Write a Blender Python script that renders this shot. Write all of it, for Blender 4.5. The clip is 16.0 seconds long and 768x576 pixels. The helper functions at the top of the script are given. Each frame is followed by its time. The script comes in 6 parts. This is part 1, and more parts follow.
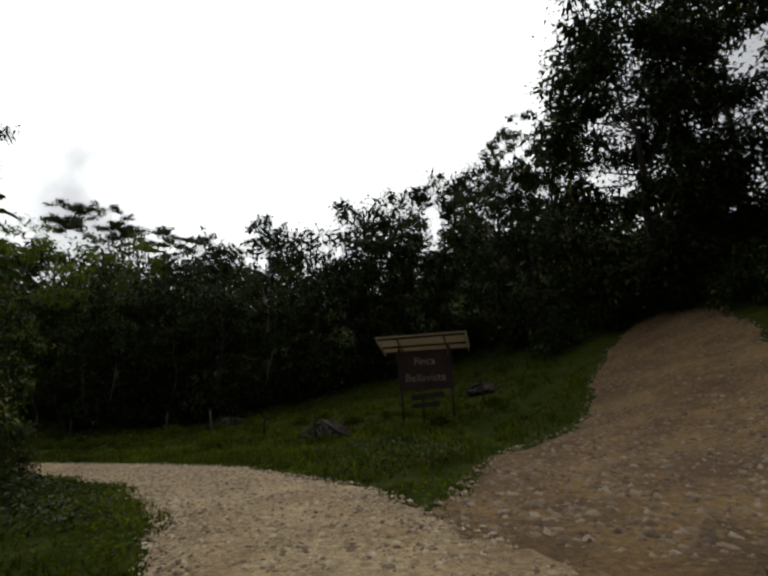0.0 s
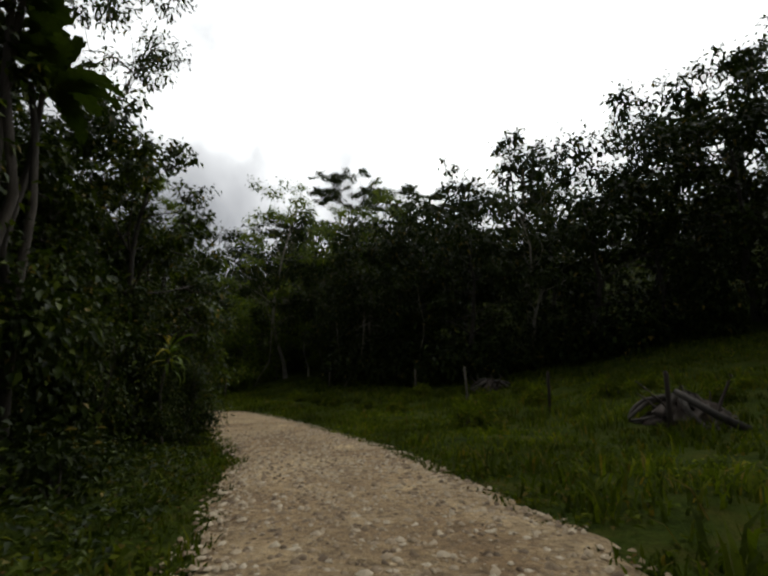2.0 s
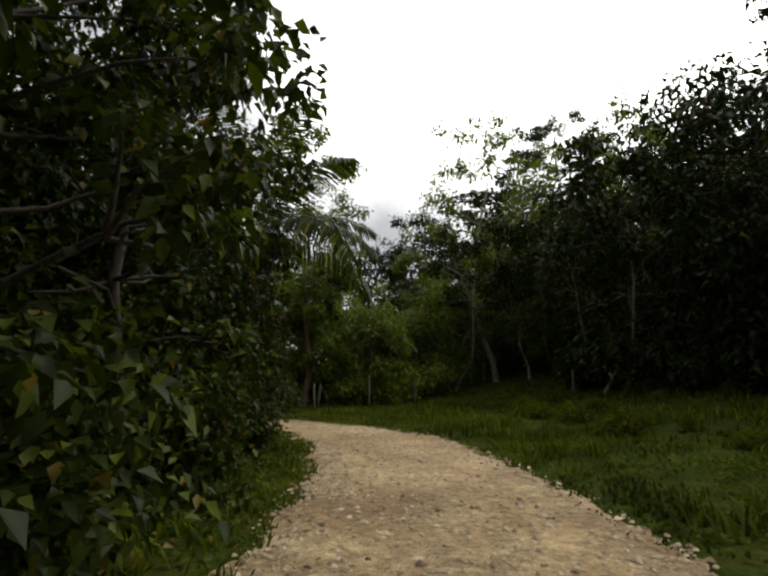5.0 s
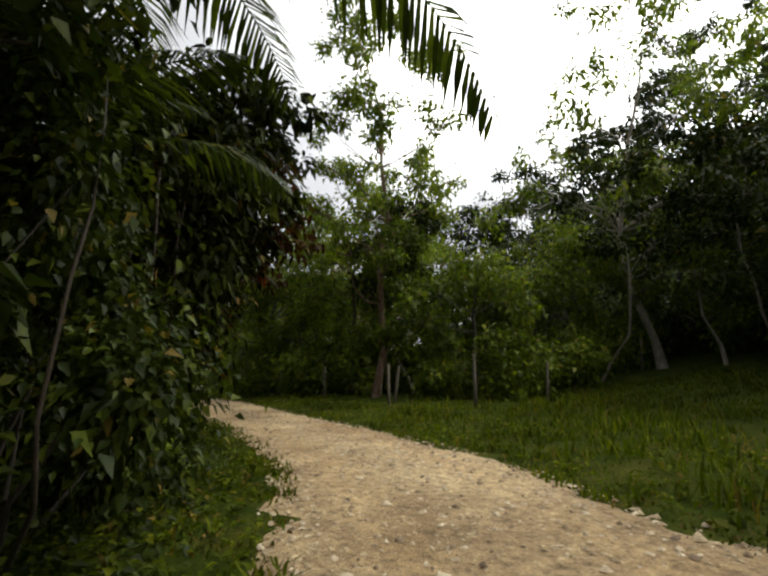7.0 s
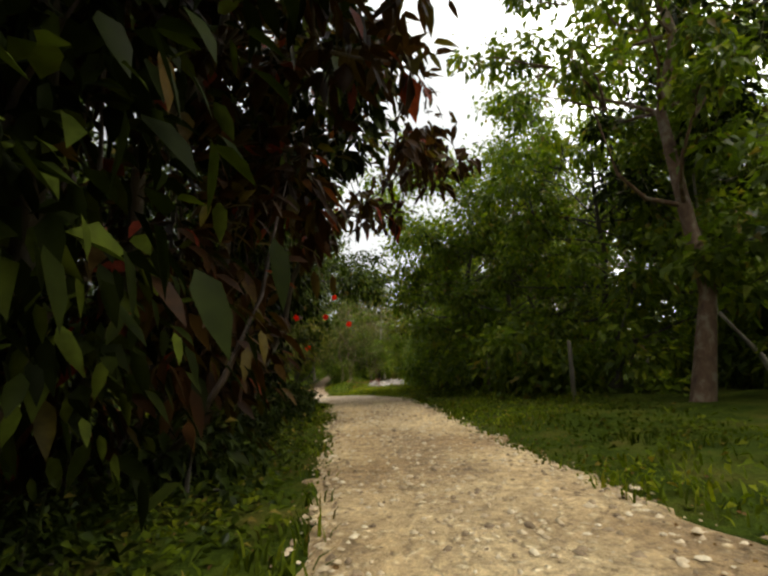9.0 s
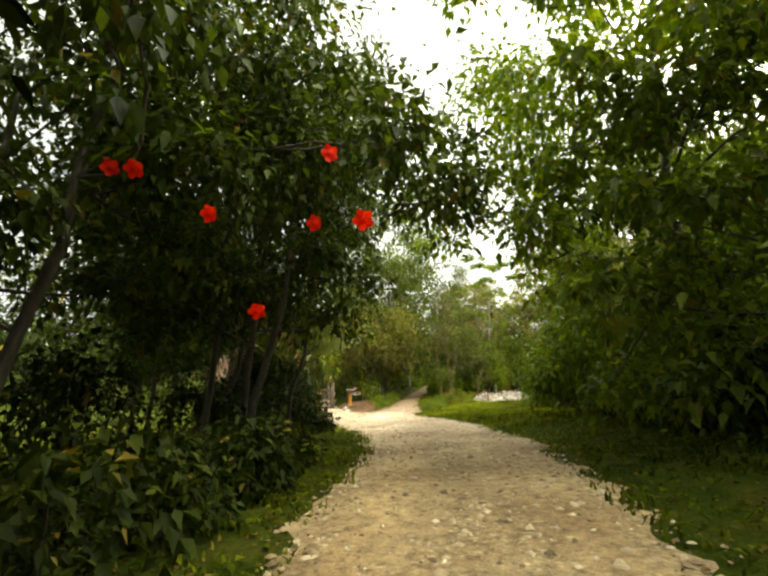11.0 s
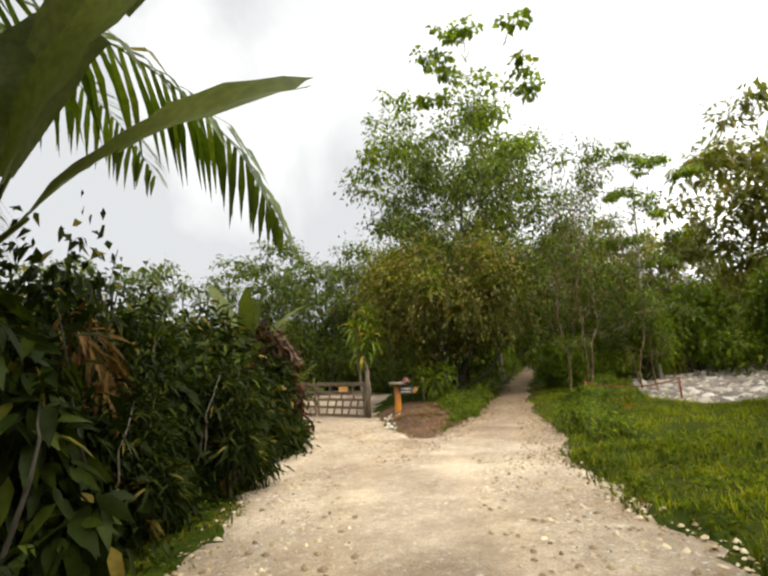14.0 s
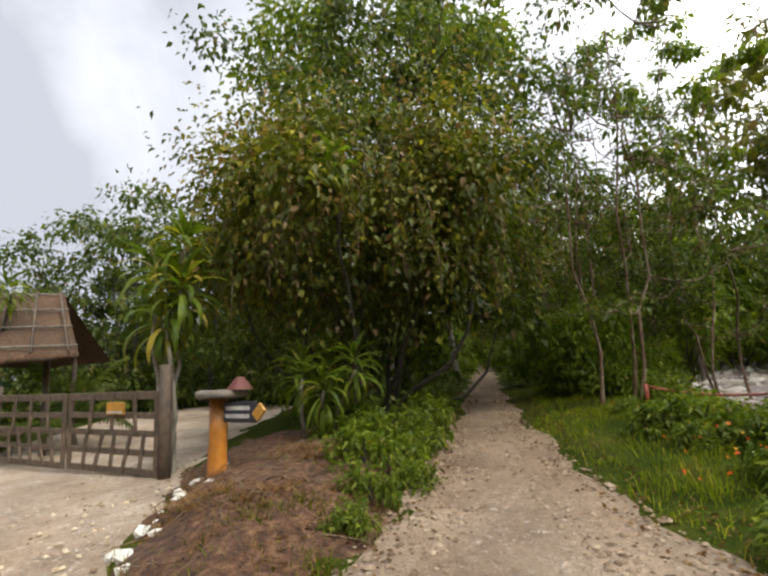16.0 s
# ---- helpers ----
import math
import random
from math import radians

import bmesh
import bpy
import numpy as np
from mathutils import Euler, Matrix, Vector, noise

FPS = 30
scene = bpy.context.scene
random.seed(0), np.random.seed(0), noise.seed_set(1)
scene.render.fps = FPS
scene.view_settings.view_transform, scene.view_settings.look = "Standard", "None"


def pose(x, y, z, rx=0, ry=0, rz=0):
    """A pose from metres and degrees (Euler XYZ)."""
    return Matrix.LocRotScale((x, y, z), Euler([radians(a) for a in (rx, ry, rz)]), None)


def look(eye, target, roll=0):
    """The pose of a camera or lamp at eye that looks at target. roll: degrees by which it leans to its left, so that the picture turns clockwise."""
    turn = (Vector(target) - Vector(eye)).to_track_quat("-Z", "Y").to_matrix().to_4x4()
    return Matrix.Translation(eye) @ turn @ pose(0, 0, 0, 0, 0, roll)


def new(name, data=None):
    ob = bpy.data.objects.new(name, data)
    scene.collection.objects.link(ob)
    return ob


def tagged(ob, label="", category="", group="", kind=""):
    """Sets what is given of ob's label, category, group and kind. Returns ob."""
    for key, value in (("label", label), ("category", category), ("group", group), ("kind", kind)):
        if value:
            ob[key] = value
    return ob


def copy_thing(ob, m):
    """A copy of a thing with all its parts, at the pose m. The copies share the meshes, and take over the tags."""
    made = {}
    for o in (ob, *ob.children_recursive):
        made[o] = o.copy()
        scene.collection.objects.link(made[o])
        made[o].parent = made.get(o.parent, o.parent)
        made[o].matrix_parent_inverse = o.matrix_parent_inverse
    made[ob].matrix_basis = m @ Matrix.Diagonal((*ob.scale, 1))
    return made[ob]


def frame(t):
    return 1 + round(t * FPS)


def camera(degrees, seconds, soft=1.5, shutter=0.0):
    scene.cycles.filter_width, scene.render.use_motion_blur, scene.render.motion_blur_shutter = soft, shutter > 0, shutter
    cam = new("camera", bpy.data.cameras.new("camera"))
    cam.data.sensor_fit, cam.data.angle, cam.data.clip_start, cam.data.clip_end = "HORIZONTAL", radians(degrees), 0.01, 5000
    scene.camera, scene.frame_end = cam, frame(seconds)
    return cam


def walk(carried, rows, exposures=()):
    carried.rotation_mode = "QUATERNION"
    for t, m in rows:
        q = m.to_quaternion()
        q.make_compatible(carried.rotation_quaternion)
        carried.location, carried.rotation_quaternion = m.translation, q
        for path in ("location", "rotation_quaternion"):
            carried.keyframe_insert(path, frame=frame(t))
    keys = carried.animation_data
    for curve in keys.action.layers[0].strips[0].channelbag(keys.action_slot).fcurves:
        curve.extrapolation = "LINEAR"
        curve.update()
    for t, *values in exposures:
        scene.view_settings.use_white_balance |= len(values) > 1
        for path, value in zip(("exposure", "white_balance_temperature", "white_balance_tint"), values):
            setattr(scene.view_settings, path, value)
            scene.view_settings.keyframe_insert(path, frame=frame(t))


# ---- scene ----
cam = camera(80.0, 16.0, soft=2.6)
walk(cam, [
    (0.0, pose(0.00, 0.00, 1.25, 102.6, 2.8, 0.7)),
    (0.5, pose(-0.59, 2.65, 1.11, 100.9, 0.2, 7.0)),
    (1.0, pose(-1.28, 4.88, 0.95, 101.9, 1.2, 17.4)),
    (1.5, pose(-2.18, 7.05, 0.86, 101.0, -0.5, 24.0)),
    (2.0, pose(-3.30, 8.99, 0.71, 99.6, 0.6, 31.1)),
    (2.5, pose(-4.48, 10.68, 0.59, 100.8, 3.8, 38.3)),
    (3.0, pose(-5.88, 12.32, 0.42, 100.8, 5.5, 43.6)),
    (3.5, pose(-7.40, 13.81, 0.29, 101.6, 5.3, 50.1)),
    (6.0, pose(-15.99, 20.42, -0.20, 101.3, -0.8, 58.0)),
    (6.5, pose(-17.91, 21.57, -0.26, 101.6, -0.6, 61.6)),
    (7.0, pose(-19.96, 22.48, -0.33, 99.4, -0.4, 67.7)),
    (7.5, pose(-22.03, 23.22, -0.45, 100.2, -2.0, 73.7)),
    (8.0, pose(-24.21, 23.70, -0.58, 98.4, -0.2, 81.9)),
    (8.5, pose(-26.36, 23.99, -0.64, 98.2, 1.7, 88.3)),
    (11.0, pose(-37.68, 23.53, -0.91, 99.9, 1.0, 106.2)),
    (11.5, pose(-40.06, 23.06, -0.94, 100.1, 2.6, 110.3)),
    (12.0, pose(-42.48, 22.49, -1.02, 98.5, 1.0, 111.9)),
    (12.5, pose(-44.95, 21.78, -1.10, 98.9, 1.6, 113.5)),
    (13.0, pose(-47.44, 20.91, -1.20, 98.1, 1.1, 115.1)),
    (13.5, pose(-49.93, 20.05, -1.32, 98.3, 0.6, 116.9)),
    (14.0, pose(-52.66, 19.12, -1.43, 98.6, 3.0, 115.6)),
    (14.5, pose(-55.25, 18.34, -1.65, 98.1, 3.2, 112.1)),
    (15.0, pose(-57.75, 17.61, -1.78, 98.0, 3.4, 111.0)),
    (15.5, pose(-60.09, 16.98, -1.95, 96.6, 4.0, 110.0)),
    (16.0, pose(-62.41, 16.44, -2.04, 98.9, 3.2, 108.1)),
], exposures=[(0.0, -1.0, 6350, 8), (2.0, -0.88, 6350, 8), (3.5, -0.6, 6450, 8), (6.0, 0.25, 6600, 7), (8.5, 0.8, 6750, 6), (11.0, 1.8, 7900, -4), (11.5, 2.0, 7900, -4), (12.5, 2.05, 7700, -4), (13.5, 1.65, 7200, 3), (14.5, 1.02, 6850, 6), (16.0, 1.05, 6450, 10)])

# ---- sky and sun ----
SUN_ELEVATION, SUN_YAW = 55.0, -48.0   # the sun stands behind thin cloud, to the right of the first bend
GLOW_YAW = 5.0   # the brightest stretch of cloud
world = bpy.data.worlds.new("overcast_sky")
scene.world = world
world.use_nodes = True
wt = world.node_tree
wt.nodes.clear()


def wnode(kind, **props):
    n = wt.nodes.new(kind)
    for k, v in props.items():
        n.inputs[k].default_value = v
    return n


w_out = wt.nodes.new("ShaderNodeOutputWorld")
w_bg = wnode("ShaderNodeBackground", Strength=1.0)
w_sky = wt.nodes.new("ShaderNodeTexSky")
w_sky.sky_type, w_sky.sun_disc = "NISHITA", False
w_sky.sun_elevation, w_sky.sun_rotation = radians(SUN_ELEVATION), radians(-SUN_YAW)
w_dim = wt.nodes.new("ShaderNodeVectorMath")
w_dim.operation = "SCALE"
w_dim.inputs["Scale"].default_value = 0.1
wt.links.new(w_sky.outputs[0], w_dim.inputs[0])
w_co = wt.nodes.new("ShaderNodeTexCoord")
w_noise = wnode("ShaderNodeTexNoise", Scale=2.3, Detail=6.0, Roughness=0.5, Distortion=0.35)
wt.links.new(w_co.outputs["Generated"], w_noise.inputs["Vector"])
# thin cloud round the sun is bright, the far cloud bank away from it is grey
w_dot = wt.nodes.new("ShaderNodeVectorMath")
w_dot.operation = "DOT_PRODUCT"
w_dot.inputs[1].default_value = (-math.sin(radians(GLOW_YAW)) * 0.82, math.cos(radians(GLOW_YAW)) * 0.82, 0.57)
wt.links.new(w_co.outputs["Generated"], w_dot.inputs[0])
w_sum = wt.nodes.new("ShaderNodeMath")
w_sum.operation = "MULTIPLY_ADD"
w_sum.inputs[1].default_value = 1.25
wt.links.new(w_noise.outputs["Fac"], w_sum.inputs[0])
w_lean = wt.nodes.new("ShaderNodeMath")
w_lean.operation = "MULTIPLY_ADD"
w_lean.inputs[1].default_value, w_lean.inputs[2].default_value = 0.75, -0.50
wt.links.new(w_dot.outputs["Value"], w_lean.inputs[0])
wt.links.new(w_lean.outputs[0], w_sum.inputs[2])
w_ramp = wt.nodes.new("ShaderNodeValToRGB")
w_ramp.color_ramp.elements[0].position, w_ramp.color_ramp.elements[0].color = 0.0, (0.325, 0.338, 0.378, 1)
w_ramp.color_ramp.elements[1].position, w_ramp.color_ramp.elements[1].color = 1.0, (3.8, 3.8, 3.7, 1)
e = w_ramp.color_ramp.elements.new(0.42)
e.color = (0.61, 0.62, 0.66, 1)
e = w_ramp.color_ramp.elements.new(0.64)
e.color = (1.55, 1.55, 1.57, 1)
e = w_ramp.color_ramp.elements.new(0.80)
e.color = (3.0, 3.0, 2.95, 1)
wt.links.new(w_sum.outputs[0], w_ramp.inputs["Fac"])
# a few holes with blue sky
w_n2 = wnode("ShaderNodeTexNoise", Scale=4.0, Detail=5.0, Roughness=0.6)
wt.links.new(w_co.outputs["Generated"], w_n2.inputs["Vector"])
w_hole = wt.nodes.new("ShaderNodeMapRange")
w_hole.inputs["From Min"].default_value, w_hole.inputs["From Max"].default_value = 0.70, 0.76
wt.links.new(w_n2.outputs["Fac"], w_hole.inputs["Value"])
w_mix = wt.nodes.new("ShaderNodeMix")
w_mix.data_type = "RGBA"
wt.links.new(w_hole.outputs[0], w_mix.inputs[0])
wt.links.new(w_ramp.outputs["Color"], w_mix.inputs[6])
wt.links.new(w_dim.outputs[0], w_mix.inputs[7])
wt.links.new(w_mix.outputs[2], w_bg.inputs["Color"])
wt.links.new(w_bg.outputs[0], w_out.inputs["Surface"])

sun_data = bpy.data.lights.new("sun", "SUN")
sun_data.energy, sun_data.angle, sun_data.color = 1.1, radians(14), (1.0, 0.95, 0.86)
sun = new("sun", sun_data)
sun.matrix_basis = look((0, 0, 0), (math.sin(radians(SUN_YAW)) * math.cos(radians(SUN_ELEVATION)), -math.cos(radians(SUN_YAW)) * math.cos(radians(SUN_ELEVATION)), -math.sin(radians(SUN_ELEVATION))))

# ---- materials ----
def material(name):
    m = bpy.data.materials.new(name)
    m.use_nodes = True
    t = m.node_tree
    return m, t, t.nodes["Principled BSDF"], t.nodes["Material Output"]


def ramp_node(t, stops):
    n = t.nodes.new("ShaderNodeValToRGB")
    els = n.color_ramp.elements
    els[0].position, els[0].color = stops[0][0], (*stops[0][1], 1)
    els[1].position, els[1].color = stops[-1][0], (*stops[-1][1], 1)
    for p, c in stops[1:-1]:
        els.new(p).color = (*c, 1)
    return n


def noise_node(t, scale, detail=5.0, rough=0.6, coords=None, distortion=0.0):
    n = t.nodes.new("ShaderNodeTexNoise")
    n.inputs["Scale"].default_value, n.inputs["Detail"].default_value = scale, detail
    n.inputs["Roughness"].default_value, n.inputs["Distortion"].default_value = rough, distortion
    if coords is not None:
        t.links.new(coords, n.inputs["Vector"])
    return n


def position_of(t):
    return t.nodes.new("ShaderNodeNewGeometry").outputs["Position"]


def mix_color(t, fac, a, b, mode="MIX"):
    n = t.nodes.new("ShaderNodeMix")
    n.data_type, n.blend_type = "RGBA", mode
    for socket, value in ((n.inputs[0], fac), (n.inputs[6], a), (n.inputs[7], b)):
        if isinstance(value, (int, float)):
            socket.default_value = value
        elif isinstance(value, tuple):
            socket.default_value = (*value, 1)
        else:
            t.links.new(value, socket)
    return n.outputs[2]


def bump(t, bsdf, height, strength=0.5, distance=0.02):
    n = t.nodes.new("ShaderNodeBump")
    n.inputs["Strength"].default_value, n.inputs["Distance"].default_value = strength, distance
    t.links.new(height, n.inputs["Height"])
    t.links.new(n.outputs[0], bsdf.inputs["Normal"])


def leaf_material(name, dark, mid, light, old=(0.16, 0.12, 0.03), old_share=0.03, rough=0.42, glow=0.3, spec=0.16, patch=(0.62, 1.2)):
    """Leaves: each one its own tone, patches of older growth, light that shines through."""
    m, t, b, out = material(name)
    geo = t.nodes.new("ShaderNodeNewGeometry")
    dark, mid, light = [(c[0] * 1.12, c[1], c[2] * 0.48) for c in (dark, mid, light)]
    r = ramp_node(t, [(0.0, dark), (0.66, mid), (1.0 - old_share * 1.2, light), (1.0 - old_share * 0.8, old), (1.0, old)])
    t.links.new(geo.outputs["Random Per Island"], r.inputs["Fac"])
    big = noise_node(t, 0.35, 3.0, 0.5, geo.outputs["Position"])
    tone = ramp_node(t, [(0.3, (patch[0], patch[0] * 1.06, patch[0])), (0.7, (patch[1], patch[1] * 0.96, patch[1] * 0.84))])
    t.links.new(big.outputs["Fac"], tone.inputs["Fac"])
    col = mix_color(t, 1.0, r.outputs["Color"], tone.outputs["Color"], "MULTIPLY")
    fine = noise_node(t, 14.0, 2.0, 0.5, geo.outputs["Position"])
    speck = ramp_node(t, [(0.35, (0.8, 0.8, 0.8)), (0.65, (1.15, 1.15, 1.1))])
    t.links.new(fine.outputs["Fac"], speck.inputs["Fac"])
    col = mix_color(t, 1.0, col, speck.outputs["Color"], "MULTIPLY")
    t.links.new(col, b.inputs["Base Color"])
    b.inputs["Roughness"].default_value = rough
    b.inputs["Specular IOR Level"].default_value = spec
    tr = t.nodes.new("ShaderNodeBsdfTranslucent")
    t.links.new(mix_color(t, 1.0, col, (1.5, 1.6, 0.7), "MULTIPLY"), tr.inputs["Color"])
    mx = t.nodes.new("ShaderNodeMixShader")
    mx.inputs[0].default_value = glow
    t.links.new(b.outputs[0], mx.inputs[1])
    t.links.new(tr.outputs[0], mx.inputs[2])
    t.links.new(mx.outputs[0], out.inputs["Surface"])
    return m


def rough_material(name, stops, scale=6.0, stain=0.6, rough=0.9, height=0.02, strength=0.6, stretch=None, fine=40.0):
    """Bark, planks, earth, stone: two scales of colour, relief from both."""
    m, t, b, out = material(name)
    co = position_of(t)
    if stretch:
        mp = t.nodes.new("ShaderNodeMapping")
        mp.inputs["Scale"].default_value = stretch
        t.links.new(t.nodes.new("ShaderNodeTexCoord").outputs["Object"], mp.inputs["Vector"])
        co = mp.outputs["Vector"]
    n = noise_node(t, scale, 8.0, 0.65, co)
    r = ramp_node(t, stops)
    t.links.new(n.outputs["Fac"], r.inputs["Fac"])
    n2 = noise_node(t, stain, 4.0, 0.5, co)
    r2 = ramp_node(t, [(0.35, (0.7, 0.7, 0.7)), (0.65, (1.15, 1.13, 1.1))])
    t.links.new(n2.outputs["Fac"], r2.inputs["Fac"])
    t.links.new(mix_color(t, 1.0, r.outputs["Color"], r2.outputs["Color"], "MULTIPLY"), b.inputs["Base Color"])
    b.inputs["Roughness"].default_value = rough
    n3 = noise_node(t, fine, 4.0, 0.6, co)
    add = t.nodes.new("ShaderNodeMath")
    t.links.new(n.outputs["Fac"], add.inputs[0])
    t.links.new(n3.outputs["Fac"], add.inputs[1])
    bump(t, b, add.outputs[0], strength, height)
    return m


MAT = {
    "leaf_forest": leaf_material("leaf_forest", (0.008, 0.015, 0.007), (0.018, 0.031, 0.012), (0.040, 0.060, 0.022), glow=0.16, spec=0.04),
    "leaf_ridge": leaf_material("leaf_ridge", (0.022, 0.036, 0.018), (0.035, 0.056, 0.024), (0.056, 0.080, 0.034), glow=0.2, spec=0.08),
    "leaf_hedge": leaf_material("leaf_hedge", (0.012, 0.022, 0.008), (0.026, 0.045, 0.014), (0.078, 0.110, 0.030), rough=0.4, glow=0.25, spec=0.1),
    # hedge shade sits in the dark tones, the few lit leaves in the pale
    "leaf_hedge_shaded": leaf_material("leaf_hedge_shaded", (0.006, 0.009, 0.004), (0.013, 0.019, 0.008), (0.062, 0.088, 0.027), old=(0.10, 0.060, 0.018), old_share=0.02, rough=0.5, glow=0.12, spec=0.02),
    "leaf_hibiscus": leaf_material("leaf_hibiscus", (0.021, 0.037, 0.015), (0.043, 0.070, 0.026), (0.095, 0.135, 0.044), rough=0.42, glow=0.34, spec=0.1),
    # darker twin of leaf_hedge, with shade under the trees put in its colour
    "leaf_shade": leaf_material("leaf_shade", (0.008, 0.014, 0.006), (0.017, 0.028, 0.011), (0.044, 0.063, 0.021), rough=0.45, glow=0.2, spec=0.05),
    "leaf_mid": leaf_material("leaf_mid", (0.042, 0.072, 0.018), (0.094, 0.148, 0.032), (0.185, 0.235, 0.050), rough=0.45, glow=0.46),
    "leaf_fork": leaf_material("leaf_fork", (0.028, 0.050, 0.020), (0.062, 0.098, 0.034), (0.130, 0.165, 0.055), old=(0.14, 0.10, 0.04), old_share=0.06, rough=0.45, glow=0.4),
    "leaf_bright": leaf_material("leaf_bright", (0.055, 0.098, 0.020), (0.110, 0.180, 0.030), (0.200, 0.255, 0.045), rough=0.45, glow=0.48),
    "leaf_olive": leaf_material("leaf_olive", (0.046, 0.064, 0.020), (0.105, 0.130, 0.034), (0.225, 0.225, 0.055), old=(0.19, 0.12, 0.05), old_share=0.14, glow=0.36),
    "leaf_bank": leaf_material("leaf_bank", (0.075, 0.094, 0.036), (0.130, 0.148, 0.052), (0.185, 0.190, 0.065), old=(0.20, 0.14, 0.07), old_share=0.10, glow=0.35),
    "leaf_croton": leaf_material("leaf_croton", (0.016, 0.008, 0.008), (0.036, 0.018, 0.014), (0.056, 0.050, 0.020), old=(0.16, 0.03, 0.02), old_share=0.05, rough=0.4, spec=0.05),
    "leaf_palm": leaf_material("leaf_palm", (0.030, 0.055, 0.014), (0.055, 0.090, 0.022), (0.100, 0.130, 0.034), rough=0.35, glow=0.35),
    "leaf_banana": leaf_material("leaf_banana", (0.050, 0.068, 0.038), (0.070, 0.092, 0.050), (0.095, 0.120, 0.058), rough=0.5, glow=0.3),
    "leaf_dracaena": leaf_material("leaf_dracaena", (0.050, 0.095, 0.020), (0.110, 0.170, 0.035), (0.240, 0.250, 0.050), old=(0.30, 0.24, 0.04), old_share=0.12, glow=0.35),
    "leaf_dry": leaf_material("leaf_dry", (0.05, 0.028, 0.02), (0.10, 0.058, 0.04), (0.17, 0.11, 0.08), rough=0.8, glow=0.2),
    "grass_bright": leaf_material("grass_bright", (0.085, 0.135, 0.018), (0.165, 0.215, 0.026), (0.270, 0.290, 0.045), old=(0.26, 0.19, 0.05), old_share=0.08, rough=0.6, glow=0.38, spec=0.04, patch=(0.6, 1.25)),
    "grass": leaf_material("grass", (0.034, 0.055, 0.010), (0.072, 0.108, 0.016), (0.125, 0.155, 0.026), old=(0.16, 0.12, 0.03), old_share=0.06, rough=0.6, glow=0.35, spec=0.03, patch=(0.32, 1.3)),
    "flower_red": leaf_material("flower_red", (0.55, 0.010, 0.012), (0.65, 0.015, 0.015), (0.75, 0.03, 0.02), old=(0.6, 0.01, 0.02), rough=0.5, glow=0.35),
    "flower_orange": leaf_material("flower_orange", (0.45, 0.06, 0.012), (0.60, 0.12, 0.015), (0.65, 0.35, 0.02), old=(0.6, 0.1, 0.02), rough=0.5, glow=0.3),
    "bark_dark": rough_material("bark_dark", [(0.3, (0.025, 0.020, 0.015)), (0.6, (0.06, 0.05, 0.038)), (0.8, (0.10, 0.09, 0.07))], 9.0, 0.7, stretch=(1, 1, 0.35)),
    "bark_pale": rough_material("bark_pale", [(0.3, (0.12, 0.10, 0.075)), (0.55, (0.26, 0.23, 0.18)), (0.75, (0.40, 0.37, 0.31))], 5.0, 0.9, stretch=(1, 1, 0.5)),
    "bark_lichen": rough_material("bark_lichen", [(0.3, (0.06, 0.03, 0.018)), (0.5, (0.13, 0.075, 0.04)), (0.7, (0.24, 0.21, 0.15))], 6.0, 0.8, stretch=(1, 1, 0.6)),
    "wood_post": rough_material("wood_post", [(0.3, (0.10, 0.085, 0.065)), (0.6, (0.21, 0.18, 0.14)), (0.8, (0.30, 0.27, 0.22))], 12.0, 1.2, stretch=(1, 1, 0.15)),
    "wood_dark": rough_material("wood_dark", [(0.3, (0.025, 0.018, 0.013)), (0.7, (0.07, 0.05, 0.036))], 12.0, 1.5, stretch=(1, 1, 0.15)),
    "earth_dark": rough_material("earth_dark", [(0.34, (0.032, 0.014, 0.006)), (0.5, (0.095, 0.042, 0.018)), (0.62, (0.165, 0.085, 0.042)), (0.74, (0.28, 0.18, 0.11))], 11.0, 0.8, 0.95, 0.06, 0.9),
    "earth": rough_material("earth", [(0.3, (0.10, 0.062, 0.036)), (0.6, (0.19, 0.125, 0.075)), (0.8, (0.27, 0.19, 0.12))], 3.0, 0.5, 0.95, 0.05),
}

# ---- plan ----
# centre of the gravel road: x, y, ground height, half width
ROAD = [(2.6, -40, 1.5, 1.7), (1.6, -12, 0.45, 1.7), (0.7, -2, 0.05, 1.7), (-0.3, 4.0, -0.2, 1.7), (-1.9, 7.6, -0.36, 1.6), (-5.0, 12.0, -0.62, 1.5), (-9.0, 16.1, -0.98, 1.5),
        (-13.8, 19.6, -1.27, 1.6), (-18.0, 22.4, -1.5, 1.7), (-22.3, 24.5, -1.68, 1.7), (-26.0, 25.1, -1.82, 1.5), (-29.2, 24.95, -1.92, 1.35), (-33.0, 24.3, -2.0, 1.2),
        (-37.0, 23.7, -2.1, 1.2), (-41.0, 23.2, -2.27, 1.3), (-45.7, 22.4, -2.56, 1.5), (-50.4, 20.85, -2.86, 1.7), (-53.6, 19.2, -3.08, 2.0), (-57.5, 17.1, -3.38, 2.25), (-61.0, 15.6, -3.62, 2.8)]
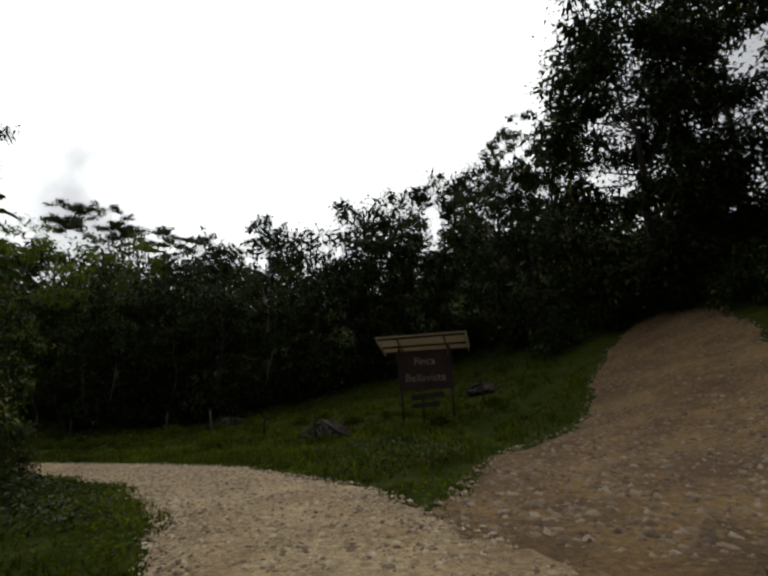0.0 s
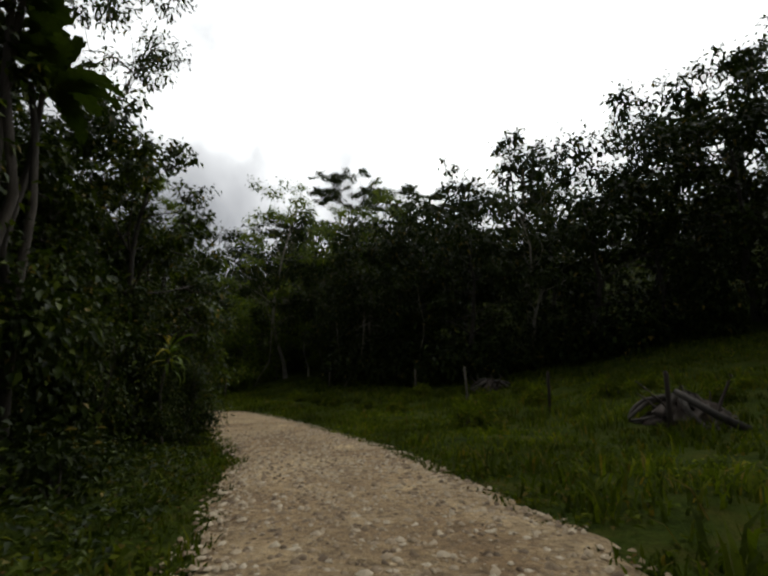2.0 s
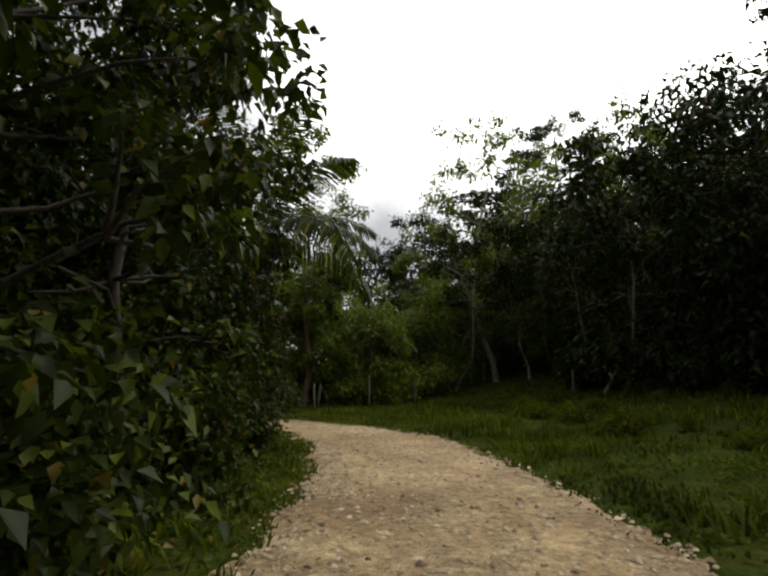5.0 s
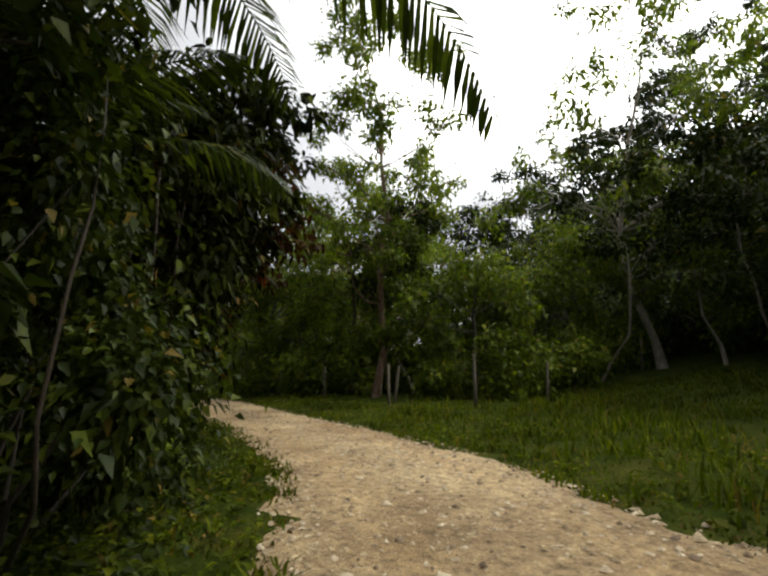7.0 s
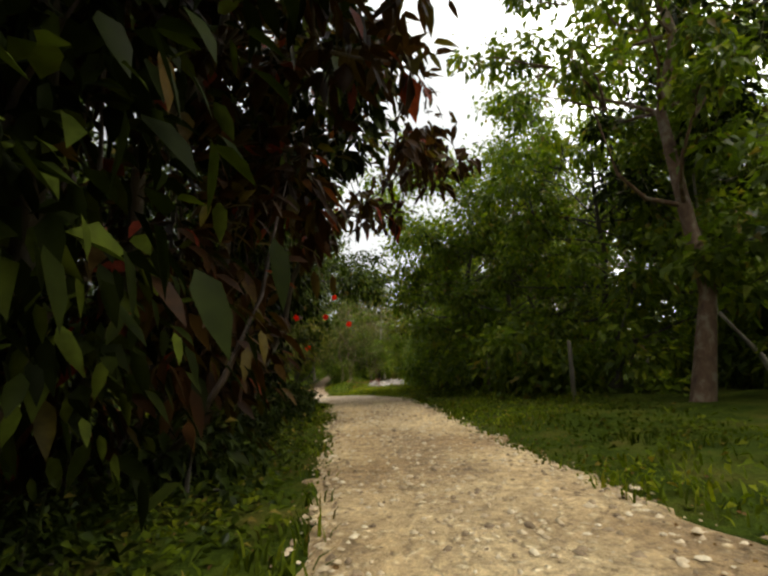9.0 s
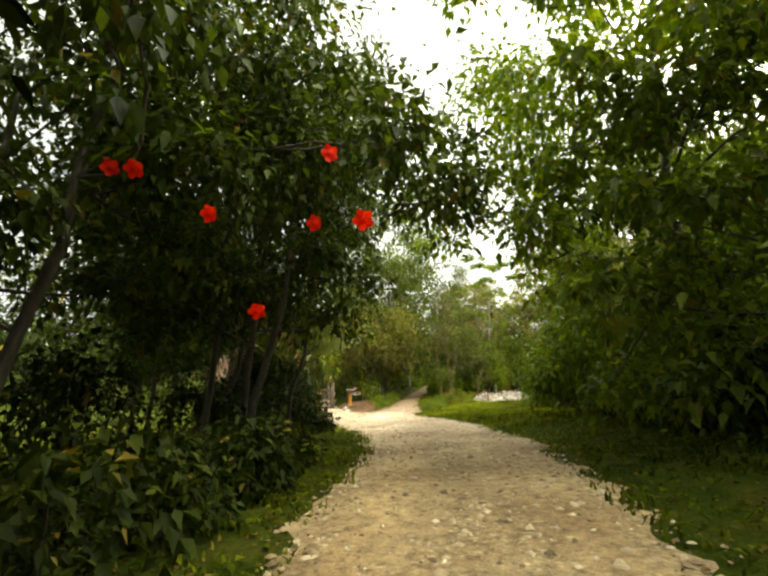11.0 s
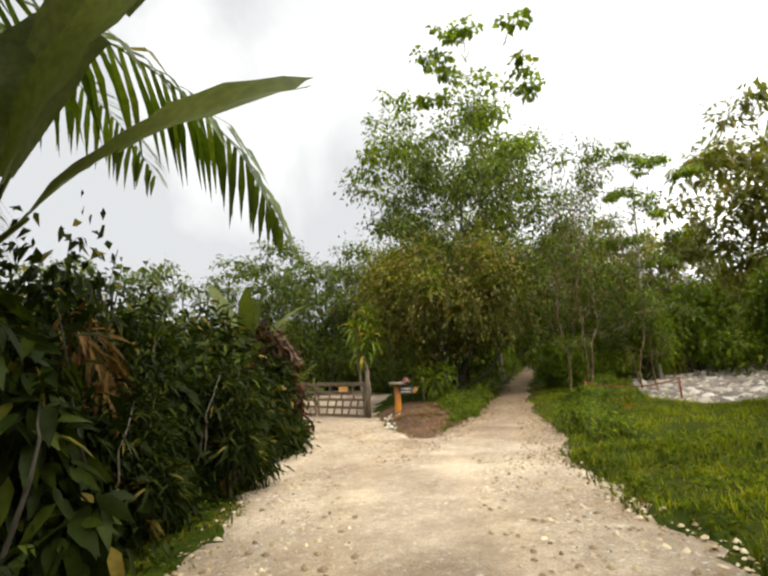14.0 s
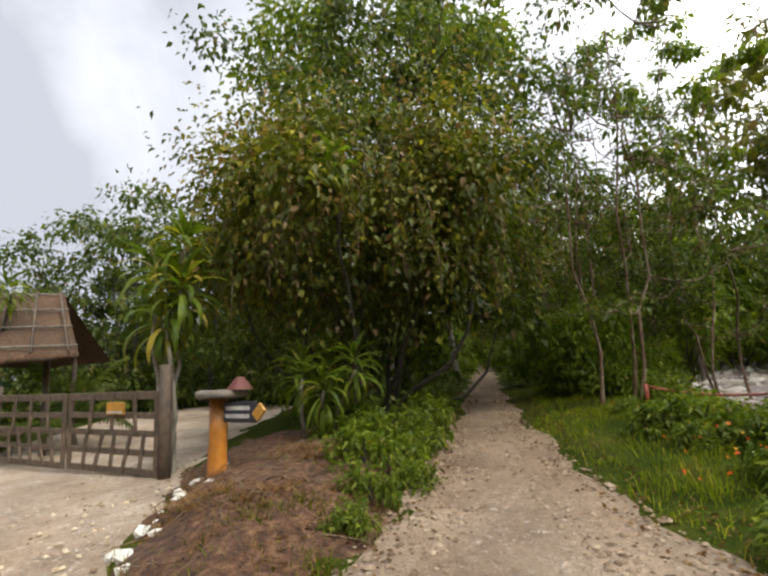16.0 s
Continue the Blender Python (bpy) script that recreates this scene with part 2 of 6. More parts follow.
# the track past the mound, and the drive to the gate
TRACK = [(-60.5, 16.6, -3.6, 1.9), (-64.0, 16.5, -3.72, 1.6), (-67.0, 16.1, -3.74, 1.15), (-68.8, 15.8, -3.7, 0.95), (-72.0, 15.4, -3.62, 0.72), (-78.0, 14.7, -3.48, 0.62), (-95.0, 13.0, -3.2, 0.62), (-125.0, 10.0, -2.8, 0.6)]
DRIVE = [(-61.2, 14.2, -3.64, 1.9), (-64.6, 11.6, -3.74, 1.75), (-68.6, 8.2, -3.84, 2.5), (-73.0, 5.4, -3.9, 3.2), (-79.0, 2.5, -3.95, 4.0)]
SIDE = [(1.6, 4.6, -0.1, 1.6), (4.6, 9.6, 0.1, 2.6), (8.7, 14.4, 0.7, 2.6), (11.8, 19.4, 1.8, 3.1), (14.0, 23.4, 2.9, 2.7), (17.5, 27.2, 4.2, 2.0)]


def along(line, x, y):
    """Distance from the line's edge (negative inside) and the height on it, for arrays of places."""
    line = np.array(line, float)
    best = np.full(np.shape(x), 1e9)
    high = np.zeros(np.shape(x))
    for a, b in zip(line[:-1], line[1:]):
        d = b - a
        k = np.clip(((x - a[0]) * d[0] + (y - a[1]) * d[1]) / (d[0] ** 2 + d[1] ** 2), 0, 1)
        off = np.hypot(x - a[0] - k * d[0], y - a[1] - k * d[1]) - (a[3] + k * d[3])
        high = np.where(off < best, a[2] + k * d[2], high)
        best = np.minimum(off, best)
    return best, high


def waves(x, y, z=0.0, scale=1.0, seed=0):
    """Smooth noise of about -1 to 1 from a few sines, for arrays."""
    rng = np.random.RandomState(seed)
    out = 0.0
    for i in range(7):
        k = rng.normal(size=3) * scale * (1 + 0.5 * i)
        out = out + np.sin(k[0] * x + k[1] * y + k[2] * z + rng.uniform(0, 6.28)) / (1 + 0.35 * i)
    return out / 3.0


def smooth(v, lo, hi):
    k = np.clip((v - lo) / (hi - lo), 0, 1)
    return k * k * (3 - 2 * k)


def ground_height(x, y):
    """The lie of the land."""
    x, y = np.asarray(x, float), np.asarray(y, float)
    offs, highs = zip(*(along(line, x, y) for line in (ROAD, TRACK, DRIVE)))
    offs, highs = np.array(offs), np.array(highs)
    w = 1 / (np.maximum(offs, 0) + 0.6) ** 3
    base = (w * highs).sum(0) / w.sum(0)
    off = offs.min(0)
    rise = 0.45 * x + 0.9 * y - 17
    up = 1.2 * np.log1p(np.exp(np.clip(rise / 1.2, -30, 30)))
    slope = (0.10 * np.minimum(up, 26) + 0.005 * np.minimum(up, 26) ** 2) * smooth(off, 0.0, 5.0)
    hill = 0.34 * np.clip(rise - 26, 0, 70) * smooth(x, -120, -60) + 26 * smooth(rise, 90, 260)
    hill = hill + 20 * np.exp(-(((x + 72) / 34) ** 2 + ((y - 92) / 36) ** 2))
    bank = 0.10 * smooth(off, 0.1, 1.6) + 0.07 * smooth(off, 0, 2) * waves(x, y, scale=0.9, seed=3) + 0.22 * smooth(off, 3, 9) * waves(x, y, scale=0.25, seed=4)
    side, _ = along(SIDE, x, y)
    bank = bank * smooth(side, -0.5, 2.0)
    # the dry river bed past the grass spit
    river = -0.4 * smooth(y - 19.5 - 4.5 * smooth(x, -71, -66), 0.0, 1.6) * smooth(-x, 66, 69.5) * smooth(36 - y, 0, 4)
    # the bank in the fork between the track and the drive, and the steeper slope where the dirt road climbs
    wedge = (y < np.interp(x, [-125, -95, -78, -72, -68.8, -64], [10.0, 13.0, 14.7, 15.4, 15.8, 16.5])) & (y > np.interp(x, [-79, -73, -68.6, -64.6, -61.2], [2.5, 5.4, 8.2, 11.6, 14.2]))
    heap = np.where(wedge, 0.20 * smooth(off, -0.25, 0.7) * smooth(-x, 64.6, 66.4) * (1 - 0.5 * smooth(-x, 71, 80)), 0.0)
    heap = heap + 0.30 * 1.5 * np.log1p(np.exp(np.clip((x - 6.0) / 1.5, -30, 12))) * smooth(y, 5, 14)
    ruts = 0.02 * waves(x, y, scale=1.3, seed=9)
    return base + slope + hill + bank + river + heap + ruts - 0.05 * smooth(-side, -0.5, 0.5)


def gz(x, y):
    return float(ground_height(np.array([x]), np.array([y]))[0])


# ---- mesh helpers ----
def mesh_from(name, verts, faces, mat, smooth_faces=False):
    """verts (n, 3), faces (m, 3) or (m, 4) as arrays."""
    me = bpy.data.meshes.new(name)
    verts, faces = np.asarray(verts, np.float32), np.asarray(faces, np.int32)
    me.vertices.add(len(verts))
    me.vertices.foreach_set("co", verts.ravel())
    k = faces.shape[1]
    me.loops.add(faces.size)
    me.loops.foreach_set("vertex_index", faces.ravel())
    me.polygons.add(len(faces))
    me.polygons.foreach_set("loop_start", np.arange(len(faces), dtype=np.int32) * k)
    me.polygons.foreach_set("loop_total", np.full(len(faces), k, np.int32))
    if smooth_faces:
        me.polygons.foreach_set("use_smooth", np.ones(len(faces), bool))
    me.materials.append(MAT[mat] if isinstance(mat, str) else mat)
    me.update(calc_edges=True)
    return me


def piece(name, me, parent=None, label=""):
    ob = new(name, me)
    if parent is not None:
        ob.parent = parent
    return tagged(ob, label) if label else ob


def part(name, bm, mat, parent, label=""):
    me = bpy.data.meshes.new(name)
    bm.to_mesh(me)
    bm.free()
    me.materials.append(MAT[mat] if isinstance(mat, str) else mat)
    return piece(name, me, parent, label)


def thing(name, m, label, category, group="", kind=""):
    ob = new(name)
    ob.empty_display_size = 0.1
    ob.matrix_basis = m
    return tagged(ob, label, category, group, kind)


def unit(v):
    return v / (np.linalg.norm(v, axis=-1, keepdims=True) + 1e-9)


def tubes(lines, sides=7):
    """Tapered tubes along polylines; each line: list of (x, y, z, radius). Gives verts and quads."""
    vs, fs, n0 = [], [], 0
    ang = np.arange(sides) * 2 * np.pi / sides
    for line in lines:
        line = np.array(line, float)
        p, r = line[:, :3], line[:, 3]
        d = unit(np.gradient(p, axis=0))
        ref = np.where(np.abs(d[:, 2:3]) > 0.9, np.array([[1.0, 0, 0]]), np.array([[0, 0, 1.0]]))
        u = unit(np.cross(d, ref))
        w = np.cross(d, u)
        ring = p[:, None] + r[:, None, None] * (np.cos(ang)[None, :, None] * u[:, None] + np.sin(ang)[None, :, None] * w[:, None])
        vs.append(ring.reshape(-1, 3))
        n = len(line)
        i = np.arange(n - 1)[:, None] * sides
        j = np.arange(sides)[None, :]
        k = (j + 1) % sides
        fs.append((n0 + np.stack([i + j, i + k, i + sides + k, i + sides + j], -1)).reshape(-1, 4))
        n0 += n * sides
    return np.concatenate(vs), np.concatenate(fs)


def bowed(a, b, rng, bend=0.12, n=6, r0=0.1, r1=0.03):
    """A limb from a to b that wanders a little."""
    a, b = np.array(a, float), np.array(b, float)
    k = np.linspace(0, 1, n)[:, None]
    side = rng.normal(size=3) * np.linalg.norm(b - a) * bend
    p = a + (b - a) * k + np.sin(k * np.pi) * side + rng.normal(size=(n, 3)) * np.linalg.norm(b - a) * 0.012 * (k > 0)
    return np.concatenate([p, (r0 + (r1 - r0) * k)], 1)


def fine_leaves(points, dirs, normals, length, width, rng, droop=0.25, vary=0.35):
    """Leaves that bend along the midrib and narrow to a drip tip: 8 corners and 8 triangles each."""
    n = len(points)
    size = (1 + vary * rng.uniform(-1, 1, n))[:, None]
    d = unit(dirs)
    s = unit(np.cross(d, normals))
    up = np.cross(s, d)
    l, w = length * size, width * size
    down = np.array([0, 0, -1.0]) * l * droop
    m1, m2 = points + d * l * 0.26 + down * 0.10, points + d * l * 0.64 + down * 0.42
    tip = points + d * l + down * 1.1
    r1, l1 = m1 + s * w * 0.46 + up * w * 0.14, m1 - s * w * 0.46 + up * w * 0.14
    r2, l2 = m2 + s * w * 0.42 + up * w * 0.10, m2 - s * w * 0.42 + up * w * 0.10
    v = np.stack([points, r1, m1, l1, r2, m2, l2, tip], 1).reshape(-1, 3)
    t = np.array([(0, 1, 2), (0, 2, 3), (2, 1, 4), (2, 4, 5), (2, 5, 6), (2, 6, 3), (5, 4, 7), (5, 7, 6)])
    f = (np.arange(n)[:, None, None] * 8 + t[None]).reshape(-1, 3)
    return v, f


def leaves(points, dirs, normals, length, width, rng, droop=0.25, vary=0.35):
    """Kite-shaped leaves folded along the midrib: 4 corners and 2 triangles each."""
    n = len(points)
    size = (1 + vary * rng.uniform(-1, 1, n))[:, None]
    d = unit(dirs)
    s = unit(np.cross(d, normals))
    up = np.cross(s, d)
    l, w = length * size, width * size
    tip = points + d * l - np.array([0, 0, 1.0]) * l * droop
    mid = points + d * l * 0.42
    v = np.stack([points, mid + s * w * 0.5 + up * w * 0.18, tip, mid - s * w * 0.5 + up * w * 0.18], 1).reshape(-1, 3)
    i = np.arange(n)[:, None] * 4
    f = np.concatenate([i + np.array([[0, 1, 2]]), i + np.array([[0, 2, 3]])])
    return v, f


def far_leaves(points, dirs, normals, length, width, rng, droop=0.25, vary=0.35):
    """Plain pointed leaves for trees that stay far off: one triangle each."""
    n = len(points)
    size = (1 + vary * rng.uniform(-1, 1, n))[:, None]
    d = unit(dirs)
    s = unit(np.cross(d, normals)) * width * size * 0.5
    tip = points + d * length * size - np.array([0, 0, 1.0]) * length * size * droop
    return np.stack([points - s, points + s, tip], 1).reshape(-1, 3), np.arange(n * 3).reshape(-1, 3)


def blob_leaves(blobs, count, length, width, rng, seed=0, shell=0.55, gaps=0.15, droop=0.25, hang=0.4, lump=0.25, noise_scale=1.2, fine=False):
    """Leaf sites over uneven clumps. blobs: (x, y, z, rx, ry, rz). More leaves on large clumps, some holes, ragged outline."""
    blobs = np.array(blobs, float)
    area = (blobs[:, 3] * blobs[:, 4] + blobs[:, 4] * blobs[:, 5] + blobs[:, 3] * blobs[:, 5])
    pick = rng.choice(len(blobs), size=count, p=area / area.sum())
    b = blobs[pick]
    d = unit(rng.normal(size=(count, 3)))
    rad = np.clip(np.abs(rng.normal(0.68, 0.27, count)), 0.05, 1.4)
    rad = rad * (1 + lump * waves(d[:, 0] + b[:, 0], d[:, 1] + b[:, 1], d[:, 2] + b[:, 2], 2.6, seed))
    p = b[:, :3] + d * rad[:, None] * b[:, 3:]
    hole = waves(p[:, 0], p[:, 1], p[:, 2], noise_scale, seed + 1)
    keep = hole > (-1 + 2 * gaps * 1.6)
    p, d = p[keep], d[keep]
    out = unit(d * 0.8 + rng.normal(size=p.shape) * 0.6 + np.array([0, 0, -hang]))
    nrm = unit(np.array([0, 0, 1.0]) + d * 0.5 + rng.normal(size=p.shape) * 0.5)
    return (far_leaves if fine == "far" else fine_leaves if fine else leaves)(p, out, nrm, length, width, rng, droop)


def filler_leaves(blobs, count, size, rng, seed, mat, ob):
    """Large close-set filler leaves added deep in a crown to block light and view."""
    b = np.array(blobs, float) * np.array([1, 1, 1, 0.5, 0.5, 0.5])
    v, f = blob_leaves(b, count, size, size * 0.62, rng, seed + 5, gaps=0.0, hang=0.2, lump=0.1)
    piece("filler_foliage", mesh_from("filler_foliage", v, f, mat), ob)


def make_tree(name, m, label, category, height, crown_from, spread, leaf=(0.3, 0.14), count=6000, clumps=12, seed=1, mat="leaf_forest", bark="bark_dark",
              trunk_r=0.16, lean=(0, 0), clump_size=0.34, flat=0.75, gaps=0.15, hang=0.4, group="", stems=1, skirt=0.0, top_heavy=0.0, bare=0, core=0, fine=False):
    """A tree: tapered trunk (or several stems), limbs to each clump, and a crown of single leaves."""
    rng = np.random.RandomState(seed)
    ob = thing(name, m, label, category, group)
    blobs, lines = [], []
    top = np.array([lean[0], lean[1], height])
    bases = [rng.normal(size=2) * (0.0 if stems == 1 else 0.12 * spread) for _ in range(stems)]
    tops = [top * np.array([1, 1, rng.uniform(0.75, 0.95) if i else 0.92]) + np.array([*(rng.normal(size=2) * (0 if i == 0 else 0.35 * spread)), 0]) for i in range(stems)]
    trunks = []
    for bxy, tp in zip(bases, tops):
        line = bowed((bxy[0], bxy[1], -0.15), tp, rng, 0.05, 9, trunk_r * (1 if stems == 1 else 0.6), trunk_r * 0.15)
        line[0, 3] *= 1.35
        trunks.append(line)
        lines.append(line)
    for i in range(clumps):
        k = (i + 0.5) / clumps
        z = crown_from + (height - crown_from) * (k ** (1 - 0.5 * top_heavy) if top_heavy >= 0 else k)
        rel = (z - crown_from) / (height - crown_from)
        reach = spread * (0.45 + 0.85 * math.sin(math.pi * min(0.98, 0.12 + 0.8 * rel ** (1 + top_heavy)))) * rng.uniform(0.5, 0.85)
        a = i * 2.4 + rng.uniform(-0.5, 0.5)
        tr = trunks[i % stems]
        row = tr[int(np.argmin(np.abs(tr[:, 2] - z * rng.uniform(0.7, 0.92))))]
        c = np.array([row[0] + reach * math.cos(a), row[1] + reach * math.sin(a), z])
        s = spread * clump_size * rng.uniform(0.75, 1.3)
        blobs.append((*c, s * 0.85, s * 0.85, s * flat * 0.8))
        lines.append(bowed(row[:3], c, rng, 0.1, 5, row[3] * 0.42, 0.012))
        for _ in range(3):
            tip = c + unit(rng.normal(size=3) * np.array([1, 1, min(0.7, flat)])) * s * rng.uniform(0.7, 1.25)
            lines.append(bowed(c - (c - row[:3]) * 0.25, tip, rng, 0.1, 4, 0.02 + 0.1 * row[3], 0.008))
            blobs.append((*tip, s * 0.55, s * 0.55, s * min(0.42, flat * 0.7)))
    blobs.append((*(tops[0] * np.array([1, 1, 0.98])), spread * clump_size, spread * clump_size, spread * clump_size * flat))
    for i in range(int(skirt)):
        a = rng.uniform(0, 6.28)
        s = spread * rng.uniform(0.3, 0.5)
        blobs.append((spread * 0.65 * math.cos(a), spread * 0.65 * math.sin(a), s * 0.6, s, s, s * 0.8))
    for _ in range(bare):
        tr = trunks[rng.randint(stems)]
        row = tr[rng.randint(4, 8)]
        tip = row[:3] + unit(rng.normal(size=3) + np.array([0, 0, 0.8])) * spread * rng.uniform(0.8, 1.3)
        l = bowed(row[:3], tip, rng, 0.15, 5, 0.04, 0.008)
        lines.append(l)
        for _ in range(4):
            q = l[rng.randint(2, 5)][:3]
            lines.append(bowed(q, q + unit(rng.normal(size=3) + np.array([0, 0, 0.6])) * spread * 0.35, rng, 0.15, 4, 0.014, 0.004))
    v, f = tubes([l for l in lines if l[0][3] > 0.045], 7)
    twigs = [l for l in lines if l[0][3] <= 0.045]
    if twigs:
        v2, f2 = tubes(twigs, 4 if fine != "far" else 3)
        v, f = np.concatenate([v, v2]), np.concatenate([f, f2 + len(v)])
    piece("trunk", mesh_from("trunk", v, f, bark, True), ob)
    v, f = blob_leaves(blobs, count, leaf[0], leaf[1], rng, seed, gaps=gaps, hang=hang, fine=fine)
    piece("crown", mesh_from("crown", v, f, mat), ob)
    if core:
        filler_leaves(blobs, core, min(leaf[0] * 1.55, 0.6), rng, seed, mat, ob)
    return ob


def make_bush(name, m, label, radius, height, leaf, count, mat, seed, category="bush", stems=7, lumps=10, gaps=0.1, hang=0.5, group="", bark="bark_dark", fine=False, core=0, flare=False, low=0.12):
    """A bush that is leafy to the ground: woody stems, lumps of leaves over the whole outside."""
    rng = np.random.RandomState(seed)
    ob = thing(name, m, label, category, group)
    blobs, lines = [], []
    for i in range(lumps):
        a = i * 2.4 + rng.uniform(-0.4, 0.4)
        k = (i + 0.5) / lumps
        z = height * (low + (0.92 - low) * k)
        reach = radius * (0.45 + 0.65 * math.sin(math.pi * min(1, 0.1 + 0.75 * k)) if flare else 1.0 - 0.75 * k ** 1.6) * rng.uniform(0.6, 0.9)
        s = radius * rng.uniform(0.34, 0.52)
        blobs.append((reach * math.cos(a), reach * math.sin(a), z, s, s, min(s * 1.1, z + 0.1)))
        if i % 2 == 0 or stems > lumps:
            lines.append(bowed((0.15 * radius * math.cos(a), 0.15 * radius * math.sin(a), -0.1), blobs[-1][:3], rng, 0.12, 7, 0.025 + 0.012 * radius, 0.008))
    for i in range(stems):
        a = rng.uniform(0, 6.28)
        lines.append(bowed((0.3 * radius * math.cos(a), 0.3 * radius * math.sin(a), -0.1), (radius * 0.6 * math.cos(a), radius * 0.6 * math.sin(a), height * rng.uniform(0.6, 1.02)), rng, 0.1, 7, 0.03, 0.006))
    v, f = tubes(lines, 4)
    piece("branchwork", mesh_from("branchwork", v, f, bark, True), ob)
    v, f = blob_leaves(blobs, count, leaf[0], leaf[1], rng, seed, gaps=gaps, hang=hang, noise_scale=2.0, fine=fine)
    piece("foliage", mesh_from("foliage", v, f, mat), ob)
    if core:
        filler_leaves(blobs, core, max(0.22, leaf[0] * 1.1), rng, seed, mat, ob)
    return ob


def place(x, y, turn=0.0, scale=1.0, sink=0.0, tall=1.0):
    return pose(x, y, gz(x, y) - sink, 0, 0, turn) @ Matrix.Diagonal((scale, scale, scale * tall, 1))


# ---- ground and road ----
def graded(lo, hi, step, far):
    core = list(np.arange(lo, hi + 1e-6, step))
    left, right, s, x0, x1 = [], [], step, lo, hi
    while x1 < far:
        s *= 1.22
        x0, x1 = x0 - s, x1 + s
        left.append(x0), right.append(x1)
    return np.array(left[::-1] + core + right)


def sheet(name, xs, ys, zs, mat, keep=None, worn=None):
    nx, ny = len(xs), len(ys)
    X, Y = np.meshgrid(xs, ys)
    v = np.stack([X.ravel(), Y.ravel(), zs.ravel()], 1)
    i, j = np.meshgrid(np.arange(nx - 1), np.arange(ny - 1))
    a = (j * nx + i).ravel()
    f = np.stack([a, a + 1, a + nx + 1, a + nx], 1)
    if keep is not None:
        f = f[keep.ravel()[f].any(1)]
        used = np.unique(f)
        remap = np.zeros(len(v), int)
        remap[used] = np.arange(len(used))
        v, f = v[used], remap[f]
        worn = worn.ravel()[used] if worn is not None else None
    me = mesh_from(name, v, f, mat, True)
    if worn is not None:
        me.attributes.new("worn", "FLOAT", "POINT").data.foreach_set("value", worn.astype(np.float32))
    return me


def soil_material():
    m, t, b, out = material("soil_and_grass")
    co = position_of(t)
    n = noise_node(t, 1.6, 8.0, 0.7, co)
    r = ramp_node(t, [(0.30, (0.014, 0.022, 0.002)), (0.48, (0.034, 0.050, 0.005)), (0.62, (0.060, 0.062, 0.010)), (0.75, (0.095, 0.060, 0.022))])
    t.links.new(n.outputs["Fac"], r.inputs["Fac"])
    n2 = noise_node(t, 22.0, 4.0, 0.7, co)
    r2 = ramp_node(t, [(0.3, (0.6, 0.6, 0.6)), (0.7, (1.3, 1.3, 1.2))])
    t.links.new(n2.outputs["Fac"], r2.inputs["Fac"])
    t.links.new(mix_color(t, 1.0, r.outputs["Color"], r2.outputs["Color"], "MULTIPLY"), b.inputs["Base Color"])
    b.inputs["Roughness"].default_value = 0.95
    b.inputs["Specular IOR Level"].default_value = 0.05
    bump(t, b, n2.outputs["Fac"], 0.9, 0.06)
    return m


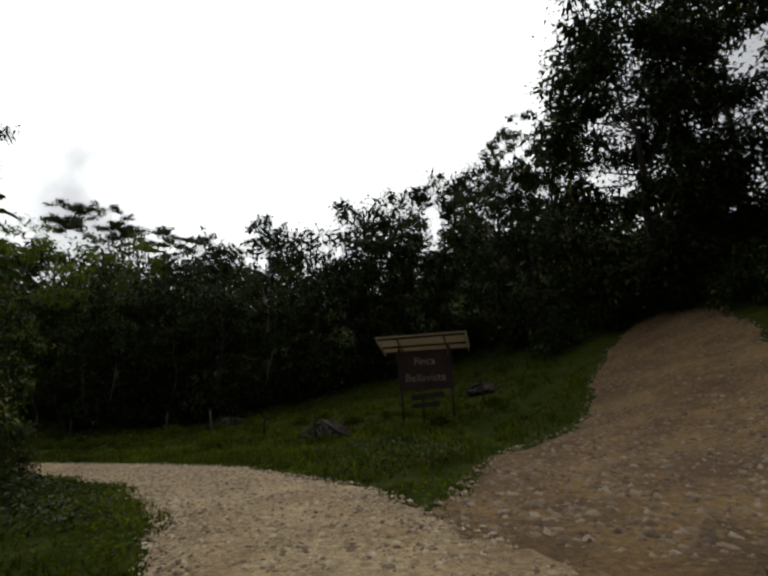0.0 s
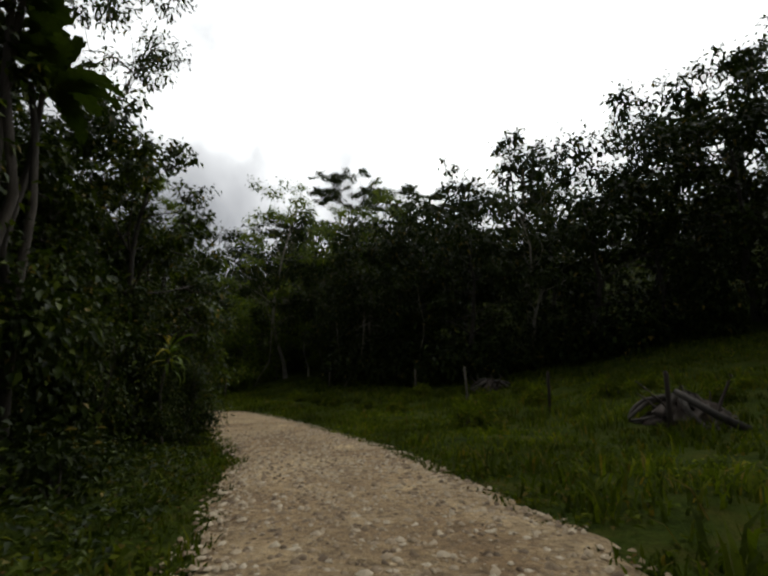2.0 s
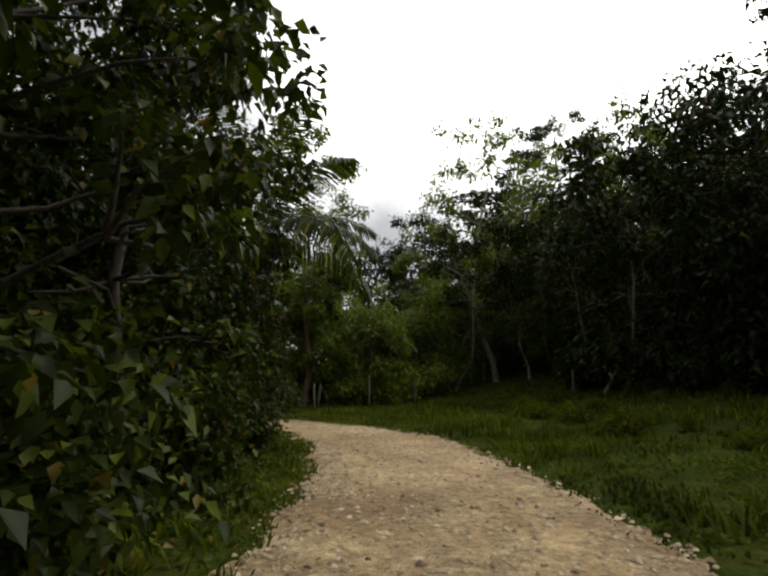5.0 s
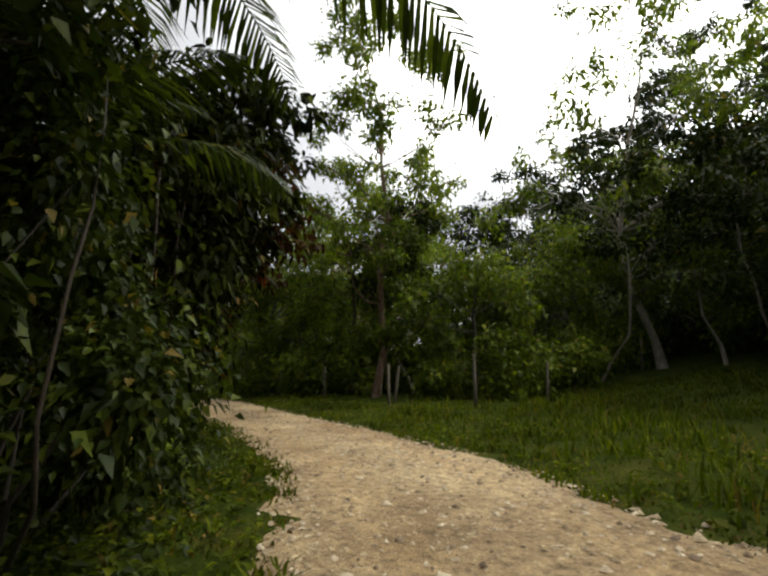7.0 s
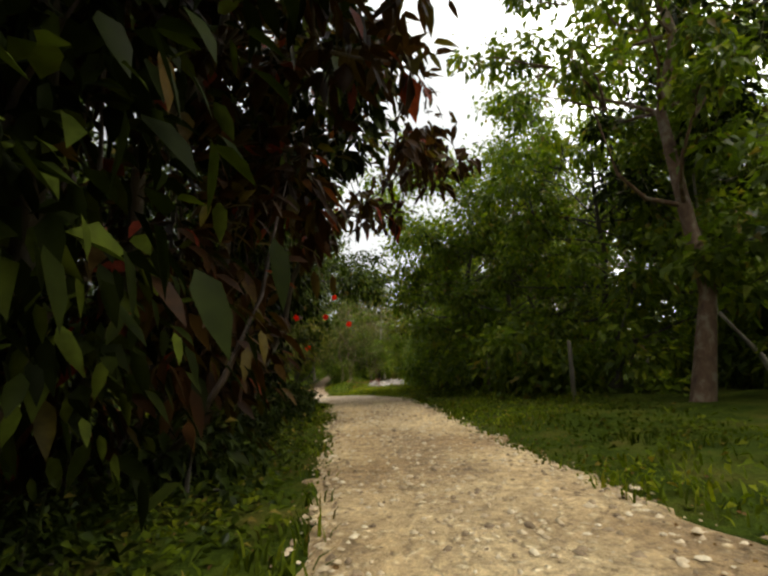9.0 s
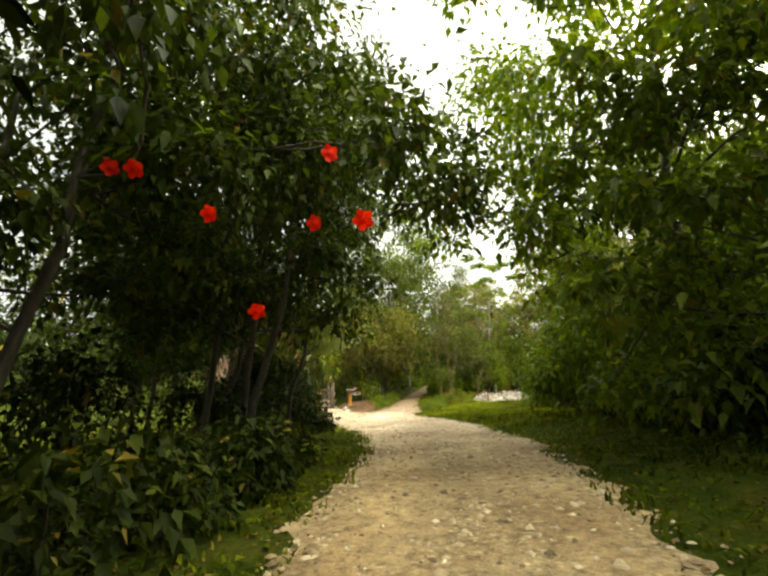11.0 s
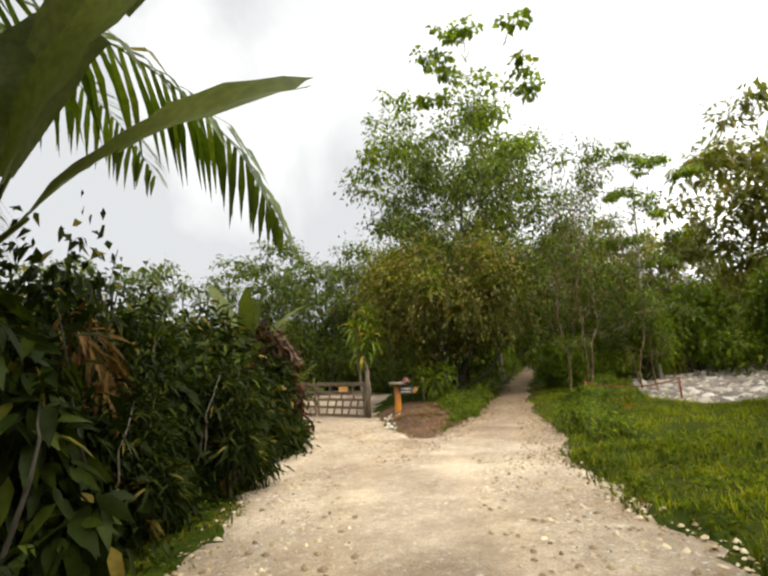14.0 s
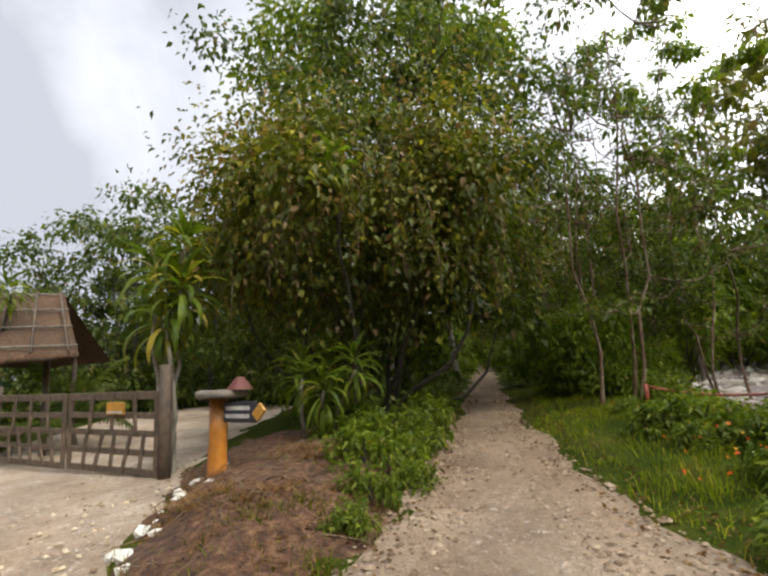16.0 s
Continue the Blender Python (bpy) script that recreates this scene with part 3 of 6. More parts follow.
def gravel_material(name, tones, cell=9.0, dirt_shade_tint=None):
    """Trodden gravel: pale stones of several tones bedded in fine dirt, with worn tracks."""
    m, t, b, out = material(name)
    co = position_of(t)
    vor = t.nodes.new("ShaderNodeTexVoronoi")
    vor.inputs["Scale"].default_value = cell
    wob = noise_node(t, 5.0, 3.0, 0.5, co)
    shift = t.nodes.new("ShaderNodeVectorMath")
    shift.operation = "MULTIPLY_ADD"
    shift.inputs[1].default_value = (0.25, 0.25, 0.25)
    t.links.new(wob.outputs["Color"], shift.inputs[0])
    t.links.new(co, shift.inputs[2])
    t.links.new(shift.outputs[0], vor.inputs["Vector"])
    sep = t.nodes.new("ShaderNodeSeparateColor")
    t.links.new(vor.outputs["Color"], sep.inputs[0])
    stone = ramp_node(t, [(0.0, tones[0]), (0.5, tones[1]), (1.0, tones[2])])
    t.links.new(sep.outputs[0], stone.inputs["Fac"])
    n = noise_node(t, 0.8, 6.0, 0.65, co)
    dirt = ramp_node(t, [(0.35, tones[3]), (0.65, tones[4])])
    t.links.new(n.outputs["Fac"], dirt.inputs["Fac"])
    cover = noise_node(t, 1.1, 5.0, 0.7, co, 0.5)
    mask = t.nodes.new("ShaderNodeMath")
    mask.operation = "MULTIPLY_ADD"
    mask.inputs[1].default_value, mask.inputs[2].default_value = -2.6, 1.2
    t.links.new(vor.outputs["Distance"], mask.inputs[0])
    cov = ramp_node(t, [(0.38, (0.15, 0.15, 0.15)), (0.62, (1, 1, 1))])
    t.links.new(cover.outputs["Fac"], cov.inputs["Fac"])
    fac = t.nodes.new("ShaderNodeMath")
    fac.operation, fac.use_clamp = "MULTIPLY", True
    t.links.new(mask.outputs[0], fac.inputs[0])
    t.links.new(cov.outputs["Color"], fac.inputs[1])
    lane = t.nodes.new("ShaderNodeAttribute")
    lane.attribute_name = "worn"
    bare = t.nodes.new("ShaderNodeMath")
    bare.operation, bare.use_clamp = "MULTIPLY_ADD", True
    bare.inputs[1].default_value, bare.inputs[2].default_value = -0.7, 1.0
    t.links.new(lane.outputs["Fac"], bare.inputs[0])
    held = t.nodes.new("ShaderNodeMath")
    held.operation = "MULTIPLY"
    t.links.new(fac.outputs[0], held.inputs[0])
    t.links.new(bare.outputs[0], held.inputs[1])
    fac = held
    col = mix_color(t, fac.outputs[0], dirt.outputs["Color"], stone.outputs["Color"])
    col = mix_color(t, lane.outputs["Fac"], col, mix_color(t, 1.0, col, (1.16, 1.13, 1.08), "MULTIPLY"))
    gap = ramp_node(t, [(0.28, (1.12, 1.12, 1.12)), (0.62, (0.42, 0.38, 0.34))])
    t.links.new(vor.outputs["Distance"], gap.inputs["Fac"])
    col = mix_color(t, fac.outputs[0], col, mix_color(t, 0.7, col, gap.outputs["Color"], "MULTIPLY"))
    patch = noise_node(t, 0.45, 4.0, 0.55, co, 0.4)
    wear = ramp_node(t, [(0.34, (0.66, 0.60, 0.54)), (0.56, (1.0, 1.0, 1.0)), (0.72, (1.14, 1.15, 1.16))])
    t.links.new(patch.outputs["Fac"], wear.inputs["Fac"])
    col = mix_color(t, 1.0, col, wear.outputs["Color"], "MULTIPLY")
    fine = noise_node(t, 45.0, 3.0, 0.7, co)
    fr = ramp_node(t, [(0.3, (0.72, 0.72, 0.72)), (0.7, (1.2, 1.2, 1.18))])
    t.links.new(fine.outputs["Fac"], fr.inputs["Fac"])
    crumb = noise_node(t, 9.0, 9.0, 0.78, co, 0.3)
    cr = ramp_node(t, [(0.36, (0.42, 0.39, 0.36)), (0.48, (0.95, 0.94, 0.93)), (0.60, (1.35, 1.35, 1.34))])
    t.links.new(crumb.outputs["Fac"], cr.inputs["Fac"])
    xyz = t.nodes.new("ShaderNodeSeparateXYZ")
    t.links.new(co, xyz.inputs[0])
    # 0 to 1 from x = -43 to x = -52
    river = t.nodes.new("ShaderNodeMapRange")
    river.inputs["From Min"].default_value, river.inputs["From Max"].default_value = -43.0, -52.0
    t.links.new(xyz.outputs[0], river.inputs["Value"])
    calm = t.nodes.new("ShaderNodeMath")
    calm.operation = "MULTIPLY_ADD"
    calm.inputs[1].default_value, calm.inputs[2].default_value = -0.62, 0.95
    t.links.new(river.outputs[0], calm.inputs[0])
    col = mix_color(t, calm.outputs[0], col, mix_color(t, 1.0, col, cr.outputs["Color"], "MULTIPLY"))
    # bluer tint past x = -43 offsets the warm white balance
    road_tint = mix_color(t, river.outputs[0], (1.06, 1.06, 1.00), (1.03, 1.12, 1.46))
    col = mix_color(t, 1.0, col, road_tint, "MULTIPLY")
    # brown leaf-litter dirt and the trees' shade share this one far tint
    if dirt_shade_tint:
        far_fac = t.nodes.new("ShaderNodeMapRange")
        far_fac.inputs["From Min"].default_value, far_fac.inputs["From Max"].default_value = -61.0, -68.5
        t.links.new(xyz.outputs[0], far_fac.inputs["Value"])
        col = mix_color(t, far_fac.outputs[0], col, mix_color(t, 1.0, col, dirt_shade_tint, "MULTIPLY"))
    t.links.new(mix_color(t, 1.0, col, fr.outputs["Color"], "MULTIPLY"), b.inputs["Base Color"])
    b.inputs["Roughness"].default_value = 0.92
    h = t.nodes.new("ShaderNodeMath")
    h.operation = "MULTIPLY_ADD"
    h.inputs[1].default_value = 1.6
    t.links.new(crumb.outputs["Fac"], h.inputs[0])
    t.links.new(fac.outputs[0], h.inputs[2])
    bump(t, b, h.outputs[0], 0.9, 0.035)
    return m


MAT["soil"] = soil_material()
ROAD_TONES = [(0.27, 0.205, 0.13), (0.47, 0.385, 0.26), (0.72, 0.63, 0.47), (0.29, 0.20, 0.11), (0.47, 0.35, 0.205)]   # dark, middle and pale stones, dark and pale dirt
MAT["gravel"] = gravel_material("gravel", ROAD_TONES, 12.0)
MAT["side_dirt"] = gravel_material("side_dirt", [(0.14, 0.090, 0.038), (0.26, 0.178, 0.080), (0.42, 0.315, 0.165), (0.11, 0.060, 0.020), (0.22, 0.134, 0.048)], 9.0)
MAT["river_gravel"] = gravel_material("river_gravel", [(0.13, 0.100, 0.076), (0.23, 0.185, 0.146), (0.36, 0.30, 0.245), (0.11, 0.080, 0.056), (0.20, 0.152, 0.115)], 5.0)

xs, ys = graded(-92, 24, 0.5, 1500), graded(-8, 52, 0.5, 1500)
X, Y = np.meshgrid(xs, ys)
tagged(piece("ground", sheet("ground", xs, ys, ground_height(X, Y), "soil")), "rough grassy earth with leaf litter beside the road", "ground", kind="structure")


def strip(name, line, mat, label, step, grow=0.0, seed=0, lift=0.03):
    """A worn surface along a line: it dips under the turf along a ragged edge."""
    a = np.array(line)
    xs = np.arange(a[:, 0].min() - 5, a[:, 0].max() + 5, step)
    ys = np.arange(a[:, 1].min() - 5, a[:, 1].max() + 5, step)
    X, Y = np.meshgrid(xs, ys)
    off, _ = along(line, X, Y)
    edge = -(off - grow) + 0.22 * waves(X, Y, scale=1.6, seed=seed) + 0.10 * waves(X, Y, scale=6, seed=seed + 1)
    z = ground_height(X, Y) + np.clip(edge * 0.16, -0.12, lift) + 0.008 * waves(X, Y, scale=5, seed=seed + 2)
    mid, _ = along([(*row[:3], 0.0) for row in line], X, Y)
    worn = np.exp(-((mid - 0.78) / 0.3) ** 2) * smooth(-off, 0.05, 0.5) * (0.72 + 0.4 * waves(X, Y, scale=0.7, seed=seed + 3))
    tagged(piece(name, sheet(name, xs, ys, z, mat, edge > -0.5, np.clip(worn, 0, 1))), label, "road", kind="structure")


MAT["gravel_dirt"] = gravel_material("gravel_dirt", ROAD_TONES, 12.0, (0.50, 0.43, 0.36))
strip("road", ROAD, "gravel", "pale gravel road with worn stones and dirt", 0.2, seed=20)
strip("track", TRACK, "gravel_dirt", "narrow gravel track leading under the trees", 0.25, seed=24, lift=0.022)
strip("drive", DRIVE, "gravel", "pale gravel drive in front of the gate", 0.25, seed=28, lift=0.026)
strip("side_road", SIDE, "side_dirt", "brown rutted dirt road climbing the slope", 0.25, seed=32, lift=0.02)

def river_mask(x, y):
    return smooth(y - 19.6 - 4.5 * smooth(x, -71, -66), 0.0, 1.2) * smooth(-x, 66.5, 70) * smooth(35 - y, 0, 4)


RX, RY = np.meshgrid(np.arange(-112, -58, 0.4), np.arange(17, 38, 0.4))
rm = river_mask(RX, RY) + 0.25 * waves(RX, RY, scale=0.8, seed=61) + 0.15 * waves(RX, RY, scale=2.6, seed=62)
tagged(piece("river_bed", sheet("river_bed", RX[0], RY[:, 0], ground_height(RX, RY) + np.clip((rm - 0.5) * 0.25, -0.12, 0.03), "river_gravel", rm > 0.3)),
       "dry river bed of pale grey gravel", "river bed", kind="structure")


def scatter_stones(name, points, sizes, mat, label, seed):
    """Small angular stones bedded in the ground."""
    rng = np.random.RandomState(seed)
    base = np.array([(1, 0, 0), (0.3, 0.95, 0), (-0.8, 0.6, 0), (-0.8, -0.6, 0), (0.3, -0.95, 0), (0.35, 0.2, 0.9), (-0.3, -0.1, 1.0)], float)
    tri = np.array([(0, 1, 5), (1, 2, 6), (1, 6, 5), (2, 3, 6), (3, 4, 6), (4, 0, 5), (4, 5, 6)])
    n = len(points)
    a = rng.uniform(0, 6.28, n)
    v = base[None] * (1 + rng.uniform(-0.3, 0.3, (n, 7, 1))) * sizes[:, None, None] * rng.uniform([0.7, 0.5, 0.3], [1.2, 0.9, 0.62], (n, 3))[:, None]
    c, s_ = np.cos(a)[:, None], np.sin(a)[:, None]
    v = np.stack([v[..., 0] * c - v[..., 1] * s_, v[..., 0] * s_ + v[..., 1] * c, v[..., 2]], -1) + points[:, None]
    f = (tri[None] + 7 * np.arange(n)[:, None, None]).reshape(-1, 3)
    tagged(piece(name, mesh_from(name, v.reshape(-1, 3), f, mat)), label, "stones", kind="stuff")


def stone_material(name, tones):
    m, t, b, out = material(name)
    geo = t.nodes.new("ShaderNodeNewGeometry")
    r = ramp_node(t, [(i / (len(tones) - 1), c) for i, c in enumerate(tones)])
    t.links.new(geo.outputs["Random Per Island"], r.inputs["Fac"])
    n = noise_node(t, 30.0, 5.0, 0.7, geo.outputs["Position"])
    r2 = ramp_node(t, [(0.3, (0.7, 0.7, 0.7)), (0.7, (1.15, 1.15, 1.12))])
    t.links.new(n.outputs["Fac"], r2.inputs["Fac"])
    t.links.new(mix_color(t, 1.0, r.outputs["Color"], r2.outputs["Color"], "MULTIPLY"), b.inputs["Base Color"])
    b.inputs["Roughness"].default_value = 0.9
    bump(t, b, n.outputs["Fac"], 0.5, 0.01)
    return m


MAT["stone_road"] = stone_material("stone_road", [(0.12, 0.080, 0.046), (0.26, 0.185, 0.110), (0.40, 0.31, 0.20), (0.54, 0.45, 0.32)])
MAT["stone_river"] = stone_material("stone_river", [(0.12, 0.100, 0.082), (0.24, 0.205, 0.175), (0.37, 0.33, 0.29), (0.50, 0.46, 0.415)])
MAT["stone_side"] = stone_material("stone_side", [(0.085, 0.052, 0.028), (0.15, 0.098, 0.056), (0.22, 0.155, 0.098), (0.32, 0.245, 0.165)])


def near_line(line, n, rng, lo, hi, power=1.0, end=None):
    """n places beside or on a line, whose distance from its edge lies between lo and hi."""
    a = np.array(line, float)[:end]
    seg = np.linalg.norm(np.diff(a[:, :2], axis=0), axis=1)
    out = []
    k = rng.choice(len(seg), size=n, p=seg / seg.sum())
    u = rng.uniform(0, 1, n)[:, None]
    p = a[k] * (1 - u) + a[k + 1] * u
    d = (a[k + 1] - a[k])[:, :2]
    nrm = np.stack([-d[:, 1], d[:, 0]], 1) / np.linalg.norm(d, axis=1)[:, None]
    side = np.where(rng.uniform(size=n) < 0.5, -1, 1)
    off = (p[:, 3] + lo + (hi - lo) * rng.uniform(size=n) ** power) * side
    return p[:, :2] + nrm * off[:, None]


def off_road(xy, margin):
    off = np.min([along(l, xy[:, 0], xy[:, 1])[0] for l in (ROAD, TRACK, DRIVE, SIDE)], 0)
    return xy[off > margin]


def on_ground(xy, lift=0.0):
    return np.concatenate([xy, (ground_height(xy[:, 0], xy[:, 1]) + lift)[:, None]], 1)


rs = np.random.RandomState(77)
xy = np.concatenate([near_line(ROAD[2:], 14000, rs, -1.65, -0.02, 0.8), near_line(DRIVE[:3], 1200, rs, -1.6, -0.05)])
scatter_stones("gravel_stones", on_ground(xy, 0.036), 0.013 + 0.038 * rs.uniform(size=len(xy)) ** 2.4, "stone_road", "loose pale stones strewn over the gravel road", 78)
xy = near_line(TRACK[:5], 3400, rs, -0.9, 0.0)
scatter_stones("track_stones", on_ground(xy, 0.027), 0.012 + 0.034 * rs.uniform(size=len(xy)) ** 2.4, "stone_side", "small brown and grey stones on the track", 83)
xy = near_line(ROAD[2:8], 9000, rs, -1.6, 0.05, 0.8)
scatter_stones("coarse_stones", on_ground(xy, 0.032), 0.013 + 0.042 * rs.uniform(size=len(xy)) ** 2.2, "stone_road", "coarse stones bedded in the first bend of the gravel road", 82)
xy = off_road(near_line(ROAD[2:], 4000, rs, -0.4, 0.14), -0.45)
scatter_stones("edge_gravel", on_ground(xy, 0.02), 0.014 + 0.035 * rs.uniform(size=len(xy)) ** 2.5, "stone_road", "loose gravel spilling over the road edges", 81)
xy = near_line(SIDE, 7600, rs, -3.2, 0.25, 0.7)
scatter_stones("dirt_stones", on_ground(xy, 0.022), 0.022 + 0.075 * rs.uniform(size=len(xy)) ** 2.8, "stone_side", "brown stones on the rutted dirt road", 79)
xy = np.stack([rs.uniform(-90, -62, 9000), rs.uniform(18.5, 31, 9000)], 1)
xy = xy[river_mask(xy[:, 0], xy[:, 1]) > 0.55][:4200]
scatter_stones("river_stones", on_ground(xy, 0.02), 0.06 + 0.24 * rs.uniform(size=len(xy)) ** 3, "stone_river", "rounded pale river stones on the dry bed", 80)


# ---- grass ----
def grass_blades(name, xy, height, label, seed, mat="grass", wide=0.05, lean=0.55):
    """Tufts of bent blades, each two triangles."""
    rng = np.random.RandomState(seed)
    n = len(xy)
    p = on_ground(xy, -0.02)
    a = rng.uniform(0, 6.28, n)
    h = height * rng.uniform(0.5, 1.25, n) * (0.5 + 0.9 * smooth(waves(p[:, 0], p[:, 1], 0, 2.4, seed), -0.5, 0.8))
    d = np.stack([np.cos(a), np.sin(a), np.zeros(n)], 1)
    s = np.stack([-np.sin(a), np.cos(a), np.zeros(n)], 1) * (wide * rng.uniform(0.5, 1.2, n))[:, None]
    bend = (lean * rng.uniform(0.2, 1.3, n) * h)[:, None]
    mid = p + d * bend * 0.35 + np.array([0, 0, 1.0]) * (h * 0.62)[:, None]
    tip = p + d * bend + np.array([0, 0, 1.0]) * (h * 0.92)[:, None]
    v = np.stack([p - s * 0.5, p + s * 0.5, mid + s * 0.42, tip, mid - s * 0.42], 1).reshape(-1, 3)
    i = np.arange(n)[:, None] * 5
    f = np.concatenate([i + np.array([[0, 1, 2]]), i + np.array([[0, 2, 4]]), i + np.array([[4, 2, 3]])])
    tagged(piece(name, mesh_from(name, v, f, mat)), label, "grass", kind="stuff")


def tufts(xy, per, spread, rng):
    return (xy[:, None] + rng.normal(size=(len(xy), per, 2)) * spread).reshape(-1, 2)


rg = np.random.RandomState(90)
xy = near_line(ROAD[2:], 9500, rg, -0.12, 3.0, 1.5)
xy = off_road(tufts(xy[waves(xy[:, 0], xy[:, 1], 0, 1.6, 64) > -0.35], 6, 0.10, rg), -0.2)
grass_blades("verge_grass", xy, 0.13, "short green grass along the road verges", 91, wide=0.026, lean=0.9)
# small round weeds between the blades
xy = off_road(tufts(near_line(ROAD[2:], 5200, rg, 0.1, 3.2, 1.2), 6, 0.12, rg), 0.02)
p = on_ground(xy, 0.02)
p[:, 2] += rg.uniform(0.0, 0.12, len(p)) * (1 + 0.8 * waves(p[:, 0], p[:, 1], 0, 1.2, 65))
v, f = leaves(p, rg.normal(size=p.shape) * [1, 1, 0.25], np.array([0, 0, 1.0]) + rg.normal(size=p.shape) * 0.3, 0.075, 0.05, rg)
tagged(piece("verge_weeds", mesh_from("verge_weeds", v, f, "grass")), "small leafy weeds carpeting the verges", "weeds", kind="stuff")
mx = np.stack([rg.uniform(-40, 10, 16000), rg.uniform(9, 46, 16000)], 1)
mo = np.min([along(l, mx[:, 0], mx[:, 1])[0] for l in (ROAD, SIDE)], 0)
mx = mx[(mo > 0.3) & (mx[:, 0] * 0.55 + mx[:, 1] * 0.83 > 5.5)]
mx = mx[mx[:, 1] < np.interp(mx[:, 0], [-40, -30, -20, -12, 6, 10], [34, 44, 38, 35, 41, 38])]
mx = mx[waves(mx[:, 0], mx[:, 1], 0, 0.9, 66) > -0.4]
xy = off_road(tufts(mx, 7, 0.14, rg), 0.15)
grass_blades("meadow_grass", xy, 0.27, "rough green meadow grass on the slope", 92, wide=0.042, lean=0.9)
mx = np.stack([rg.uniform(-78, -50, 11000), rg.uniform(16.3, 26, 11000)], 1)
mx = off_road(mx, 0.05)
mx = mx[(river_mask(mx[:, 0], mx[:, 1]) < 0.35) & (waves(mx[:, 0], mx[:, 1], 0, 1.5, 63) > -0.45)]
xy = off_road(tufts(mx, 6, 0.12, rg), -0.02)
grass_blades("spit_grass", xy, 0.15, "yellow-green grass on the spit beside the river bed", 93, mat="grass_bright", wide=0.013, lean=0.8)
# lawn under the hibiscus
mx = np.stack([rg.uniform(-58, -42, 3500), rg.uniform(4, 17.5, 3500)], 1)
grass_blades("lawn_grass", off_road(tufts(mx, 4, 0.15, rg), 0.3), 0.12, "short bright lawn behind the roadside trees", 95, mat="grass_bright", wide=0.03, lean=0.8)
# brown earth mound in the fork, with litter
MX, MY = np.meshgrid(np.arange(-71.5, -62.5, 0.14), np.arange(9.8, 16.2, 0.14))
mo = np.min([along(l, MX, MY)[0] for l in (TRACK, DRIVE, ROAD)], 0)
mm = np.minimum(mo * 1.1 + 0.12, 1.0) - 0.9 * smooth(-MX, 68.6, 70.6) - 1.2 * smooth(MY - (MX + 67.6) * -0.25, 14.1, 15.3) * smooth(-MX, 66.5, 68.0) + 0.16 * waves(MX, MY, scale=2.2, seed=71) + 0.07 * waves(MX, MY, scale=7, seed=73)
mm = np.where((MY > 10.3 + 0.2 * (MX + 68)) & (MX > -70.8), mm, -1.0)
tagged(piece("mound", sheet("mound", MX[0], MY[:, 0], ground_height(MX, MY) + np.clip(mm * 0.2, -0.1, 0.055) + 0.05 * waves(MX, MY, scale=5, seed=72) + 0.025 * waves(MX, MY, scale=13, seed=74), "earth_dark", mm > -0.3)), "bare brown earth mound in the fork of the track", "mound", kind="structure")
mx = np.stack([rg.normal(-66.9, 1.2, 3600), rg.normal(13.5, 0.75, 3600)], 1)
mx = off_road(mx, 0.1)
p = on_ground(mx, 0.035)
v, f = leaves(p, rg.normal(size=p.shape) * [1, 1, 0.3], np.array([0, 0, 1.0]) + rg.normal(size=p.shape) * 0.4, 0.05, 0.028, rg, 0.05)
tagged(piece("leaf_litter", mesh_from("leaf_litter", v, f, "leaf_dry")), "dry brown leaves strewn on the mound", "leaf litter", kind="stuff")
mx = np.stack([rg.normal(-67.6, 2.0, 1100), rg.normal(14.2, 0.75, 1100)], 1)
mx = mx[waves(mx[:, 0], mx[:, 1], 0, 1.6, 75) > -0.1]
grass_blades("mound_grass", off_road(tufts(mx, 5, 0.08, rg), -0.1), 0.13, "thin grass and weeds growing over the mound", 96, mat="grass", wide=0.012, lean=1.0)
mx = np.stack([rg.normal(-66.8, 1.1, 1700), rg.normal(13.4, 0.75, 1700)], 1)
grass_blades("mound_straw", off_road(tufts(mx, 5, 0.06, rg), 0.0), 0.12, "dry brown straw and dead twigs on the mound", 97, mat="leaf_dry", wide=0.012, lean=1.8)
rt = np.random.RandomState(98)
tw = off_road(np.stack([rt.normal(-66.7, 1.0, 130), rt.normal(13.3, 0.75, 130)], 1), 0.05)
twigs = []
for (x, y), z in zip(tw, ground_height(tw[:, 0], tw[:, 1])):
    a, l = rt.uniform(0, 6.28), rt.uniform(0.08, 0.26)
    twigs.append([(x - l * math.cos(a), y - l * math.sin(a), z + 0.05, 0.004), (x, y, z + 0.08 + rt.uniform(0, 0.05), 0.005), (x + l * math.cos(a), y + l * math.sin(a), z + 0.07 + rt.uniform(0, 0.12), 0.004)])
v, f = tubes(twigs, 4)
tagged(piece("dry_twigs", mesh_from("dry_twigs", v, f, "bark_lichen")), "dry brown twigs and stalks littering the mound", "twigs", kind="stuff")
# dead leaves along the left edge of the road
xy = off_road(near_line(ROAD[3:], 5200, rg, -0.25, 1.2, 1.5), -0.3)
p = on_ground(xy, 0.03)
v, f = leaves(p, rg.normal(size=p.shape) * [1, 1, 0.2], np.array([0, 0, 1.0]) + rg.normal(size=p.shape) * 0.4, 0.045, 0.022, rg, 0.05)
tagged(piece("road_litter", mesh_from("road_litter", v, f, "leaf_dry")), "dead brown leaves along the road edge", "leaf litter", kind="stuff")


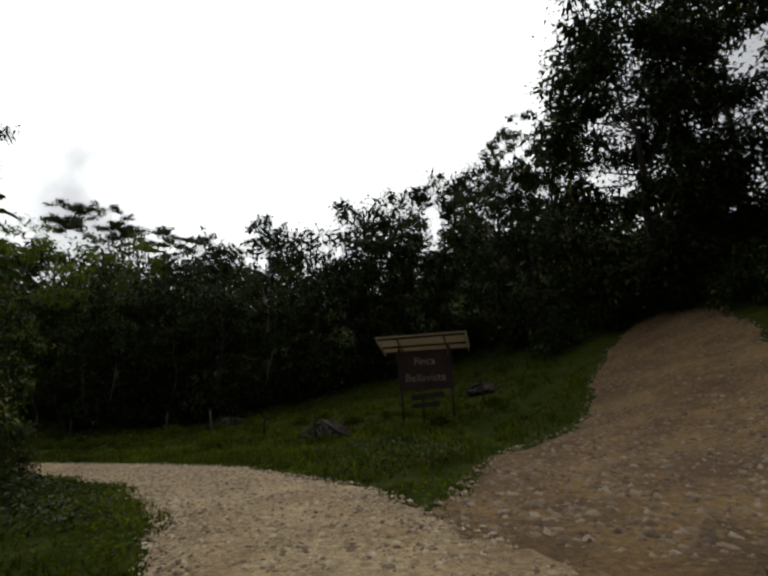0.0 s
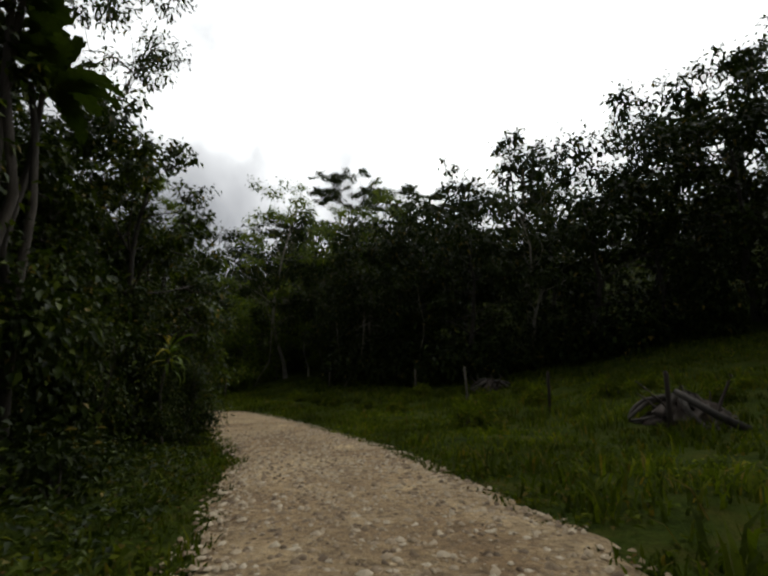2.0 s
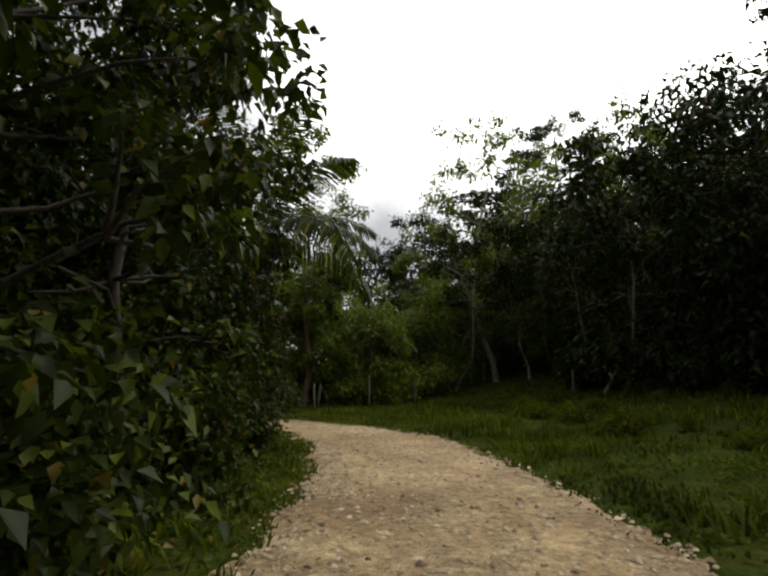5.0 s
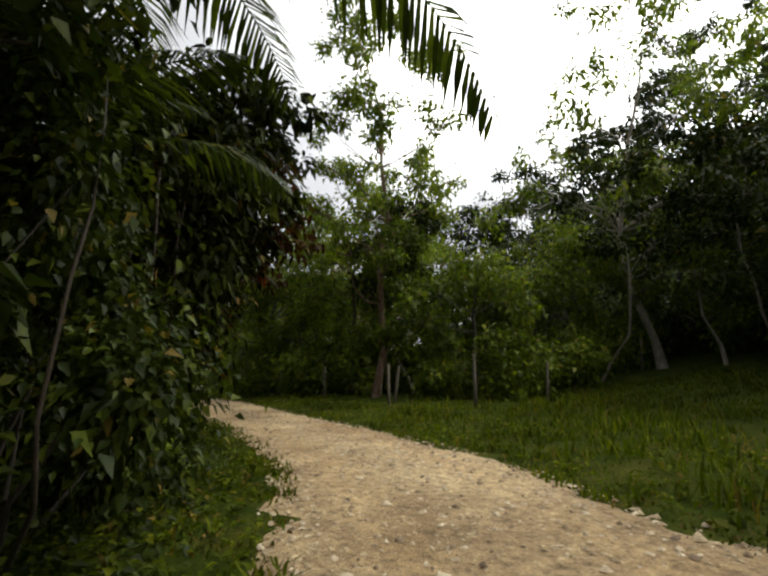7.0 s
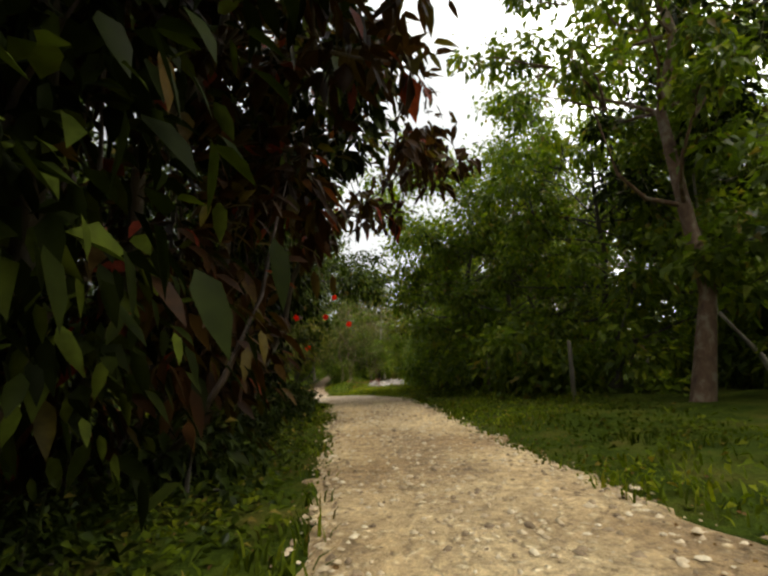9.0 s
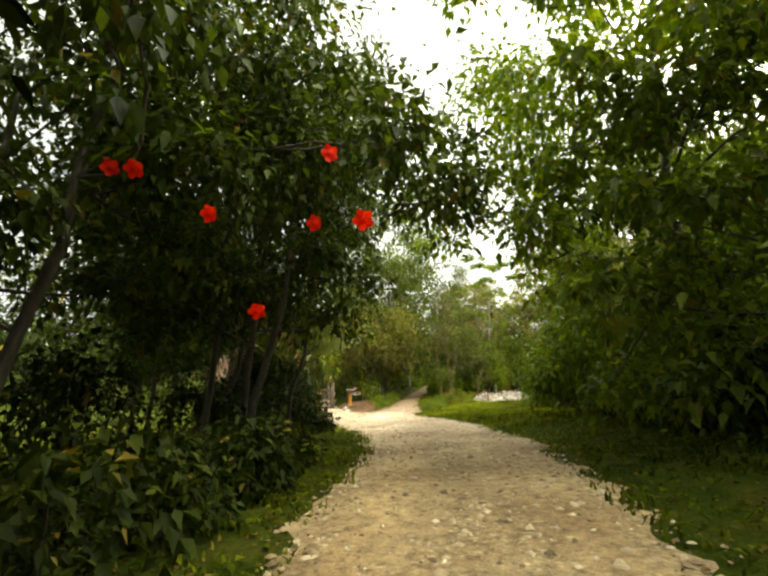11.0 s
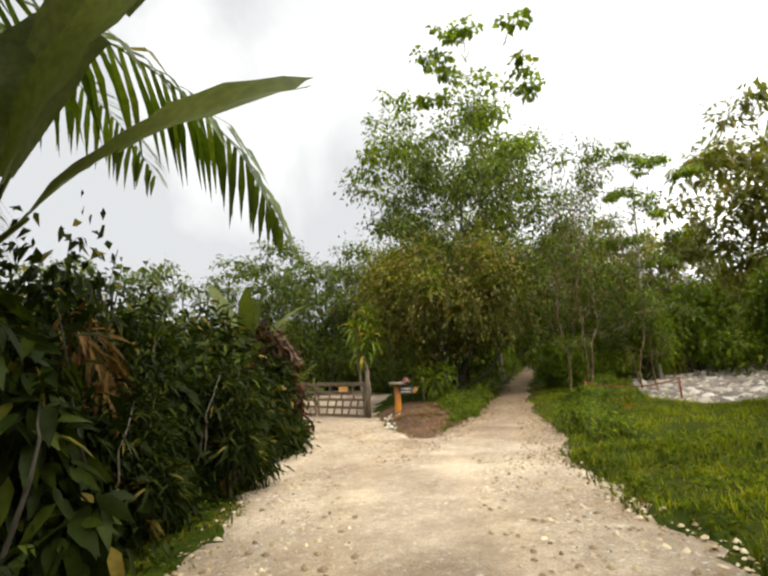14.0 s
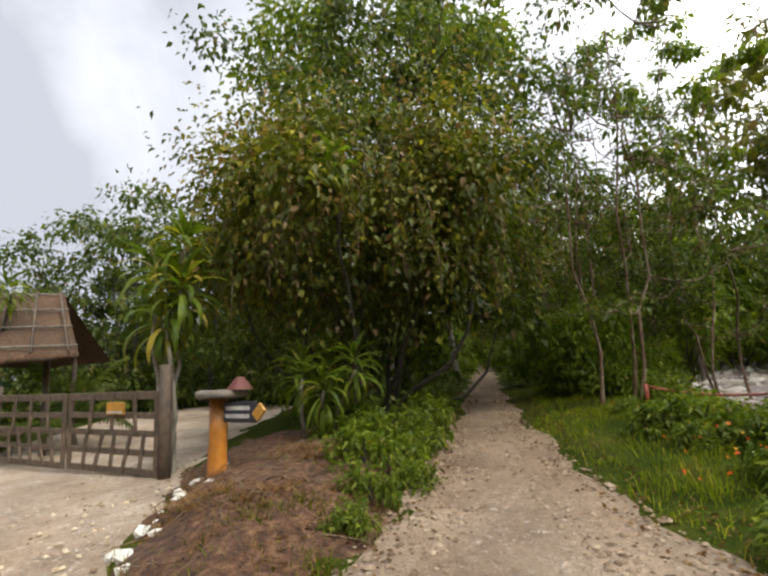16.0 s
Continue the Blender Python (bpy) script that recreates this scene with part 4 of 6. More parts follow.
xy = near_line(TRACK[1:6], 2600, rg, -0.45, 0.5, 0.8)
p = on_ground(xy, 0.03)
v, f = leaves(p, rg.normal(size=p.shape) * [1, 1, 0.2], np.array([0, 0, 1.0]) + rg.normal(size=p.shape) * 0.4, 0.055, 0.028, rg, 0.05)
tagged(piece("track_litter", mesh_from("track_litter", v, f, "leaf_dry")), "dead brown leaves along the edges of the track", "leaf litter", kind="stuff")
# leafy herbs that climb from the verge into the hedge
xy = tufts(near_line(ROAD[4:14], 6000, rg, 0.35, 2.6, 0.8), 5, 0.13, rg)
xy = xy[xy[:, 1] < np.interp(xy[:, 0], [-45.7, -37, -29.2, -22.3, -13.8, -5], [22.4, 23.7, 24.95, 24.5, 19.6, 12])]
p = on_ground(off_road(xy, 0.25), 0.02)
back = smooth(along(ROAD, p[:, 0], p[:, 1])[0], 0.4, 2.2)
p[:, 2] += rg.uniform(0.0, 1.0, len(p)) * (0.06 + 0.42 * back) * (1 + 0.5 * waves(p[:, 0], p[:, 1], 0, 1.4, 67))
v, f = leaves(p, rg.normal(size=p.shape) * [1, 1, 0.3], np.array([0, 0, 1.0]) + rg.normal(size=p.shape) * 0.4, 0.085, 0.048, rg)
tagged(piece("hedge_herbs", mesh_from("hedge_herbs", v, f, "leaf_hedge")), "low leafy herbs at the foot of the hedge", "weeds", kind="stuff")


# ---- forest on the slope ----
label_forest = "dark green broadleaf forest tree with a dense crown"
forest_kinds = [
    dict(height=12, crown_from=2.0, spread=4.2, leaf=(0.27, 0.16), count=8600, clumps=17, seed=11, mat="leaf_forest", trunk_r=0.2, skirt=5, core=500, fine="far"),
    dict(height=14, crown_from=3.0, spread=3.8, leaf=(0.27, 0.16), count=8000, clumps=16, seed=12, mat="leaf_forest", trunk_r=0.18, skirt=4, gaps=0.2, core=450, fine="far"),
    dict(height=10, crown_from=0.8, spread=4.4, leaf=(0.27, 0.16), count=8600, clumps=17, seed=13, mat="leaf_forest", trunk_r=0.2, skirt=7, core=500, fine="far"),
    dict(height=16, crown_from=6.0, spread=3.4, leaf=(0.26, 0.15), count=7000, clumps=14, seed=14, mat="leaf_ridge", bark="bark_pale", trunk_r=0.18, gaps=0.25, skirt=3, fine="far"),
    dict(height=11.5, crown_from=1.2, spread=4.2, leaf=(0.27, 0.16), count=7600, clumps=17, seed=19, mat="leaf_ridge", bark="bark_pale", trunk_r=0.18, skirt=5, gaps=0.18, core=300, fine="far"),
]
rng0 = np.random.RandomState(5)
# x, y, kind, scale
STANDS = [(-51, 51, 0, 1.05), (-46, 48, 4, 1.0), (-42, 51, 1, 1.0), (-38, 50, 4, 0.95), (-34.5, 53, 3, 0.95), (-31, 49, 4, 0.95), (-27.5, 44, 4, 0.9), (-24.5, 42, 4, 0.95),
          (-21, 39.5, 2, 1.05), (-17.5, 38, 0, 0.94), (-14, 37, 2, 0.92), (-10.5, 38, 3, 0.8), (-7, 40, 2, 1.08), (-3, 41.5, 1, 0.98), (1.5, 42, 0, 1.08), (6, 43, 2, 1.05), (10, 42, 3, 1.0),
          (14, 41, 0, 1.05), (-44, 57, 1, 1.2), (-35, 60, 0, 1.2), (-27, 52, 3, 1.2), (-19, 47, 0, 1.14), (-11, 46, 1, 1.2), (-3, 50, 0, 1.36), (5, 52, 1, 1.3), (13, 50, 0, 1.2), (21, 48, 1, 1.2),
          (-58, 56, 0, 1.35), (-64, 50, 2, 1.4), (-57, 47, 1, 1.1), (-30, 66, 2, 1.3), (-22, 58, 1, 1.3), (-12, 56, 0, 1.2)]
protos = {}
for x, y, k, s in STANDS:
    if k not in protos:
        protos[k] = make_tree("tree", place(x, y, 0, s), label_forest, "tree", group="forest on the slope", **forest_kinds[k])
    else:
        copy_thing(protos[k], place(x, y, rng0.uniform(0, 360), s * rng0.uniform(0.92, 1.08)))
# the dense dark tree where the dirt road enters the wood
big = make_tree("tree", place(17.6, 30.2, 0, 1.2), "huge dense dark tree beside the dirt road", "tree", 17.5, 0.4, 4.9, (0.28, 0.16), 30000, 30, 15, "leaf_forest", "bark_dark", 0.3, (-0.2, 0), 0.38, gaps=0.04, skirt=8, core=3500, fine="far", group="forest on the slope")
copy_thing(big, place(26.5, 32, 120, 1.15))
copy_thing(big, place(31, 18, 200, 1.0))
copy_thing(protos[2], place(11.6, 35, 40, 0.9))
copy_thing(protos[0], place(24, 15, 140, 0.9))
# flat-topped emergents on the ridge
flat_label = "flat-topped umbrella tree standing above the forest ridge"
flat_a = make_tree("tree", place(-46, 70, 0, 0.86), flat_label, "tree", 24, 20.6, 8.4, (0.34, 0.2), 12000, 26, 16, "leaf_ridge", "bark_pale", 0.24, (0.6, 0), 0.19, 0.20, 0.10, fine="far", group="emergent trees on the ridge", top_heavy=0.3)
copy_thing(flat_a, place(-54, 64, 100, 0.78))
copy_thing(flat_a, place(-38, 76, 220, 0.84))
open_a = make_tree("tree", place(7, 55), "tall open-crowned tree above the forest", "tree", 19, 9, 4.4, (0.34, 0.19), 8000, 16, 17, "leaf_ridge", "bark_dark", 0.2, (0.4, 0.3), 0.24, 0.6, 0.3, fine="far", group="emergent trees on the ridge", bare=3)
for i, (x, y, s) in enumerate([(13, 47, 0.95), (2, 58, 0.8), (18, 54, 1.1), (-13, 60, 0.7)]):
    copy_thing(open_a, place(x, y, 70 * i + 33, s))
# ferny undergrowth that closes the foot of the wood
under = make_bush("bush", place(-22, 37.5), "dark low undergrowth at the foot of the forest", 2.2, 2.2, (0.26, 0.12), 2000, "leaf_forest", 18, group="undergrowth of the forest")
for i, (x, y, s) in enumerate([(-26, 40, 1.0), (-18.5, 35.8, 0.8), (-15, 34.6, 0.8), (-12, 35.3, 0.8), (-8.5, 37.5, 0.9), (-5, 39, 0.9), (-1, 39.8, 0.9), (3.5, 40, 1.0), (8, 40, 1.0), (-30, 46, 1.1), (-37, 47.5, 1.0), (11, 36, 0.8), (-41, 47, 1.0), (-45, 45, 1.1), (13.4, 28.6, 0.8), (17.6, 24.6, 0.85), (17.4, 21.6, 0.85), (17.4, 18.8, 0.85), (17.2, 16.0, 0.9), (16.2, 28.0, 0.8), (10.6, 29.0, 0.8), (19.5, 23.0, 1.0), (19.6, 19.5, 1.0)]):
    copy_thing(under, place(x, y, 47 * i, s))


# ---- hedges beside the road ----
hedge_label = "dense dark green roadside bush, leafy to the ground"
g1 = "bushes beside the first bend"
bush_a = make_bush("bush", place(-11.3, 10.2), hedge_label, 2.3, 5.4, (0.12, 0.080), 9800, "leaf_hedge", 41, group=g1, core=1300)
bush_b = make_bush("bush", place(-14.4, 12.9), hedge_label, 2.2, 6.4, (0.125, 0.080), 9800, "leaf_hedge", 42, group=g1, core=1300)
bush_c = make_bush("bush", place(-17.3, 14.6), hedge_label, 2.0, 5.4, (0.115, 0.076), 9800, "leaf_hedge", 43, group=g1, core=1300)
for i, (b, x, y, s) in enumerate([(bush_b, -13.8, 9.4, 1.15), (bush_a, -17.2, 11.6, 1.25), (bush_a, -20.2, 16.4, 1.0), (bush_b, -21.2, 13.8, 1.2), (bush_b, -23.2, 18.2, 0.95), (bush_a, -25.2, 16.0, 1.2), (bush_c, -21.6, 20.0, 0.72), (bush_c, -23.4, 21.3, 0.6), (bush_c, -13.4, 14.5, 0.62), (bush_a, -14.8, 16.1, 0.66), (bush_c, -12.0, 13.1, 0.5), (bush_c, -12.7, 14.9, 0.38), (bush_a, -12.9, 15.7, 0.4)]):
    copy_thing(b, place(x, y, 70 * i + 30, s))
hedge_tree = make_tree("tree", place(-14.4, 15.2, 0, 0.82), "tall dense dark tree rising from the roadside hedge", "tree", 9.6, 0.8, 2.5, (0.15, 0.104), 9400, 24, 46, "leaf_hedge", "bark_dark", 0.16, (0.2, 0.3), 0.32, 0.8, 0.04, skirt=5, core=1500, group="tall trees in the hedge")
for i, (x, y, s) in enumerate([(-17.4, 15.2, 0.85), (-20.6, 16.9, 0.92), (-11.3, 9.0, 0.78), (-13.6, 12.0, 0.8), (-23.0, 19.2, 1.12), (-26.4, 19.3, 1.08), (-29.6, 19.2, 0.95), (-18.4, 18.4, 0.86), (-16.2, 17.2, 0.8), (-13.0, 10.8, 1.02), (-15.8, 14.0, 1.05)]):
    copy_thing(hedge_tree, place(x, y, 80 * i + 40, s))
g2 = "large-leaved hedge"
big_label = "tall roadside bush with large glossy drooping leaves"
big_a = make_bush("bush", place(-27.4, 21.1), big_label, 2.0, 6.8, (0.18, 0.085), 5000, "leaf_hedge_shaded", 51, bark="wood_dark", hang=0.9, fine=True, lumps=16, flare=True, core=800, group=g2)
big_b = make_bush("bush", place(-30.5, 20.9), big_label, 2.1, 6.6, (0.18, 0.085), 5000, "leaf_hedge_shaded", 52, bark="wood_dark", hang=0.9, fine=True, lumps=16, flare=True, core=800, group=g2)
big_c = make_bush("bush", place(-32.9, 20.9), "purple-leaved roadside shrub with broad leaves", 2.0, 6.2, (0.23, 0.09), 3600, "leaf_croton", 53, bark="wood_dark", hang=0.6, fine=True, lumps=14, flare=True, core=600, group=g2)
for i, (b, x, y, s) in enumerate([(big_a, -36.8, 20.3, 0.95), (big_b, -25.0, 19.6, 0.85)]):
    copy_thing(b, place(x, y, 80 * i + 20, s))
over = make_tree("tree", place(-32.0, 21.0), "purple-leaved shrub tree arching over the road", "tree", 6.8, 3.6, 1.9, (0.24, 0.09), 1900, 12, 54, "leaf_croton", "bark_dark", 0.08, (0.2, 2.1), 0.36, 0.7, 0.05, hang=0.7, fine=True, core=250, group=g2)
over_b = make_tree("tree", place(-29.2, 20.6), "large-leaved shrub tree arching over the road", "tree", 6.6, 3.7, 1.8, (0.22, 0.10), 2600, 12, 55, "leaf_hedge_shaded", "bark_dark", 0.08, (0.2, 2.0), 0.36, 0.7, 0.05, hang=0.7, fine=True, core=250, group=g2)
copy_thing(over_b, place(-30.9, 21.5, -10, 1.1))
copy_thing(over_b, place(-34.5, 21.0, -5, 1.0))
copy_thing(over, place(-36.3, 20.9, 8, 1.0))
# taller trees behind the hedge
tall_l = make_tree("tree", place(-18.5, 9.5), "tall dark tree behind the roadside hedge", "tree", 10, 2.5, 3.0, (0.22, 0.1), 5500, 15, 44, "leaf_hedge", "bark_dark", 0.15, skirt=3, core=900, group="trees behind the hedge")
for i, (x, y, s) in enumerate([(-26.5, 15.5, 0.95), (-31.5, 17.2, 0.85), (-35.4, 17.0, 0.8), (-22, 10.5, 1.0), (-36, 14.2, 0.95), (-14.5, 5.5, 0.95), (-40.5, 14.6, 0.85)]):
    copy_thing(tall_l, place(x, y, 65 * i + 15, s))
make_tree("tree", place(-16.7, 16.4), "thin sparse tree with bare twigs and small leaves", "tree", 13.4, 9.2, 1.9, (0.13, 0.07), 5500, 9, 45, "leaf_ridge", "bark_pale", 0.1, (0.4, 0.5), 0.36, 0.9, 0.2, bare=5, group="trees behind the hedge")

# ---- trees on the far side of the second stretch ----
g3 = "trees along the fence"
mid_label = "tall green roadside tree with an open leafy crown"
mid_a = make_tree("tree", place(-37.0, 29.1), "tall slender tree with reddish lichen-covered trunk and open crown", "tree", 19, 5.2, 3.0, (0.20, 0.115), 15000, 34, 61, "leaf_mid", "bark_lichen", 0.16, (-1.8, 0.3), 0.28, 0.6, 0.2, skirt=0, group=g3)
mid_b = make_tree("tree", place(-41.5, 29.6), mid_label, "tree", 7.6, 0.6, 3.4, (0.20, 0.12), 9000, 18, 62, "leaf_mid", "bark_dark", 0.16, skirt=6, gaps=0.05, core=1200, group=g3)
mid_c = make_tree("tree", place(-36.4, 33.6), mid_label, "tree", 5.8, 0.4, 3.2, (0.20, 0.14), 12000, 15, 63, "leaf_mid", "bark_dark", 0.13, skirt=7, gaps=0.05, core=300, fine="far", group=g3)
mid_d = make_tree("tree", place(-36.0, 44), "tall forest tree with a broken open crown", "tree", 19, 5.0, 5.4, (0.28, 0.17), 12000, 24, 64, "leaf_mid", "bark_pale", 0.22, (0.5, 0.2), 0.26, 0.6, 0.25, fine="far", group=g3)
for i, (b, x, y, s) in enumerate([(mid_c, -38.5, 38.5, 1.0), (mid_b, -46, 28.5, 0.95), (mid_c, -41.5, 33.5, 1.05), (mid_b, -40, 42, 1.0), (mid_b, -50.5, 29.5, 0.9), (mid_c, -33, 48, 1.0), (mid_d, -29.5, 50, 0.9), (mid_d, -52, 36, 0.9)]):
    copy_thing(b, place(x, y, 65 * i + 15, s))

# ---- third stretch ----
g4 = "trees by the clearing"
hib = make_tree("tree", place(-44.6, 18.8), "dark hibiscus tree with red flowers and several thin trunks", "tree", 7.2, 2.25, 2.7, (0.12, 0.072), 23000, 30, 71, "leaf_hibiscus", "bark_dark", 0.13, (-0.2, 0.15), stems=3, gaps=0.0, clump_size=0.42, skirt=0, core=4500, group=g4)
copy_thing(hib, place(-40.4, 18.6, 40, 1.0))
copy_thing(hib, place(-48.9, 13.1, 250, 0.95))
arch = make_tree("tree", place(-48.9, 28.0), "spreading green tree arching over the road", "tree", 10.5, 3.0, 4.6, (0.165, 0.105), 18500, 26, 72, "leaf_bright", "bark_dark", 0.2, (-0.4, -0.8), 0.26, 0.6, 0.12, group=g4)
copy_thing(arch, place(-42.9, 29.9, 140, 0.95))
copy_thing(arch, place(-55.5, 29.0, 250, 0.85))
lean_tree = make_tree("tree", place(-46.1, 17.4), "dark tree leaning over the verge with long hanging leaves", "tree", 7.2, 2.4, 1.9, (0.16, 0.055), 4200, 18, 73, "leaf_hibiscus", "bark_dark", 0.06, (0.8, 1.6), 0.36, stems=1, gaps=0.05, hang=1.0, fine=True, group=g4)
copy_thing(lean_tree, place(-46.7, 17.0, 20, 0.95))
copy_thing(lean_tree, place(-47.6, 18.3, 10, 0.85, 0, 1.5))
g5 = "bushes by the clearing"
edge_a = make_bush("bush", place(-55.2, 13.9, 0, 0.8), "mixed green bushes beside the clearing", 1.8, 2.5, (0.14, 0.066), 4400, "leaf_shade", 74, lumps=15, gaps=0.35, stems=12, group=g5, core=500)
for i, (x, y, s) in enumerate([(-57.8, 12.2, 0.75), (-53.2, 15.3, 0.7), (-51.4, 14.2, 0.85), (-60.3, 12.0, 0.75), (-58.6, 13.1, 0.7), (-61.6, 11.0, 0.95), (-63.4, 9.6, 0.8), (-57.6, 10.2, 1.1), (-50.9, 16.9, 0.5), (-42.6, 17.8, 0.85), (-63.6, 7.8, 1.0), (-49.4, 17.3, 0.75), (-47.6, 17.4, 0.6), (-45.6, 17.3, 0.7), (-52.6, 13.2, 1.0), (-46.8, 27.0, 0.8), (-49.4, 26.2, 0.8)]):
    copy_thing(edge_a, place(x, y, 75 * i, s))
for i, (x, y, s) in enumerate([(-55.6, 13.4, 1.0), (-56.9, 12.9, 0.9)]):
    copy_thing(edge_a, place(x, y, 130 * i + 40, s, 0, 1.6))
make_bush("bush", place(-61.6, 11.6), "dark red-leaved croton bush beside the clearing", 1.0, 3.0, (0.24, 0.07), 3200, "leaf_croton", 85, lumps=14, hang=0.7, fine=True, core=300, group=g5)
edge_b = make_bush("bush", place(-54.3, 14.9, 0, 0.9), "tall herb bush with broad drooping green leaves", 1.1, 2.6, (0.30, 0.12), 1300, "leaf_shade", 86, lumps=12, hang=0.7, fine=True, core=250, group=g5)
for i, (x, y, s) in enumerate([(-57.0, 13.6, 0.85), (-59.2, 12.4, 1.1), (-51.9, 16.2, 0.8), (-61.0, 12.2, 0.75), (-63.6, 10.3, 0.8)]):
    copy_thing(edge_b, place(x, y, 70 * i + 20, s, 0, 0.9 + 0.12 * i))
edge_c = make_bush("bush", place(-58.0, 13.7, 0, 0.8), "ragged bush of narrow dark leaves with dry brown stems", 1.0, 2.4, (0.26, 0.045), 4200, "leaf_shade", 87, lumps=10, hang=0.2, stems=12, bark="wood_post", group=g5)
for i, (x, y, s) in enumerate([(-55.9, 14.5, 0.8), (-60.9, 11.6, 1.3), (-53.0, 15.9, 0.9), (-50.9, 16.3, 1.2), (-51.2, 15.4, 1.3), (-52.3, 14.6, 1.4), (-57.2, 12.8, 1.35), (-59.6, 11.8, 1.5)]):
    copy_thing(edge_c, place(x, y, 90 * i + 20, s))
make_bush("bush", place(-55.7, 14.3), "clump of hanging dry brown leaves below the banana plant", 0.5, 2.4, (0.34, 0.04), 420, "leaf_dry", 88, lumps=9, hang=1.5, stems=3, fine=True, group=g5)
# right side thickets before the spit
edge_r = make_bush("bush", place(-52.5, 25.6), "tangled green thicket on the river side", 2.0, 3.6, (0.19, 0.09), 6500, "leaf_bright", 79, fine="far", group=g5)
for i, (x, y, s) in enumerate([(-48.2, 26.8, 0.8), (-56.5, 27.2, 1.05), (-60.5, 28.4, 1.1), (-44.5, 28.6, 0.7), (-54.5, 30.0, 1.3), (-75.0, 17.6, 0.6), (-80.0, 20.5, 1.1), (-84, 17.5, 1.0), (-75.0, 18.0, 0.6), (-79.0, 17.0, 0.7), (-64.5, 30.0, 1.2), (-68.5, 31.0, 1.2), (-73.5, 29.0, 1.2), (-79.0, 27.0, 1.3), (-85.0, 24.0, 1.4), (-84.0, 12.0, 0.8), (-90.0, 11.0, 1.0), (-92.0, 16.2, 1.2), (-100.0, 15.6, 1.3), (-101.0, 10.2, 1.3), (-110.0, 14.0, 1.5), (-112.0, 9.0, 1.5), (-88.0, 20.5, 1.5), (-95.0, 21.0, 1.7), (-62.6, 26.0, 1.15), (-66.2, 26.4, 1.2), (-59.4, 25.4, 0.9), (-70.0, 27.5, 1.2)]):
    copy_thing(edge_r, place(x, y, 95 * i, s))
# the vine-covered thicket in the fork
thicket = make_bush("thicket", place(-72.3, 12.8), "large vine-covered thicket of olive and green leaves in the fork", 3.5, 6.6, (0.125, 0.078), 27000, "leaf_olive", 75, category="thicket", stems=1, lumps=28, gaps=0.03, hang=0.6, core=5000, flare=True, low=0.42)
rv = np.random.RandomState(88)
strands, vine_p = [], []
for i in range(150):
    a, h0 = rv.uniform(-1.6, 1.9), rv.uniform(3.4, 6.6)
    r0 = 3.5 * math.sin(math.pi * min(0.95, 0.3 + 0.55 * h0 / 6.4)) * rv.uniform(0.85, 1.12)
    drop = min(rv.uniform(0.8, 2.8), h0 - rv.uniform(1.9, 2.7))
    k = np.linspace(0, 1, 9)
    line = np.stack([(r0 + 0.25 * np.sin(k * 2)) * math.cos(a) + 0.12 * np.sin(k * 5 + i), (r0 + 0.25 * np.sin(k * 2)) * math.sin(a) + 0.12 * np.cos(k * 4 + i), h0 - drop * k ** 1.2, np.full(9, 0.008)], 1)
    strands.append(line)
    u = rv.uniform(0, 1, int(26 * drop))
    vine_p.append(np.stack([np.interp(u, k, line[:, j]) for j in range(3)], 1) + rv.normal(size=(len(u), 3)) * 0.05)
v, f = tubes(strands, 3)
piece("vine", mesh_from("vine", v, f, "bark_lichen"), thicket, "thin brown hanging vine stems")
vine_p = np.concatenate(vine_p)
v, f = leaves(vine_p, rv.normal(size=vine_p.shape) * [1, 1, 0.3] + [0, 0, -0.9], rv.normal(size=vine_p.shape) + [0.8, 0.4, 0.6], 0.11, 0.06, rv)
piece("vine_foliage", mesh_from("vine_foliage", v, f, "leaf_olive"), thicket, "olive and yellowing vine leaves")
make_tree("tree", place(-76.0, 12.7), "broad vine-hung tree filling the fork of the track", "tree", 12.0, 2.0, 4.5, (0.165, 0.105), 27000, 42, 81, "leaf_fork", "bark_dark", 0.22, (0, 0.4), 0.34, 0.75, 0.03, hang=0.5, skirt=4, core=3500, group="trees round the fork")
g6 = "trees round the fork"
make_tree("tree", place(-82.0, 10.4), "broadleaf tree rising behind the thicket", "tree", 19, 7, 5.0, (0.28, 0.14), 13000, 20, 76, "leaf_mid", "bark_pale", 0.16, core=700, group=g6)
thin_a = make_tree("tree", place(-73.2, 18.2), "slender young tree with thin pale stems", "tree", 9.6, 1.6, 2.3, (0.13, 0.078), 6400, 20, 77, "leaf_fork", "bark_lichen", 0.065, stems=3, gaps=0.26, clump_size=0.28, group=g6)
for i, (x, y, s) in enumerate([(-76.8, 17.6, 1.0), (-80.5, 17.2, 0.95), (-85, 18.6, 1.05), (-79.5, 20.0, 1.1), (-90, 16.2, 1.1), (-97, 15.0, 1.2), (-106, 12, 1.3), (-88, 9.5, 1.0), (-82, 8.0, 0.9), (-100, 8.0, 1.2), (-75, 20.5, 0.8)]):
    copy_thing(thin_a, place(x, y, 85 * i + 10, s))
g7 = "trees on the far bank"
back_a = make_tree("tree", place(-76, 33), "olive green tree on the far river bank", "tree", 10, 0.8, 4.0, (0.27, 0.15), 6200, 18, 78, "leaf_bank", "bark_pale", 0.15, skirt=6, gaps=0.05, core=700, fine="far", group=g7)
